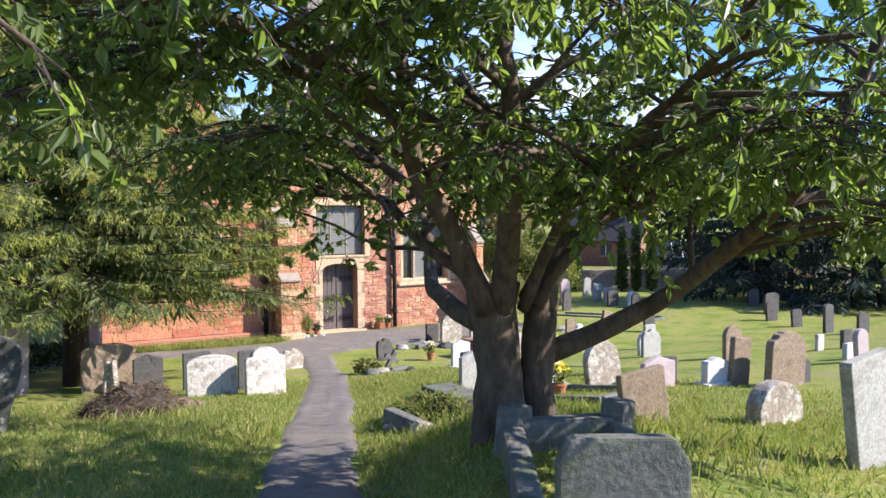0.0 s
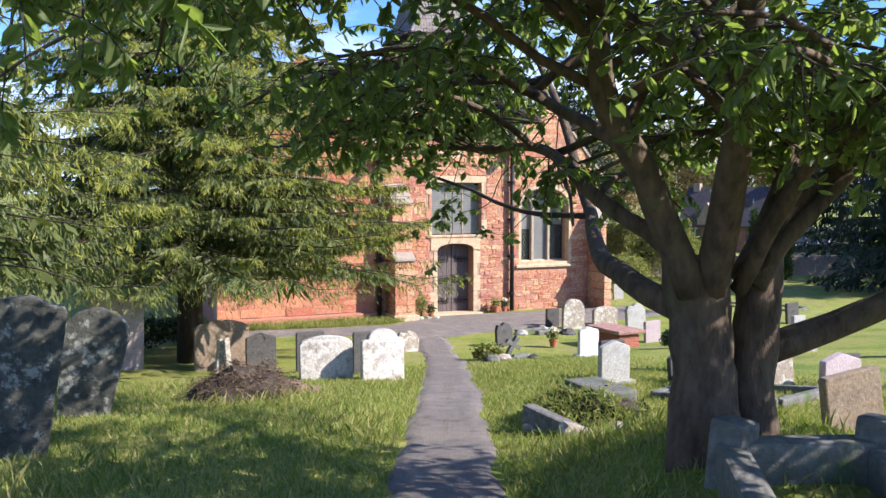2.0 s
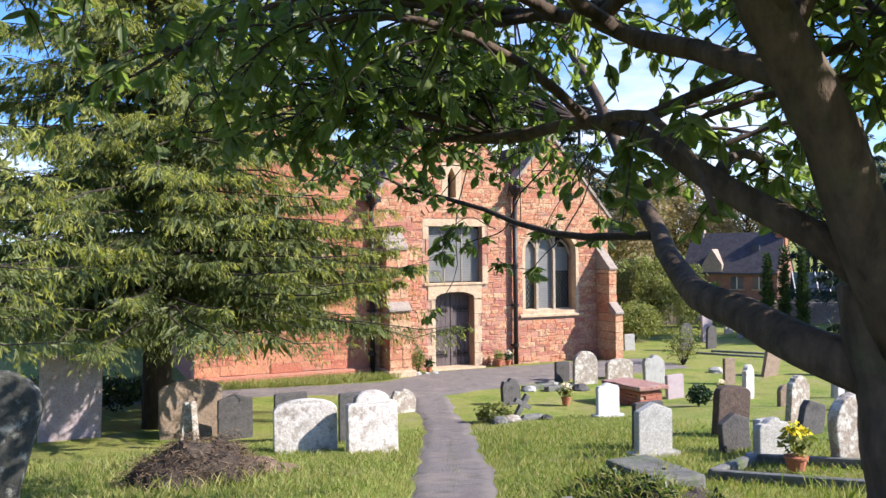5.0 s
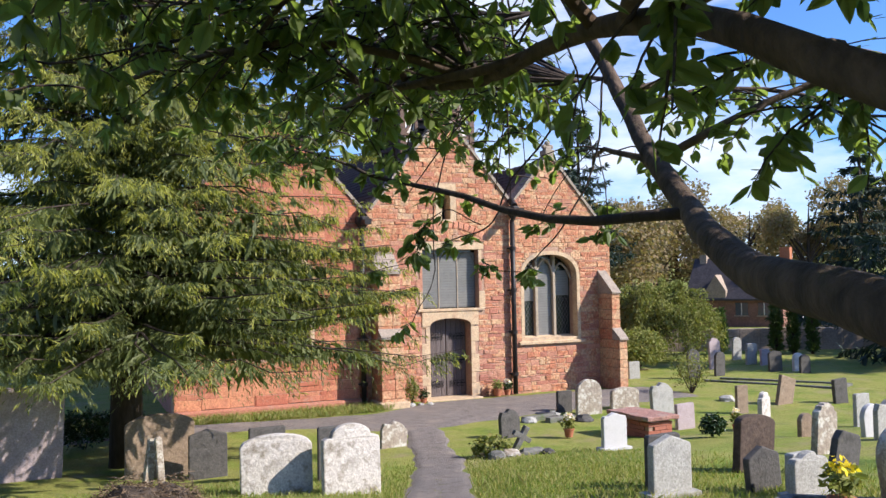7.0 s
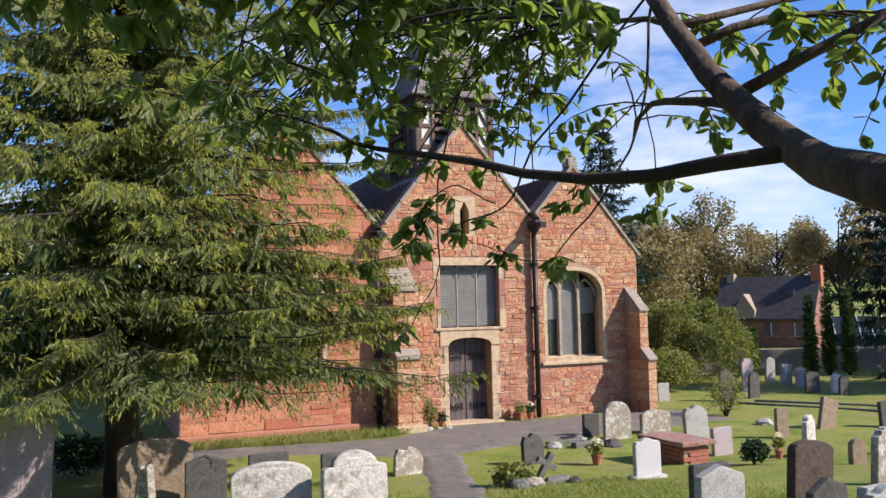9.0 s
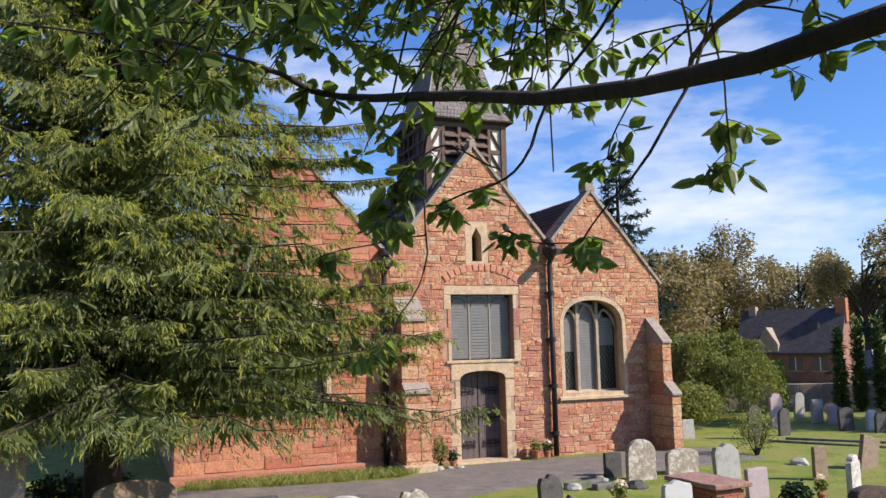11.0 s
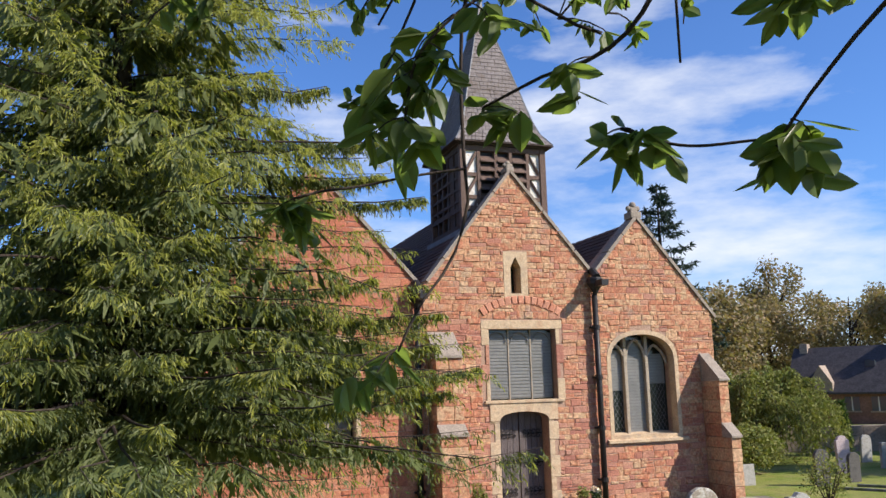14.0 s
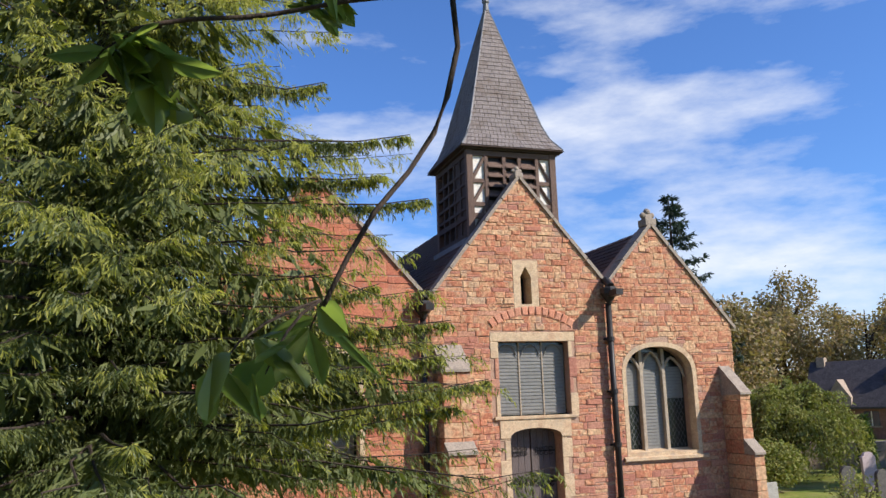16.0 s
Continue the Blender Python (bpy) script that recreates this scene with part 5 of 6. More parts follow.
def ball_points(n, c, rad, seed, shell=0.5, low=-1.0):
    r = np.random.default_rng(seed)
    out = []
    while len(out) < n:
        p = r.normal(size=3)
        p /= np.linalg.norm(p)
        if p[2] < low:
            continue
        q = r.uniform(shell, 1.0) ** 0.7
        lump = 0.82 + 0.25 * noise.noise(Vector((p * 2.3 + np.array(c)).tolist()))
        out.append(np.array(c) + p * q * lump * np.array(rad))
    return np.array(out)


def shrub(name, x, y, rad, n, leaf, material, label, category, seed, stems=5):
    z = gz(x, y)
    t = thing(name, label, category, pose(x, y, z))
    bm = bmesh.new()
    r = random.Random(seed)
    for k in range(stems):
        a = r.uniform(0, 6.28)
        tube(bm, spline([(0, 0, -0.05), (0.3 * rad[0] * math.cos(a), 0.3 * rad[1] * math.sin(a), rad[2] * 0.6), (0.6 * rad[0] * math.cos(a), 0.6 * rad[1] * math.sin(a), rad[2] * 1.3)], 6), np.linspace(0.03 * rad[2], 0.006, 7), 5)
    part("stems", bm, M_bark_dark, t)
    leaf_cloud("foliage", ball_points(n, (0, 0, rad[2] * 0.95), rad, seed, 0.35, -0.9), leaf, material, t, seed=seed)
    return t


shrub("ivy_bush", 1.09, -9.22, (0.28, 0.26, 0.24), 900, 0.075, M_ivy, "rounded dark ivy clump over a grave", "bush", 3)
shrub("wall_shrub", -1.32, -0.35, (0.24, 0.2, 0.42), 700, 0.06, M_shrub, "small green shrub against the church wall", "shrub", 4)
shrub("thin_shrub", 6.2, -2.6, (0.75, 0.6, 0.62), 900, 0.07, M_shrub, "straggly half-bare shrub by the church corner", "shrub", 5, 14)


def weeping_shrub(x, y, rx_, ry_, h_, strands, label, seed):
    """Arching shoots that fall from a low crown, hung with small narrow leaves."""
    t = thing("weeping_shrub", label, "shrub", pose(x, y, gz(x, y)))
    R = np.random.default_rng(seed)
    bm = bmesh.new()
    C = []
    for k in range(strands):
        a = R.uniform(0, 2 * math.pi)
        q = R.uniform(0.15, 1.0) ** 0.6
        lump = 0.85 + 0.3 * noise.noise(Vector((math.cos(a) * 1.7, math.sin(a) * 1.7, q * 2 + seed)))
        ex, ey = rx_ * q * lump * math.cos(a), ry_ * q * lump * math.sin(a)
        top = h_ * (1.02 - 0.38 * q * q) * R.uniform(0.82, 1.04) * lump
        low = top * R.uniform(0.05, 0.6)
        c = spline([(0.15 * ex, 0.15 * ey, top * 0.45), (0.6 * ex, 0.6 * ey, top * 0.95), (0.9 * ex, 0.9 * ey, top * 0.93), (ex * 1.05, ey * 1.05, low)], 9)
        if k % 4 == 0:
            tube(bm, c, np.linspace(0.016, 0.004, 10), 4)
        c = np.array(c)
        u = R.uniform(2.5, 9, 58)
        i = np.minimum(u.astype(int), 8)
        C.append(c[i] + (c[i + 1] - c[i]) * (u - i)[:, None] + R.normal(size=(58, 3)) * 0.06)
    tagged(part("shoots", bm, M_bark_dark, t), kind="stuff")
    leaf_cloud("foliage", np.concatenate(C), 0.15, M_shrub, t, 0.38, up=1.1, seed=seed)


weeping_shrub(12.6, 6.8, 3.3, 2.6, 3.5, 420, "large yellow-green weeping shrub with trailing shoots", 6)
shrub("garden_shrub", 9.0, 3.6, (1.4, 1.2, 0.85), 4500, 0.11, M_shrub, "leafy green garden shrub beside the church", "shrub", 8, 7)


for k, (x, y, rx_, h_) in enumerate(((-10.6, -3.6, 0.9, 0.55), (-9.4, -2.9, 0.8, 0.45), (-11.9, -4.2, 1.0, 0.6), (-8.6, -2.4, 0.6, 0.4), (-13.2, -5.4, 1.2, 0.7), (-14.8, -7.2, 1.2, 0.8))):
    shrub("undergrowth", x, y, (rx_, 0.6, h_), 2200, 0.085, M_ivy, "low dark undergrowth in the conifer's shade", "undergrowth", 300 + k, 4)
def flower_pot(x, y, r_, h_, leaf_mat, flower_mat, label, seed):
    t = thing("flower_pot", label, "flower pot", pose(x, y, gz(x, y) + 0.03))
    bm = bmesh.new()
    tube(bm, [(0, 0, 0), (0, 0, h_ * 0.85), (0, 0, h_ * 0.86), (0, 0, h_)], [r_ * 0.75, r_, r_ * 1.12, r_ * 1.12], 14)
    part("pot", bm, M_terracotta, t)
    leaf_cloud("plant", ball_points(160, (0, 0, h_ + 0.13), (r_ * 1.7, r_ * 1.7, 0.17), seed, 0.1), 0.08, leaf_mat, t, seed=seed)
    if flower_mat:
        leaf_cloud("bloom", ball_points(60, (0, 0, h_ + 0.2), (r_ * 1.4, r_ * 1.4, 0.14), seed + 1, 0.5, -0.2), 0.05, flower_mat, t, 0.9, seed=seed)


flower_pot(1.28, -0.3, 0.12, 0.2, M_shrub, None, "terracotta pot with a leafy green plant by the door", 21)
flower_pot(1.62, -0.25, 0.1, 0.15, M_ivy, M_flower_w, "small pot with dark leaves and a few flowers", 23)
flower_pot(-1.05, -0.5, 0.09, 0.12, M_ivy, None, "small pot on the ground beside the door", 25)
flower_pot(-0.6, -7.0, 0.1, 0.16, M_shrub, M_flower_w, "flower vase with faded pink blooms on a grave", 27)
flower_pot(2.2, -8.6, 0.07, 0.15, M_shrub, M_flower_w, "small grave vase with tall stems", 29)
flower_pot(-4.04, -16.46, 0.1, 0.13, M_shrub, M_flower_y, "stone vase of bright yellow flowers on a grave", 31)


# stone rubble with a broken cross by the path
def boulder(name, x, y, s, material, label, category, seed, lift=0.0, squash=(1, 1, 0.6), subs=2):
    bm = bmesh.new()
    bmesh.ops.create_icosphere(bm, subdivisions=subs, radius=1.0)
    for v in bm.verts:
        n = noise.noise(v.co * 1.3 + Vector((seed, 0, 0))) * 0.35 + noise.noise(v.co * 3.5 + Vector((0, seed, 0))) * 0.12
        v.co = Vector((v.co.x * squash[0], v.co.y * squash[1], v.co.z * squash[2])) * s * (1 + n)
    o = part(name, bm, material)
    o.matrix_basis = pose(x, y, gz(x, y) + lift, 0, 0, seed * 37)
    return tagged(o, label, category)


headstone(-1.55, -6.3, 0.48, 0.58, "broken", ST_DARK, "worn grey stone slab standing behind a rubble mound", 0.1, 10, lean=-3)
boulder("grave_rubble", -2.9, -8.5, 0.36, ST_LICHEN, "mossy rubble mound with ferns beside the path", "rubble", 3, -0.02, (1.3, 0.9, 0.45))
boulder("rubble_stone", -2.45, -8.8, 0.2, ST_KERB, "pale mossy fallen stone", "stone", 5, 0.02, (1.5, 0.7, 0.5))
boulder("rubble_stone", -3.15, -8.85, 0.16, ST_KERB, "pale mossy fallen stone", "stone", 6, 0.02)
boulder("rubble_stone", -2.25, -9.0, 0.11, ST_DARK, "rounded dark fallen stone", "stone", 7, 0.03)
bc = thing("broken_cross", "broken weathered stone cross leaning on rubble", "cross", pose(-2.58, -8.5, gz(-2.58, -8.5) + 0.14, 10, 28, 10))
box("shaft", -0.05, -0.045, -0.1, 0.05, 0.045, 0.36, ST_KERB, bc, 0.012)
box("arm", -0.2, -0.04, 0.12, 0.2, 0.04, 0.21, ST_KERB, bc, 0.012)
shrub("fern_clump", -3.1, -8.5, (0.45, 0.3, 0.2), 420, 0.1, M_shrub, "green ferns growing on the rubble", "fern", 33, 3)
for k, (x, y, s) in enumerate(((-0.2, -4.7, 0.17), (0.35, -4.85, 0.2), (0.75, -4.2, 0.16), (1.0, -5.1, 0.22), (6.0, -4.2, 0.2), (-1.5, -0.75, 0.11), (-1.25, -0.8, 0.09), (-1.0, -0.85, 0.1))):
    boulder("rough_stone", x, y, s, ST_DARK if k in (1, 3) else ST_GREY, "rough loose stone lying on the ground", "stone", 40 + k, 0.03)


# mound of cuttings on the north side and ivy mound on the south side of the path
def cuttings(x, y):
    t = thing("cuttings_heap", "heap of dead brown hedge cuttings on the grass", "heap", pose(x, y, gz(x, y)))
    bm = bmesh.new()
    bmesh.ops.create_icosphere(bm, subdivisions=3, radius=1.0)
    for v in bm.verts:
        n = noise.noise(v.co * 2.1) * 0.3
        v.co = Vector((v.co.x * 0.62, v.co.y * 0.42, v.co.z * 0.42)) * (1 + n)
    part("soil", bm, M_soil, t)
    r = np.random.default_rng(5)
    V, F = [], []
    for k in range(3800):
        p = r.normal(size=3)
        p /= np.linalg.norm(p)
        p[2] = abs(p[2])
        c = p * np.array([0.66, 0.46, 0.45]) * r.uniform(0.9, 1.08) * (1 + 0.3 * noise.noise(Vector((p * 2.1).tolist())))
        d = r.normal(size=3) * np.array([1, 1, 0.45])
        d /= np.linalg.norm(d)
        s = np.cross(d, r.normal(size=3))
        s /= np.linalg.norm(s)
        L, w = r.uniform(0.03, 0.09), r.uniform(0.002, 0.006)
        i = len(V)
        V += [c - s * w, c + s * w, c + d * L + s * w * 0.4, c + d * L - s * w * 0.4]
        F.append((i, i + 1, i + 2, i + 3))
    o = mesh_ob("brushwood", V, F, M_dead, t)
    tagged(o, kind="stuff")


cuttings(-9.05, -13.6)
M_sod = mat("turned_sods", [(0.10, 0.062, 0.042), (0.21, 0.145, 0.095), (0.15, 0.10, 0.068)], 7, bump=1.0, bump_scale=22, fine=0.5)
boulder("cut_sods", -8.35, -13.35, 0.36, M_sod, "lump of turned brown sods beside the heap", "sods", 9, 0.0, (1.2, 0.8, 0.45), 3)
mw = thing("overgrown_mound", "overgrown grassy mound with ivy and rubble beside path", "mound", pose(-6.35, -17.35, gz(-6.35, -17.35) - 0.05))
bm = bmesh.new()
bmesh.ops.create_icosphere(bm, subdivisions=4, radius=1.0)
for v in bm.verts:
    n = noise.noise(v.co * 2.0 + Vector((3, 1, 0))) * 0.25 + noise.noise(v.co * 6.0) * 0.08
    v.co = Vector((v.co.x * 0.52, v.co.y * 0.68, v.co.z * 0.28)) * (1 + n)
part("soil", bm, M_soil, mw)
leaf_cloud("ivy", ball_points(2600, (0, 0, 0.0), (0.66, 0.84, 0.39), 51, 0.80, 0.0), 0.055, M_ivy, mw, seed=51)
tagged(leaf_cloud("grass_tuft", ball_points(5200, (0, 0, -0.02), (0.78, 0.98, 0.40), 52, 0.80, 0.0), 0.085, M_blade, mw, 0.12, up=-0.7, seed=52), kind="stuff")
fk = box("fallen_kerb", -0.5, -0.07, -0.08, 0.5, 0.07, 0.1, ST_KERB, mw, 0.03, "mossy kerb stone sunk in the grass")
fk.matrix_basis = pose(-0.58, -0.35, 0.1, 0, 6, -78)
box("ledger", 0.0, -0.1, 0.2, 0.40, 0.6, 0.33, ST_KERB, mw, 0.03, "mossy fallen ledger stone")
for k, (x, y, s) in enumerate(((-6.95, -17.9, 0.15), (-7.0, -17.3, 0.12), (-6.7, -18.2, 0.13))):
    boulder("rubble_stone", x, y, s, ST_LICHEN, "mossy rubble stone beside the path", "stone", 60 + k, 0.02)


# ---- cherry tree ----
def cherry():
    base = Vector((-7.75, -20.52, 2.2))
    t = thing("cherry_tree", "old spreading cherry tree with twin trunks and green leaves", "tree", Matrix.Translation(base))
    R = random.Random(5)
    F0 = np.array([-0.12, 0.03, 1.08])

    def rough(bm, amt):
        for v in bm.verts:
            v.co += noise.noise_vector(v.co * 6) * amt + noise.noise_vector(v.co * 19) * amt * 0.4

    bm = bmesh.new()
    tube(bm, spline([(-0.12, -0.08, -0.35), (-0.12, -0.07, 0.08), (-0.11, -0.03, 0.46), (-0.11, 0.0, 0.75), tuple(F0)], 18), np.interp(np.linspace(0, 1, 19), [0, 0.25, 0.45, 0.75, 1], [0.27, 0.205, 0.165, 0.155, 0.185]), 22)
    rough(bm, 0.028)
    part("trunk", bm, M_bark, t, "furrowed grey-brown trunk", True)
    bm = bmesh.new()
    tube(bm, spline([(0.20, -0.05, -0.35), (0.20, -0.05, 0.1), (0.21, -0.04, 0.45), (0.25, -0.03, 0.75), (0.30, 0.0, 1.05)], 18), np.interp(np.linspace(0, 1, 19), [0, 0.25, 0.5, 1], [0.2, 0.15, 0.125, 0.12]), 20)
    rough(bm, 0.024)
    part("trunk", bm, M_bark, t, "second darker trunk fused beside the first", True)
    rv, fv = np.array([0.859, -0.512, 0.0]), np.array([0.512, 0.859, 0.0])
    up = np.array([0, 0, 1.0])

    def P(r_, f_, u_):
        return r_ * rv + f_ * fv + u_ * up
    LIMBS = [
        ([(-0.2, -0.05, 0.9), (-0.49, -0.05, 1.41), (-0.71, -0.07, 1.81), (-0.86, -0.14, 2.19), (-0.98, -0.2, 2.75), (-1.1, -0.25, 3.5)], 0.09, 0.03),
        ([(-0.12, -0.08, 0.9), (-0.22, -0.32, 1.45), (-0.36, -0.55, 1.83), (-0.5, -0.7, 2.32), (-0.62, -0.82, 2.8), (-0.7, -0.9, 3.6)], 0.088, 0.03),
        ([(0.16, -0.08, 0.92), (0.41, -0.12, 1.31), (0.62, -0.24, 1.51), (0.9, -0.46, 1.68), (1.08, -0.61, 2.05), (1.25, -0.8, 2.43), (1.3, -0.95, 3.1)], 0.08, 0.022),
        ([(0.22, 0.0, 0.52), (0.63, -0.23, 0.7), (0.84, -0.46, 0.87), (0.97, -0.74, 1.08), (0.97, -1.15, 1.36), (0.88, -1.5, 1.58), (0.82, -1.85, 1.9), (0.82, -2.1, 2.3), (0.9, -2.3, 2.8)], 0.085, 0.025),
        ([(0.15, -0.02, 0.95), (0.49, 0.07, 1.38), (0.73, 0.17, 1.76), (1.01, 0.26, 2.26), (1.5, 0.3, 2.85)], 0.07, 0.022),
        ([(-0.12, 0.03, 0.76), (-0.23, 0.3, 0.85), (-0.16, 0.66, 0.93), (-0.02, 1.02, 0.99), (0.2, 1.42, 1.07), (0.44, 1.85, 1.24), (0.62, 2.3, 1.5), (0.8, 2.7, 1.8), (0.9, 3.05, 2.2), (0.85, 3.6, 2.95)], 0.078, 0.030),
        ([(0.88, -1.5, 1.58), (1.07, -1.67, 1.66), (1.41, -1.87, 1.77), (1.9, -2.03, 1.97), (2.5, -2.1, 2.3)], 0.045, 0.015),
        ([P(0.1, -0.05, 0.9), P(0.35, -0.5, 1.6), P(0.8, -1.2, 2.2), P(1.2, -2.2, 2.6)], 0.045, 0.015),
        ([(-0.6, -0.06, 1.6), P(-0.9, 0.3, 1.95), P(-1.4, 0.9, 2.2), P(-2.3, 1.6, 2.35)], 0.038, 0.014),
        ([(-0.84, -0.13, 2.12), P(-1.2, -0.65, 2.4), P(-1.8, -0.6, 2.5), P(-2.7, -0.6, 2.45)], 0.038, 0.014),
        ([P(0.2, 0.0, 1.0), P(0.8, 0.1, 1.6), P(1.6, 0.4, 1.95), P(2.7, 0.9, 2.5)], 0.05, 0.02),
        ([(-0.14, 0.03, 1.0), (-0.36, 0.12, 1.2), (-0.5, 0.38, 1.4), (-0.42, 0.95, 1.66), (-0.38, 1.4, 1.72), (-0.42, 1.95, 1.72), (-0.6, 2.7, 1.85)], 0.055, 0.014),
        ([(-0.36, -0.55, 1.83), P(-0.9, -1.0, 2.3), P(-1.7, -1.7, 2.55), P(-2.6, -2.3, 2.5), P(-3.2, -2.7, 2.45)], 0.036, 0.012),
        ([(-0.5, -0.7, 2.3), P(-0.5, -1.4, 2.6), P(-0.9, -2.2, 2.8), P(-1.6, -3.0, 2.75)], 0.036, 0.012),
    ]
    nodes = []
    for pts, r0, r1 in LIMBS:
        c = spline([np.array(p, float) for p in pts], 18)
        c = [p + np.array(noise.noise_vector(Vector((p * 2).tolist()))) * 0.05 * min(1, k / 4) for k, p in enumerate(c)]
        bm = bmesh.new()
        tube(bm, c, np.linspace(r0, r1, 19), 12)
        rough(bm, 0.008)
        part("limb", bm, M_bark, t, smooth=True)
        nodes.append((c, r0, r1))
    # branches, twigs, leaves
    leaf_c = []
    tb = bmesh.new()

    def over_path(p):
        """Head room that the footpath keeps free of boughs."""
        y = p[1] + base.y
        off = p[0] + base.x - float(np.interp(y, CL_Y, CL_X))
        return abs(off) < 0.45 and y < -17.25 and p[2] + base.z < gz(p[0] + base.x, y) + 2.15

    def too_low(p):
        """The browse line under the tree, which rises towards the church."""
        return p[2] < 1.15 + 0.17 * max(0.0, p[1] - 1.2) or (p[2] < 1.4 and math.hypot(p[0], p[1]) < 0.9)

    def twig(p, d, L, leaves, free=False):
        pts = [p]
        q, dd = p.copy(), d.copy()
        for k in range(4):
            dd = dd + np.array([R.uniform(-0.2, 0.2), R.uniform(-0.2, 0.2), -0.16 - 0.05 * k])
            dd /= np.linalg.norm(dd)
            q = q + dd * L / 4
            pts.append(q)
        if any(over_path(p_) for p_ in pts) or (not free and any(too_low(p_) for p_ in pts)):
            return
        tube(tb, pts, [(0.4 if free else 1.0) * r_ for r_ in (0.005, 0.0045, 0.004, 0.003, 0.002)], 4)
        for k in range(leaves):
            u = R.uniform(0.15, 1.0) ** 0.7 * 4
            i = min(3, int(u))
            leaf_c.append(pts[i] + (pts[i + 1] - pts[i]) * (u - i))

    for li, (c, r0, r1) in enumerate(nodes):
        nb = 11 if li in (5, 11) else 13
        for k in range(nb):
            i = int(np.interp(k, [0, nb - 1], [6, 17]))
            p = c[i]
            out = c[min(18, i + 1)] - c[i - 1]
            out /= np.linalg.norm(out)
            a = R.uniform(0, 6.283)
            side = np.array([math.cos(a), math.sin(a), R.uniform(-0.15, 0.5)])
            d = out * 0.55 + side
            d[2] = max(d[2], -0.05)
            d /= np.linalg.norm(d)
            L = R.uniform(1.0, 2.1)
            pts = [p]
            q, dd = p.copy(), d.copy()
            for s in range(6):
                dd = dd + np.array([R.uniform(-0.22, 0.22), R.uniform(-0.22, 0.22), R.uniform(-0.14, 0.1) - 0.03 * s])
                dd /= np.linalg.norm(dd)
                q = q + dd * L / 6
                pts.append(q)
            rr = np.interp(i, [6, 17], [0.03, 0.016])
            if any(over_path(p_) or too_low(p_) for p_ in pts[1:]):
                continue
            b1_ = bmesh.new()
            tube(b1_, pts, np.linspace(rr, 0.008, 7), 6)
            part('branch', b1_, M_bark, t, smooth=True)
            for s in range(2, 7):
                for z in range(3):
                    a = R.uniform(0, 6.283)
                    d2 = dd * 0.5 + np.array([math.cos(a), math.sin(a), R.uniform(-0.3, 0.55)])
                    d2 /= np.linalg.norm(d2)
                    twig(pts[s], d2, R.uniform(0.3, 0.65), R.randint(10, 16))
    # hanging branches over the path, ahead of the trunk
    HANG = [
        ([(0.44, 1.85, 1.24), (0.27, 2.55, 1.27), (0.1, 3.5, 1.5), (-0.1, 3.97, 1.63), (-0.45, 4.05, 1.76), (-1.2, 4.6, 2.0)], 0.030, 4),
        ([(0.85, 3.6, 2.95), (0.45, 3.85, 2.2), (0.3, 4.06, 1.5), (0.3, 4.08, 1.28), (0.29, 4.08, 1.07), (0.25, 4.07, 0.95), (0.18, 4.06, 0.85), (0.12, 4.05, 0.75)], 0.009, 13),
        ([(0.295, 4.08, 1.14), (0.2, 4.1, 1.13), (0.06, 4.12, 1.1), (-0.08, 4.12, 1.07)], 0.005, 13),
        ([(0.9, 3.05, 2.2), (0.86, 3.1, 1.7), (0.66, 3.15, 1.27), (0.59, 3.3, 1.14), (0.56, 3.42, 1.03)], 0.011, 13),
        ([(0.56, 3.42, 1.04), (0.51, 3.5, 1.05), (0.45, 3.55, 1.07), (0.41, 3.6, 1.10)], 0.004, 12),
        ([(0.9, 3.05, 2.2), (0.62, 3.58, 1.62), (0.5, 3.66, 1.38), (0.45, 3.73, 1.3), (0.36, 3.82, 1.27), (0.27, 3.91, 1.23)], 0.012, 9),
        ([(0.45, 3.73, 1.34), (0.26, 3.8, 1.42), (0.13, 3.85, 1.32), (0.09, 3.87, 1.18)], 0.006, 6),
        ([(0.86, 3.1, 1.7), (0.95, 3.15, 1.5), (0.98, 3.2, 1.28)], 0.006, 9),
        ([(0.86, 3.1, 1.75), (0.72, 3.3, 1.5), (0.68, 3.42, 1.32)], 0.006, 10),
        ([(0.6, 3.6, 2.9), (0.5, 4.4, 2.6), (0.45, 5.0, 1.95), (0.35, 5.15, 1.7)], 0.016, 8),
        ([(-0.42, 1.95, 1.72), (-0.5, 2.8, 1.85), (-0.5, 3.4, 1.8), (-0.55, 4.0, 1.65)], 0.012, 5),
    ]
    n0 = len(leaf_c)
    for pts, r0, first in HANG:
        thick = 0.85 if r0 > 0.025 else 0.6
        c = spline([np.array(p) for p in pts], 14)
        b1_ = bmesh.new()
        tube(b1_, [p + np.array(noise.noise_vector(Vector((p * 6).tolist()))) * 0.02 for p in c], np.linspace(r0 * thick, 0.0028, 15), 6)
        part('branch', b1_, M_bark_dark, t, smooth=True)
        for i in range(first, 15):
            for z in range(2 if i < 14 else 3):
                a = R.uniform(0, 6.283)
                d2 = np.array([math.cos(a), math.sin(a), R.uniform(-0.5, 0.2)])
                d2 /= np.linalg.norm(d2)
                if R.random() < 0.5 or i == 14:
                    twig(np.array(c[i]), d2, R.uniform(0.05, 0.13), R.randint(4, 7), True)
    n1 = len(leaf_c)
    # leafy sprays high over the path, towards the church
    for k in range(46):
        y1 = R.uniform(3.9, 6.0)
        x1 = R.uniform(-0.9, 1.3)
        z1 = 0.74 + 0.62 * (y1 - 3.17) + R.uniform(0.05, 0.55)
        s0 = np.array(R.choice([(0.55, 3.6, 2.9), (0.68, 3.0, 2.05), (0.6, 3.3, 2.5)]))
        e1 = np.array([x1, y1, z1])
        c = spline([s0, s0 + (e1 - s0) * 0.5 + np.array([0, 0, 0.25]), e1], 8)
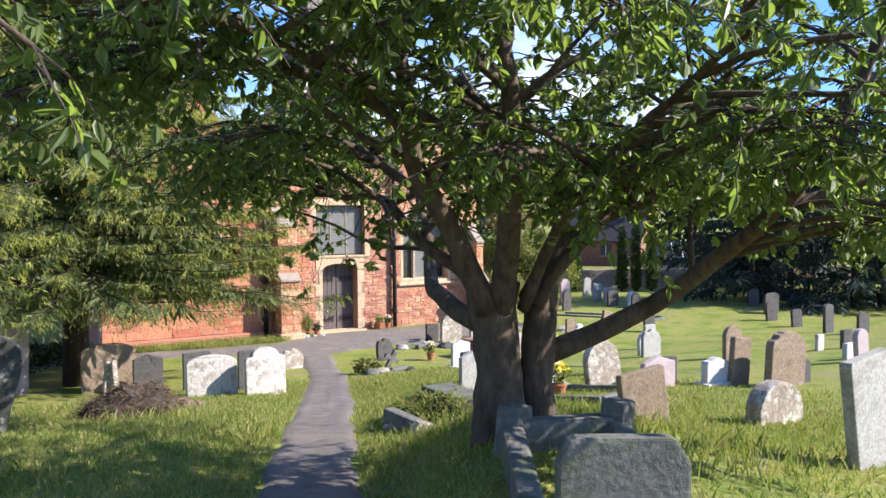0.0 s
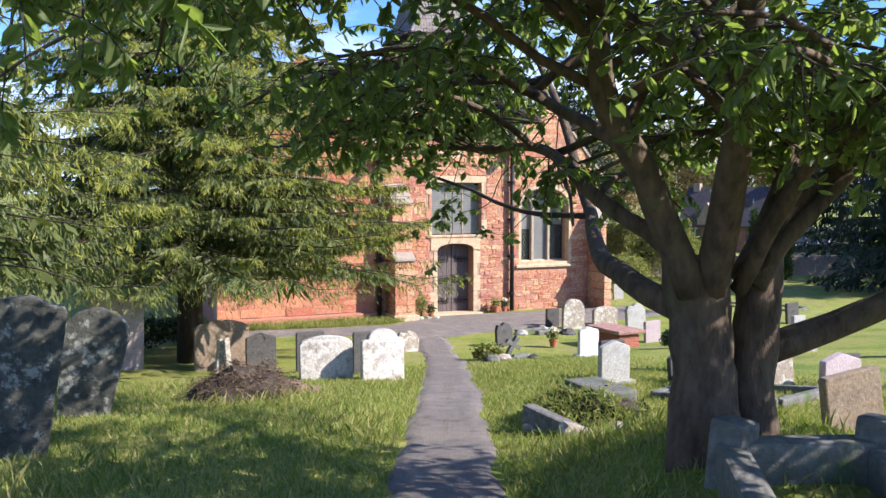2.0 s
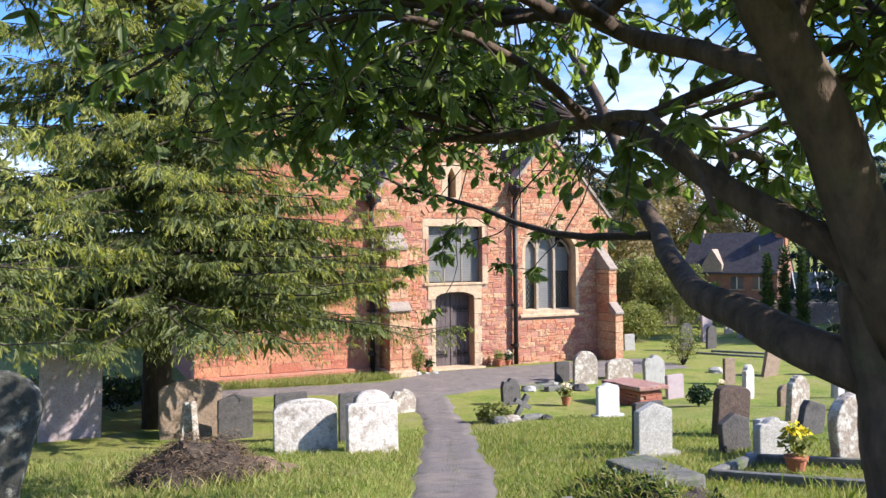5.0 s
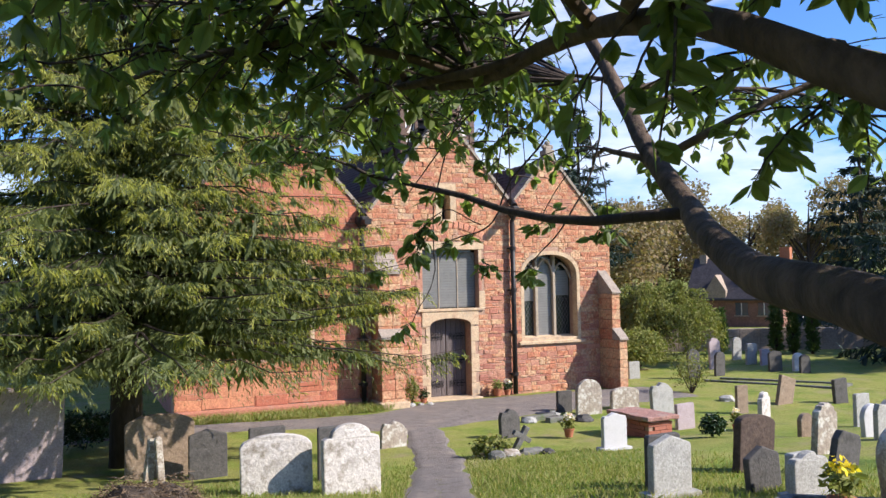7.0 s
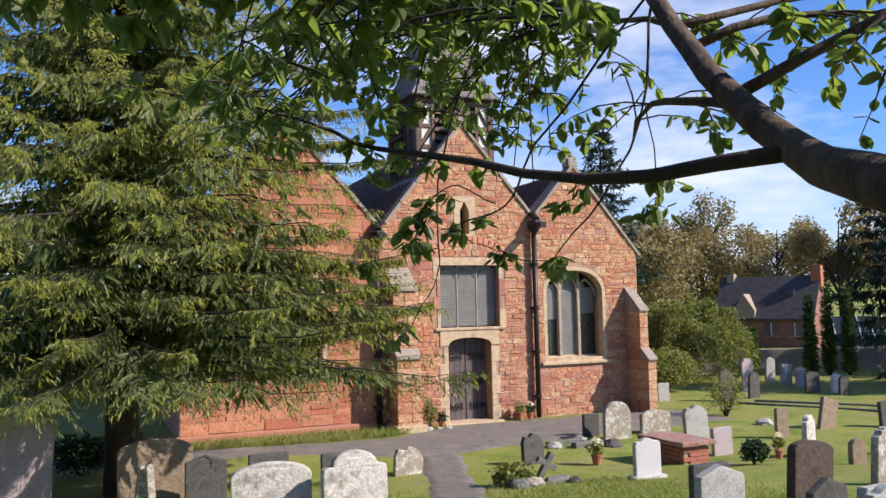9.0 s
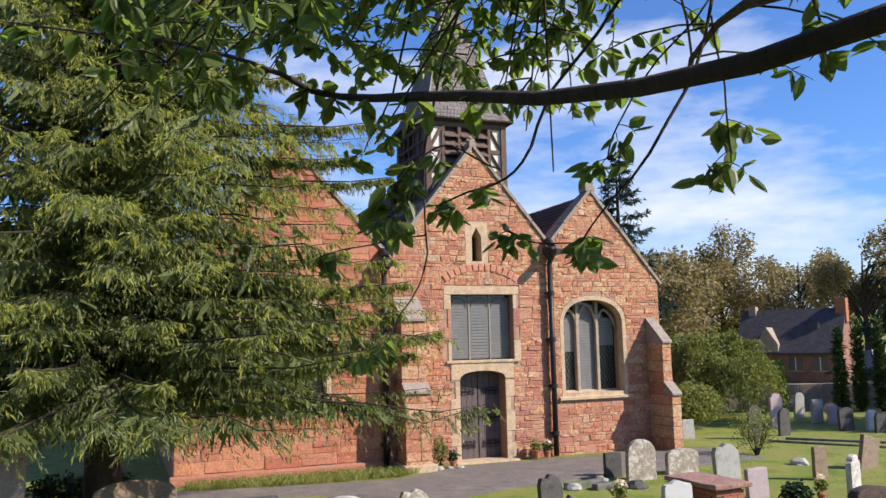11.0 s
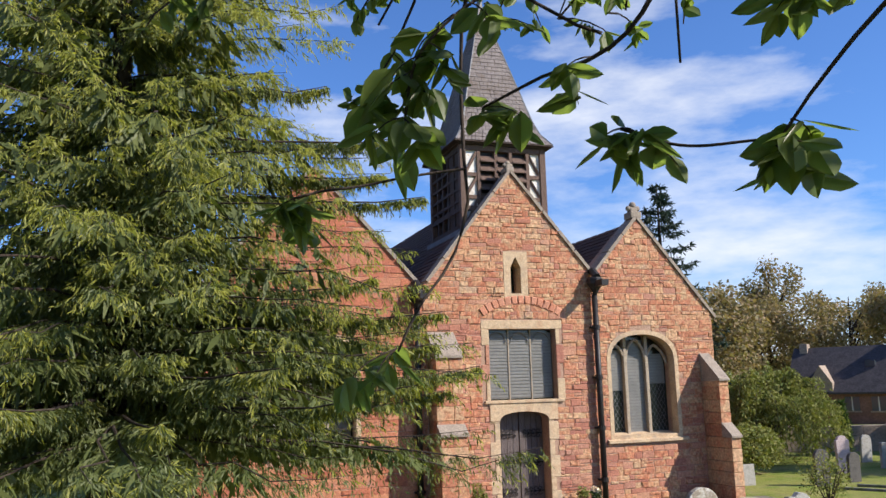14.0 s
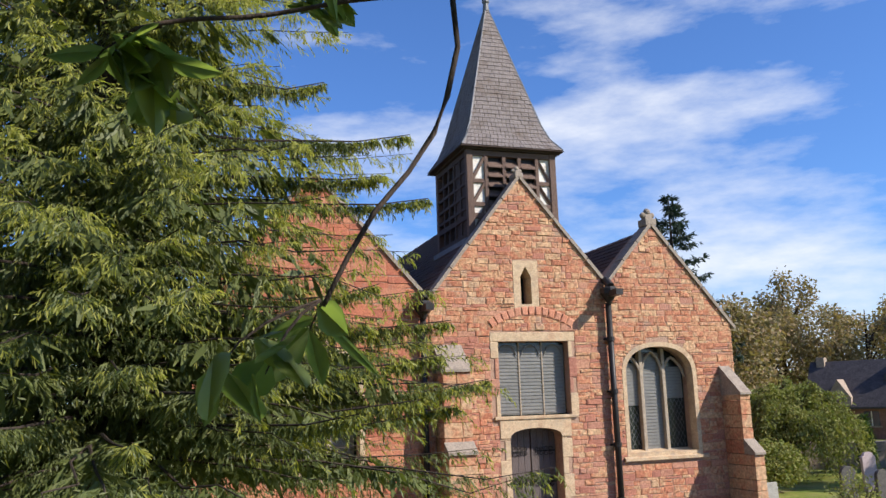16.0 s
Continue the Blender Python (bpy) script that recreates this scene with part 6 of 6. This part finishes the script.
        b1_ = bmesh.new()
        tube(b1_, c, np.linspace(0.010, 0.003, 9), 5)
        part('branch', b1_, M_bark_dark, t, smooth=True)
        for i in range(3, 9):
            for q in range(2):
                a = R.uniform(0, 6.283)
                d2 = np.array([math.cos(a), math.sin(a), R.uniform(0.0, 0.5)])
                twig(np.array(c[i]), d2 / np.linalg.norm(d2), R.uniform(0.15, 0.32), R.randint(5, 10))
    # leafy sprays over the path, nearer the trunk
    for k in range(19):
        e1 = np.array([R.uniform(-1.9, 0.1), R.uniform(1.7, 4.0), R.uniform(1.72, 2.5)])
        s0 = np.array(R.choice([(-0.42, 1.95, 1.72), (-0.6, 2.7, 1.85), (-0.74, 1.49, 2.2)]))
        c = spline([s0, s0 + (e1 - s0) * 0.5 + np.array([0, 0, 0.15]), e1], 8)
        b1_ = bmesh.new()
        tube(b1_, c, np.linspace(0.008, 0.003, 9), 5)
        part('branch', b1_, M_bark_dark, t, smooth=True)
        for i in range(3, 9):
            for q in range(2):
                a = R.uniform(0, 6.283)
                d2 = np.array([math.cos(a), math.sin(a), R.uniform(-0.2, 0.4)])
                twig(np.array(c[i]), d2 / np.linalg.norm(d2), R.uniform(0.15, 0.34), R.randint(5, 9))
    tagged(part("twigwork", tb, M_bark_dark, t), kind="stuff")
    C = np.array(leaf_c)
    C = C + nrng.normal(size=C.shape) * 0.006
    leaf_cloud("crown", np.vstack([C[:n0], C[n1:]]), 0.073, M_leaf, t, 0.6, up=0.75, seed=8, fine=True)
    tagged(leaf_cloud("leaf_spray", C[n0:n1], 0.076, M_leaf, t, 0.6, up=0.75, seed=9, fine=True), kind="stuff")
    return len(C)


cherry()


# ---- conifers ----
def conifer(name, x, y, height, radius, material, label, seed, tiers=26, per=9, strips=46, low=0.0, spread=0.0, droop=0.35, size=0.3, bark=M_bark_dark, hang=0.8, nst=5, thin=1.0, lit_tips=None, fall=0.8, boughs=()):
    z = gz(x, y)
    t = thing(name, label, "tree", pose(x, y, z))
    bm = bmesh.new()
    tube(bm, [(0, 0, -0.2), (0.03, 0.02, height * 0.3), (0, 0.04, height * 0.7), (0, 0, height)], [height * 0.022, height * 0.015, height * 0.008, 0.02], 12)
    part("trunk", bm, bark, t, smooth=True)
    R = np.random.default_rng(seed)
    bb = bmesh.new()
    A, B, Wd, Tip = [], [], [], []
    for k in range(tiers):
        u = k / (tiers - 1)
        zc = low + (height * 0.98 - low) * u ** (1.2 if lit_tips else 0.9)
        rad = radius * ((1 - u) ** fall * 0.95 + 0.05)
        for j in range(max(3, int(per * (1 - 0.5 * u)))):
            a = R.uniform(0, 2 * math.pi)
            L = rad * R.uniform(0.62, 1.08)
            d = np.array([math.cos(a), math.sin(a), 0])
            pts = []
            for s in np.linspace(0, 1, 7):
                pts.append(np.array([0, 0, zc]) + d * L * s + np.array([0, 0, L * (0.10 * s - droop * s * s + 0.10 * s ** 4)]) + R.normal(size=3) * 0.04 * L * s * 0.5)
            tube(bb, pts, np.linspace(0.008 + 0.004 * L, 0.003, 7), 5)
            P_ = np.array(pts)
            side = np.array([-d[1], d[0], 0])
            for q in range(int(strips * (0.35 + 0.65 * L / radius))):
                s = R.uniform(0.05, 1.0)
                i = min(5, int(s * 6))
                c = P_[i] + (P_[i + 1] - P_[i]) * (s * 6 - i)
                sg = R.choice([-1, 1])
                w = L * 0.22 * (1.1 - s) + 0.12
                dirn = side * sg * R.uniform(0.3, 1) * w + d * w * R.uniform(0.2, 0.9) + np.array([0, 0, -hang * w * R.uniform(0.0, 0.9)])
                for e in range(nst):
                    f = (e + R.uniform(0, 0.8)) / nst
                    st = c + dirn * f
                    en = dirn / np.linalg.norm(dirn) * 0.55 + R.normal(size=3) * 0.4 + np.array([0, 0, -hang * 0.55])
                    en /= np.linalg.norm(en)
                    A.append(st)
                    B.append(st + en * size * R.uniform(0.5, 1.1))
                    Wd.append(size * thin * R.uniform(0.06, 0.13))
                    # bright tone grows outward and upward: sunlit tips, shaded inside, as colour
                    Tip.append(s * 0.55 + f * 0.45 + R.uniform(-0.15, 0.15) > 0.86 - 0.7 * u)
                # wide dark blades, added to deepen the shade inside the crown
                if lit_tips and s < 0.72:
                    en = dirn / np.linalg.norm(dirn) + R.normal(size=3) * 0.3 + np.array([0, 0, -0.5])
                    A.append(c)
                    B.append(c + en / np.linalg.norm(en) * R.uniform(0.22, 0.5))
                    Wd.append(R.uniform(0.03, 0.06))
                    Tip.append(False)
    # long single boughs, hung with close drooping sprays
    for az, L, zc in boughs:
        d = np.array([math.cos(radians(az)), math.sin(radians(az)), 0])
        side = np.array([-d[1], d[0], 0])
        P_ = np.array([np.array([0, 0, zc]) + d * L * q + np.array([0, 0, L * (0.05 * q - 0.16 * q * q + 0.12 * q ** 4)]) + R.normal(size=3) * 0.03 * q for q in np.linspace(0, 1, 7)])
        tube(bb, P_, np.linspace(0.035, 0.006, 7), 6)
        for q in range(int(110 * L)):
            s = R.uniform(0.12, 1.0)
            i = min(5, int(s * 6))
            c = P_[i] + (P_[i + 1] - P_[i]) * (s * 6 - i)
            w = R.uniform(0.12, 0.5) * (1.15 - 0.75 * s)
            dirn = side * R.uniform(-0.75, 0.75) * w + d * 0.25 * w + np.array([0, 0, -w * R.uniform(0.25, 1.0)])
            for e in range(9):
                st = c + dirn * (e + R.uniform(0, 0.8)) / 9
                en = dirn / np.linalg.norm(dirn) * 0.6 + R.normal(size=3) * 0.35 + np.array([0, 0, -0.45])
                A.append(st)
                B.append(st + en / np.linalg.norm(en) * R.uniform(0.06, 0.12))
                Wd.append(R.uniform(0.006, 0.011))
                Tip.append(bool(R.random() < (0.5 if s > 0.8 else 0.08)))
    tagged(part("branchwork", bb, bark, t), kind="stuff")
    A, B, Wd, Tip = np.array(A), np.array(B), np.array(Wd)[:, None], np.array(Tip)
    # two needle tones, split by where sun and shade are painted
    sets = (("crown", material, np.ones(len(A), bool)),) if lit_tips is None else (("crown", material, ~Tip), ("young_sprays", lit_tips, Tip))
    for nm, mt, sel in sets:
        a_, b_, w_ = A[sel], B[sel], Wd[sel]
        dd = b_ - a_
        ss = np.cross(dd, R.normal(size=dd.shape))
        ss /= np.linalg.norm(ss, axis=1)[:, None]
        n = len(a_)
        V = np.empty((n, 5, 3))
        mid = a_ + dd * 0.5
        V[:, 0] = a_
        V[:, 1] = mid + ss * w_
        V[:, 2] = b_ + ss * w_ * 0.25
        V[:, 3] = b_ - ss * w_ * 0.25
        V[:, 4] = mid - ss * w_
        mesh_ob(nm, V.reshape(-1, 3).tolist(), [(5 * k, 5 * k + 1, 5 * k + 2, 5 * k + 3, 5 * k + 4) for k in range(n)], mt, t)
    return n


conifer("yew_tree", -8.75, -5.5, 13.5, 5.6, M_yew_shaded, "tall yellow-green conifer with drooping needle sprays", 31, tiers=27, per=20, strips=78, low=2.1, droop=0.25, size=0.105, nst=16, hang=1.0, thin=0.8, lit_tips=M_yew, fall=0.6, boughs=((-6, 5.35, 3.0), (-11, 4.5, 5.6), (-12, 4.2, 6.5), (-12, 3.9, 5.95), (-8, 3.8, 4.3), (-11, 3.0, 7.3), (-2, 5.0, 2.6), (-20, 4.6, 3.3), (-32, 4.4, 2.7), (-48, 4.3, 2.6), (-64, 4.2, 3.0), (-80, 4.0, 2.5), (-100, 4.0, 2.7), (-16, 4.7, 3.8)))
conifer("yew_tree", -13.6, -12.5, 12.0, 4.4, M_yew_shaded, "big drooping conifer at the churchyard edge", 32, tiers=22, per=11, strips=70, low=1.9, droop=0.30, size=0.12, nst=12, hang=1.0, thin=0.8, lit_tips=M_yew, fall=0.6)
conifer("fir_tree", 17.4, 20.0, 13.6, 3.9, M_fir, "dark blue-green fir behind the church", 33, tiers=26, per=9, strips=22, low=1.5, droop=0.15, size=0.42, hang=0.3)
for k, (x, y) in enumerate(((18.5, -1.5), (20.5, -5.0), (24.5, 1.0), (26.0, 8.0), (26.0, -6.0))):
    conifer("dark_yew", x, y, 8.5 + (k % 2) * 1.5, 4.2, M_fir, "broad dark yew at the churchyard boundary", 40 + k, tiers=16, per=8, strips=26, low=0.6, droop=0.25, size=0.5)
for k, (x, y, h) in enumerate(((17.6, 5.5, 3.2), (18.15, 5.1, 3.5), (18.7, 4.6, 3.5), (15.6, 6.6, 1.9))):
    conifer("cypress", x, y, h, 0.2, M_cypress, "slim columnar dark green cypress", 50 + k, tiers=22, per=9, strips=7, low=0.12, droop=-1.2, size=0.22, hang=-0.6)


def broad_tree(name, x, y, h, r, material, label, seed, n=5200, leaf=0.34):
    z = gz(x, y) + (6 * max(0, (y - 60) / 200) + 6 * max(0, (x - 60) / 200))
    t = thing(name, label, "tree", pose(x, y, z))
    R = random.Random(seed)
    bm = bmesh.new()
    tube(bm, [(0, 0, -0.3), (0.05, 0, h * 0.25), (0, 0.1, h * 0.55), (0.1, 0, h * 0.85)], [h * 0.03, h * 0.022, h * 0.012, 0.03], 8)
    part("trunk", bm, M_bark_dark, t)
    bm = bmesh.new()
    C = []
    for k in range(16):
        a = R.uniform(0, 6.28)
        zz0 = h * R.uniform(0.22, 0.6)
        e = np.array([math.cos(a) * r * R.uniform(0.45, 0.95), math.sin(a) * r * R.uniform(0.45, 0.95), min(h * 0.98, zz0 + h * R.uniform(0.12, 0.42))])
        tube(bm, spline([(0, 0, zz0), tuple(e * 0.5 + np.array([0, 0, zz0 * 0.55])), tuple(e)], 6), np.linspace(h * 0.009, 0.02, 7), 5)
        C.append(ball_points(n // 16, tuple(e), (r * 0.42, r * 0.42, h * 0.16), seed * 20 + k, 0.2))
    tagged(part("branchwork", bm, M_bark_dark, t), kind="stuff")
    leaf_cloud("crown", np.concatenate(C), leaf, material, t, 0.7, seed=seed)


RT = random.Random(77)
k = 0
for az in np.arange(14, 66, 2.4):
    for dist in (58, 76):
        a = radians(az + RT.uniform(-1.5, 1.5))
        d = dist + RT.uniform(-5, 5)
        x, y = -8 + d * math.sin(a), -18 + d * math.cos(a)
        if (abs(x - 36) < 9 and abs(y - 27) < 9) or (abs(x - 41) < 12 and abs(y - 17) < 12):
            continue
        broad_tree("autumn_tree", x, y, RT.uniform(7.0, 9.6) * (1 + (dist - 58) / 60), RT.uniform(3.2, 4.6), M_autumn, "thinning autumn tree in brown and olive leaf", 100 + k, 7200, 0.26)
        k += 1
for az in (-40, -28, -16, -5):
    a = radians(az)
    broad_tree("field_tree", -8 + 46 * math.sin(a), -18 + 46 * math.cos(a), 9.5, 4.2, M_shrub, "leafy green tree beyond the churchyard", 200 + az, 3600, 0.4)


# ---- house and garden wall beyond the churchyard ----
def house():
    t = thing("cottage", "brick cottage with dark tiled roof and end chimney", "house", pose(33.7, 24.3, gz(33.7, 24.3), 0, 0, -60))
    L, D, E, Rg = 3.2, 2.1, 2.0, 4.6
    bm = bmesh.new()
    prism(bm, [(-D, -0.5), (D, -0.5), (D, E), (0, Rg), (-D, E)], -L, L)
    for v in bm.verts:
        v.co = Vector((v.co.y, v.co.x, v.co.z))
    bmesh.ops.recalc_face_normals(bm, faces=bm.faces)
    part("wall", bm, M_housebrick, t)
    for s in (-1, 1):
        bm = bmesh.new()
        vs = []
        for x in (-L - 0.2, L + 0.05):
            for y, z in ((s * (D + 0.25), E - 0.2), (0, Rg + 0.06), (0, Rg + 0.18), (s * (D + 0.25), E - 0.08)):
                vs.append(bm.verts.new((x, y, z)))
        for q in ((0, 1, 2, 3), (7, 6, 5, 4), (0, 4, 5, 1), (1, 5, 6, 2), (2, 6, 7, 3), (3, 7, 4, 0)):
            bm.faces.new([vs[i] for i in q])
        bmesh.ops.recalc_face_normals(bm, faces=bm.faces)
        part("roof", bm, M_houseroof, t)
    box("chimney", L - 0.55, -0.35, Rg - 0.8, L + 0.12, 0.35, Rg + 0.8, M_terracotta, t, 0.03)
    box("chimney", -L + 0.25, -0.3, Rg - 0.8, -L + 0.75, 0.3, Rg + 0.45, M_gardenwall, t, 0.03)
    for x in (-2.1, 0.5, 2.0):
        w = box("window", x - 0.42, -D - 0.04, 0.8, x + 0.42, -D + 0.02, 1.65, M_houseglass, t)
        box("sill", x - 0.5, -D - 0.12, 0.7, x + 0.5, -D - 0.005, 0.79, M_gardenwall, w)
        box("mullion", x - 0.03, -D - 0.07, 0.8, x + 0.03, -D - 0.045, 1.65, M_plaster, w)
    bm = bmesh.new()
    prism(bm, [(-0.7, 1.9), (0.7, 1.9), (0.7, 2.5), (0.0, 3.6), (-0.7, 2.5)], -D - 0.2, -0.7)
    o = part("dormer", bm, M_gardenwall, t)
    o.location = (-1.2, 0, 0)
    box("rooflight", 1.2, -1.15, 3.45, 1.75, -0.85, 3.85, M_houseglass, t)
    return t


house()
gwall = thing("garden_wall", "low stone boundary wall of the churchyard garden", "wall", kind="structure")
for k in range(24):
    x = 14.5 + k * 0.8
    y = 9.5 - k * 0.42
    o = box("wall_panel", 0, -0.18, -0.4, 0.9, 0.18, 0.95 + 0.05 * rng.random(), M_gardenwall, gwall, 0.02)
    o.matrix_basis = pose(x, y, gz(x, y), 0, 0, -27.7)


def greenhouse(x, y, turn):
    t = thing("greenhouse", "small white-framed greenhouse with a glazed pitched roof", "greenhouse", pose(x, y, gz(x, y), 0, 0, turn))
    L, D, E, Rg = 1.9, 1.2, 1.0, 2.1
    box("base_wall", -L, -D, -0.4, L, D, 0.55, M_gardenwall, t, 0.02)
    for s in (-1, 1):
        box("side_pane", -L, s * D - 0.01, 0.554, L, s * D + 0.01, E, M_houseglass, t)
        for k in range(7):
            xx = -L + 2 * L * k / 6
            bm = bmesh.new()
            tube(bm, [(xx, s * (D + 0.06), E - 0.05), (xx, 0, Rg + 0.03)], [0.035, 0.035], 6)
            part("glazing_bar", bm, M_plaster, t)
        bm = bmesh.new()
        vs = [bm.verts.new(p) for p in ((-L, s * D, E), (L, s * D, E), (L, 0, Rg), (-L, 0, Rg))]
        f = bm.faces.new(vs)
        bmesh.ops.solidify(bm, geom=[f], thickness=0.012)
        part("roof_pane", bm, M_houseglass, t)


greenhouse(30.3, 13.6, -38)


# ---- grass ----
def grass(name, n, area, hmin, hmax, seed, keep, label):
    r = np.random.default_rng(seed)
    x = r.uniform(area[0], area[1], n)
    y = r.uniform(area[2], area[3], n)
    off = np.abs(x - np.interp(y, CL_Y, CL_X))
    ok = keep(x, y, off, r)
    x, y = x[ok], y[ok]
    n = len(x)
    z = ground_z(x, y) - 0.01
    a = r.uniform(0, 2 * math.pi, n)
    h = r.uniform(hmin, hmax, n)
    w = r.uniform(0.003, 0.007, n)
    lean = r.normal(size=(n, 2)) * 0.45
    V = np.empty((n, 5, 3))
    dx, dy = np.cos(a) * w, np.sin(a) * w
    V[:, 0] = np.stack([x - dx, y - dy, z], 1)
    V[:, 1] = np.stack([x + dx, y + dy, z], 1)
    mx, my, mz = x + lean[:, 0] * h * 0.4, y + lean[:, 1] * h * 0.4, z + h * 0.6
    V[:, 2] = np.stack([mx + dx * 0.8, my + dy * 0.8, mz], 1)
    V[:, 4] = np.stack([mx - dx * 0.8, my - dy * 0.8, mz], 1)
    V[:, 3] = np.stack([x + lean[:, 0] * h, y + lean[:, 1] * h, z + h], 1)
    F = [(5 * k, 5 * k + 1, 5 * k + 2, 5 * k + 3, 5 * k + 4) for k in range(n)]
    o = mesh_ob(name, V.reshape(-1, 3).tolist(), F, M_blade)
    tagged(o, label, "grass", kind="stuff")


grass("grass", 190000, (-14, -1, -23.5, -8), 0.03, 0.085, 3, lambda x, y, o, r: (o > 0.44) & (np.minimum(np.minimum(x + 14, -1 - x), np.minimum(y + 23.5, -8 - y)) > r.uniform(0, 3, len(x))), "short green lawn grass with longer tufts")
grass("long_grass", 26000, (-13, -4.5, -23, -11), 0.08, 0.2, 4, lambda x, y, o, r: (o > 0.42) & (np.sin(1.7 * x + 0.6 * y) + np.sin(2.3 * y - x) + r.normal(size=len(x)) * 0.4 > 0.9), "longer grass tufts beside the path")
grass("verge_grass", 9000, (-7.2, -1.6, -1.5, -0.15), 0.06, 0.22, 6, lambda x, y, o, r: (y > np.interp(x, [-7.2, -4.5, -2.6, -2.0, -1.4], [-0.9, -1.35, -1.35, -0.95, -0.55])) & (y < -0.18), "bright green weeds along the foot of the wall")
grass("path_grass", 90000, (-11, -5, -23.5, -10), 0.02, 0.055, 9, lambda x, y, o, r: (np.abs(x - np.interp(y, CL_Y, CL_X) - 0.02 * np.sin(3 * y)) < 0.05 + 0.02 * np.sin(4 * y)) & (np.sin(1.3 * y) + 0.7 * np.sin(3.7 * y) > -0.35), "thin line of grass along the middle of the path")


# ---- coursed stones of the church walls ----
lay_stones(stone_rows(NAVE, [D_SUR, W_SUR, S_SUR, BUT_L], -0.3, 7.9, (0.055, 0.18), (0.10, 0.46), 1), wall_nave, M_mix_o, M_mix_i, lambda x, z: z < 4.6, lambda x, z: 0.55 if z < 4.2 else 0.12)
lay_stones(stone_rows(SOUTH, [W2_SUR, BUT_R], -0.3, 6.9, (0.055, 0.18), (0.10, 0.46), 2), wall_south, M_mix_o, M_mix_i, lambda x, z: z < 4.4, lambda x, z: 0.5 if z < 1.5 else 0.15)
lay_stones(stone_rows(NORTH, [W3_SUR], 0.17, 7.7, (0.24, 0.34), (0.4, 0.85), 3), wall_north, M_ash_o, M_ash_i, lambda x, z: z < 6)
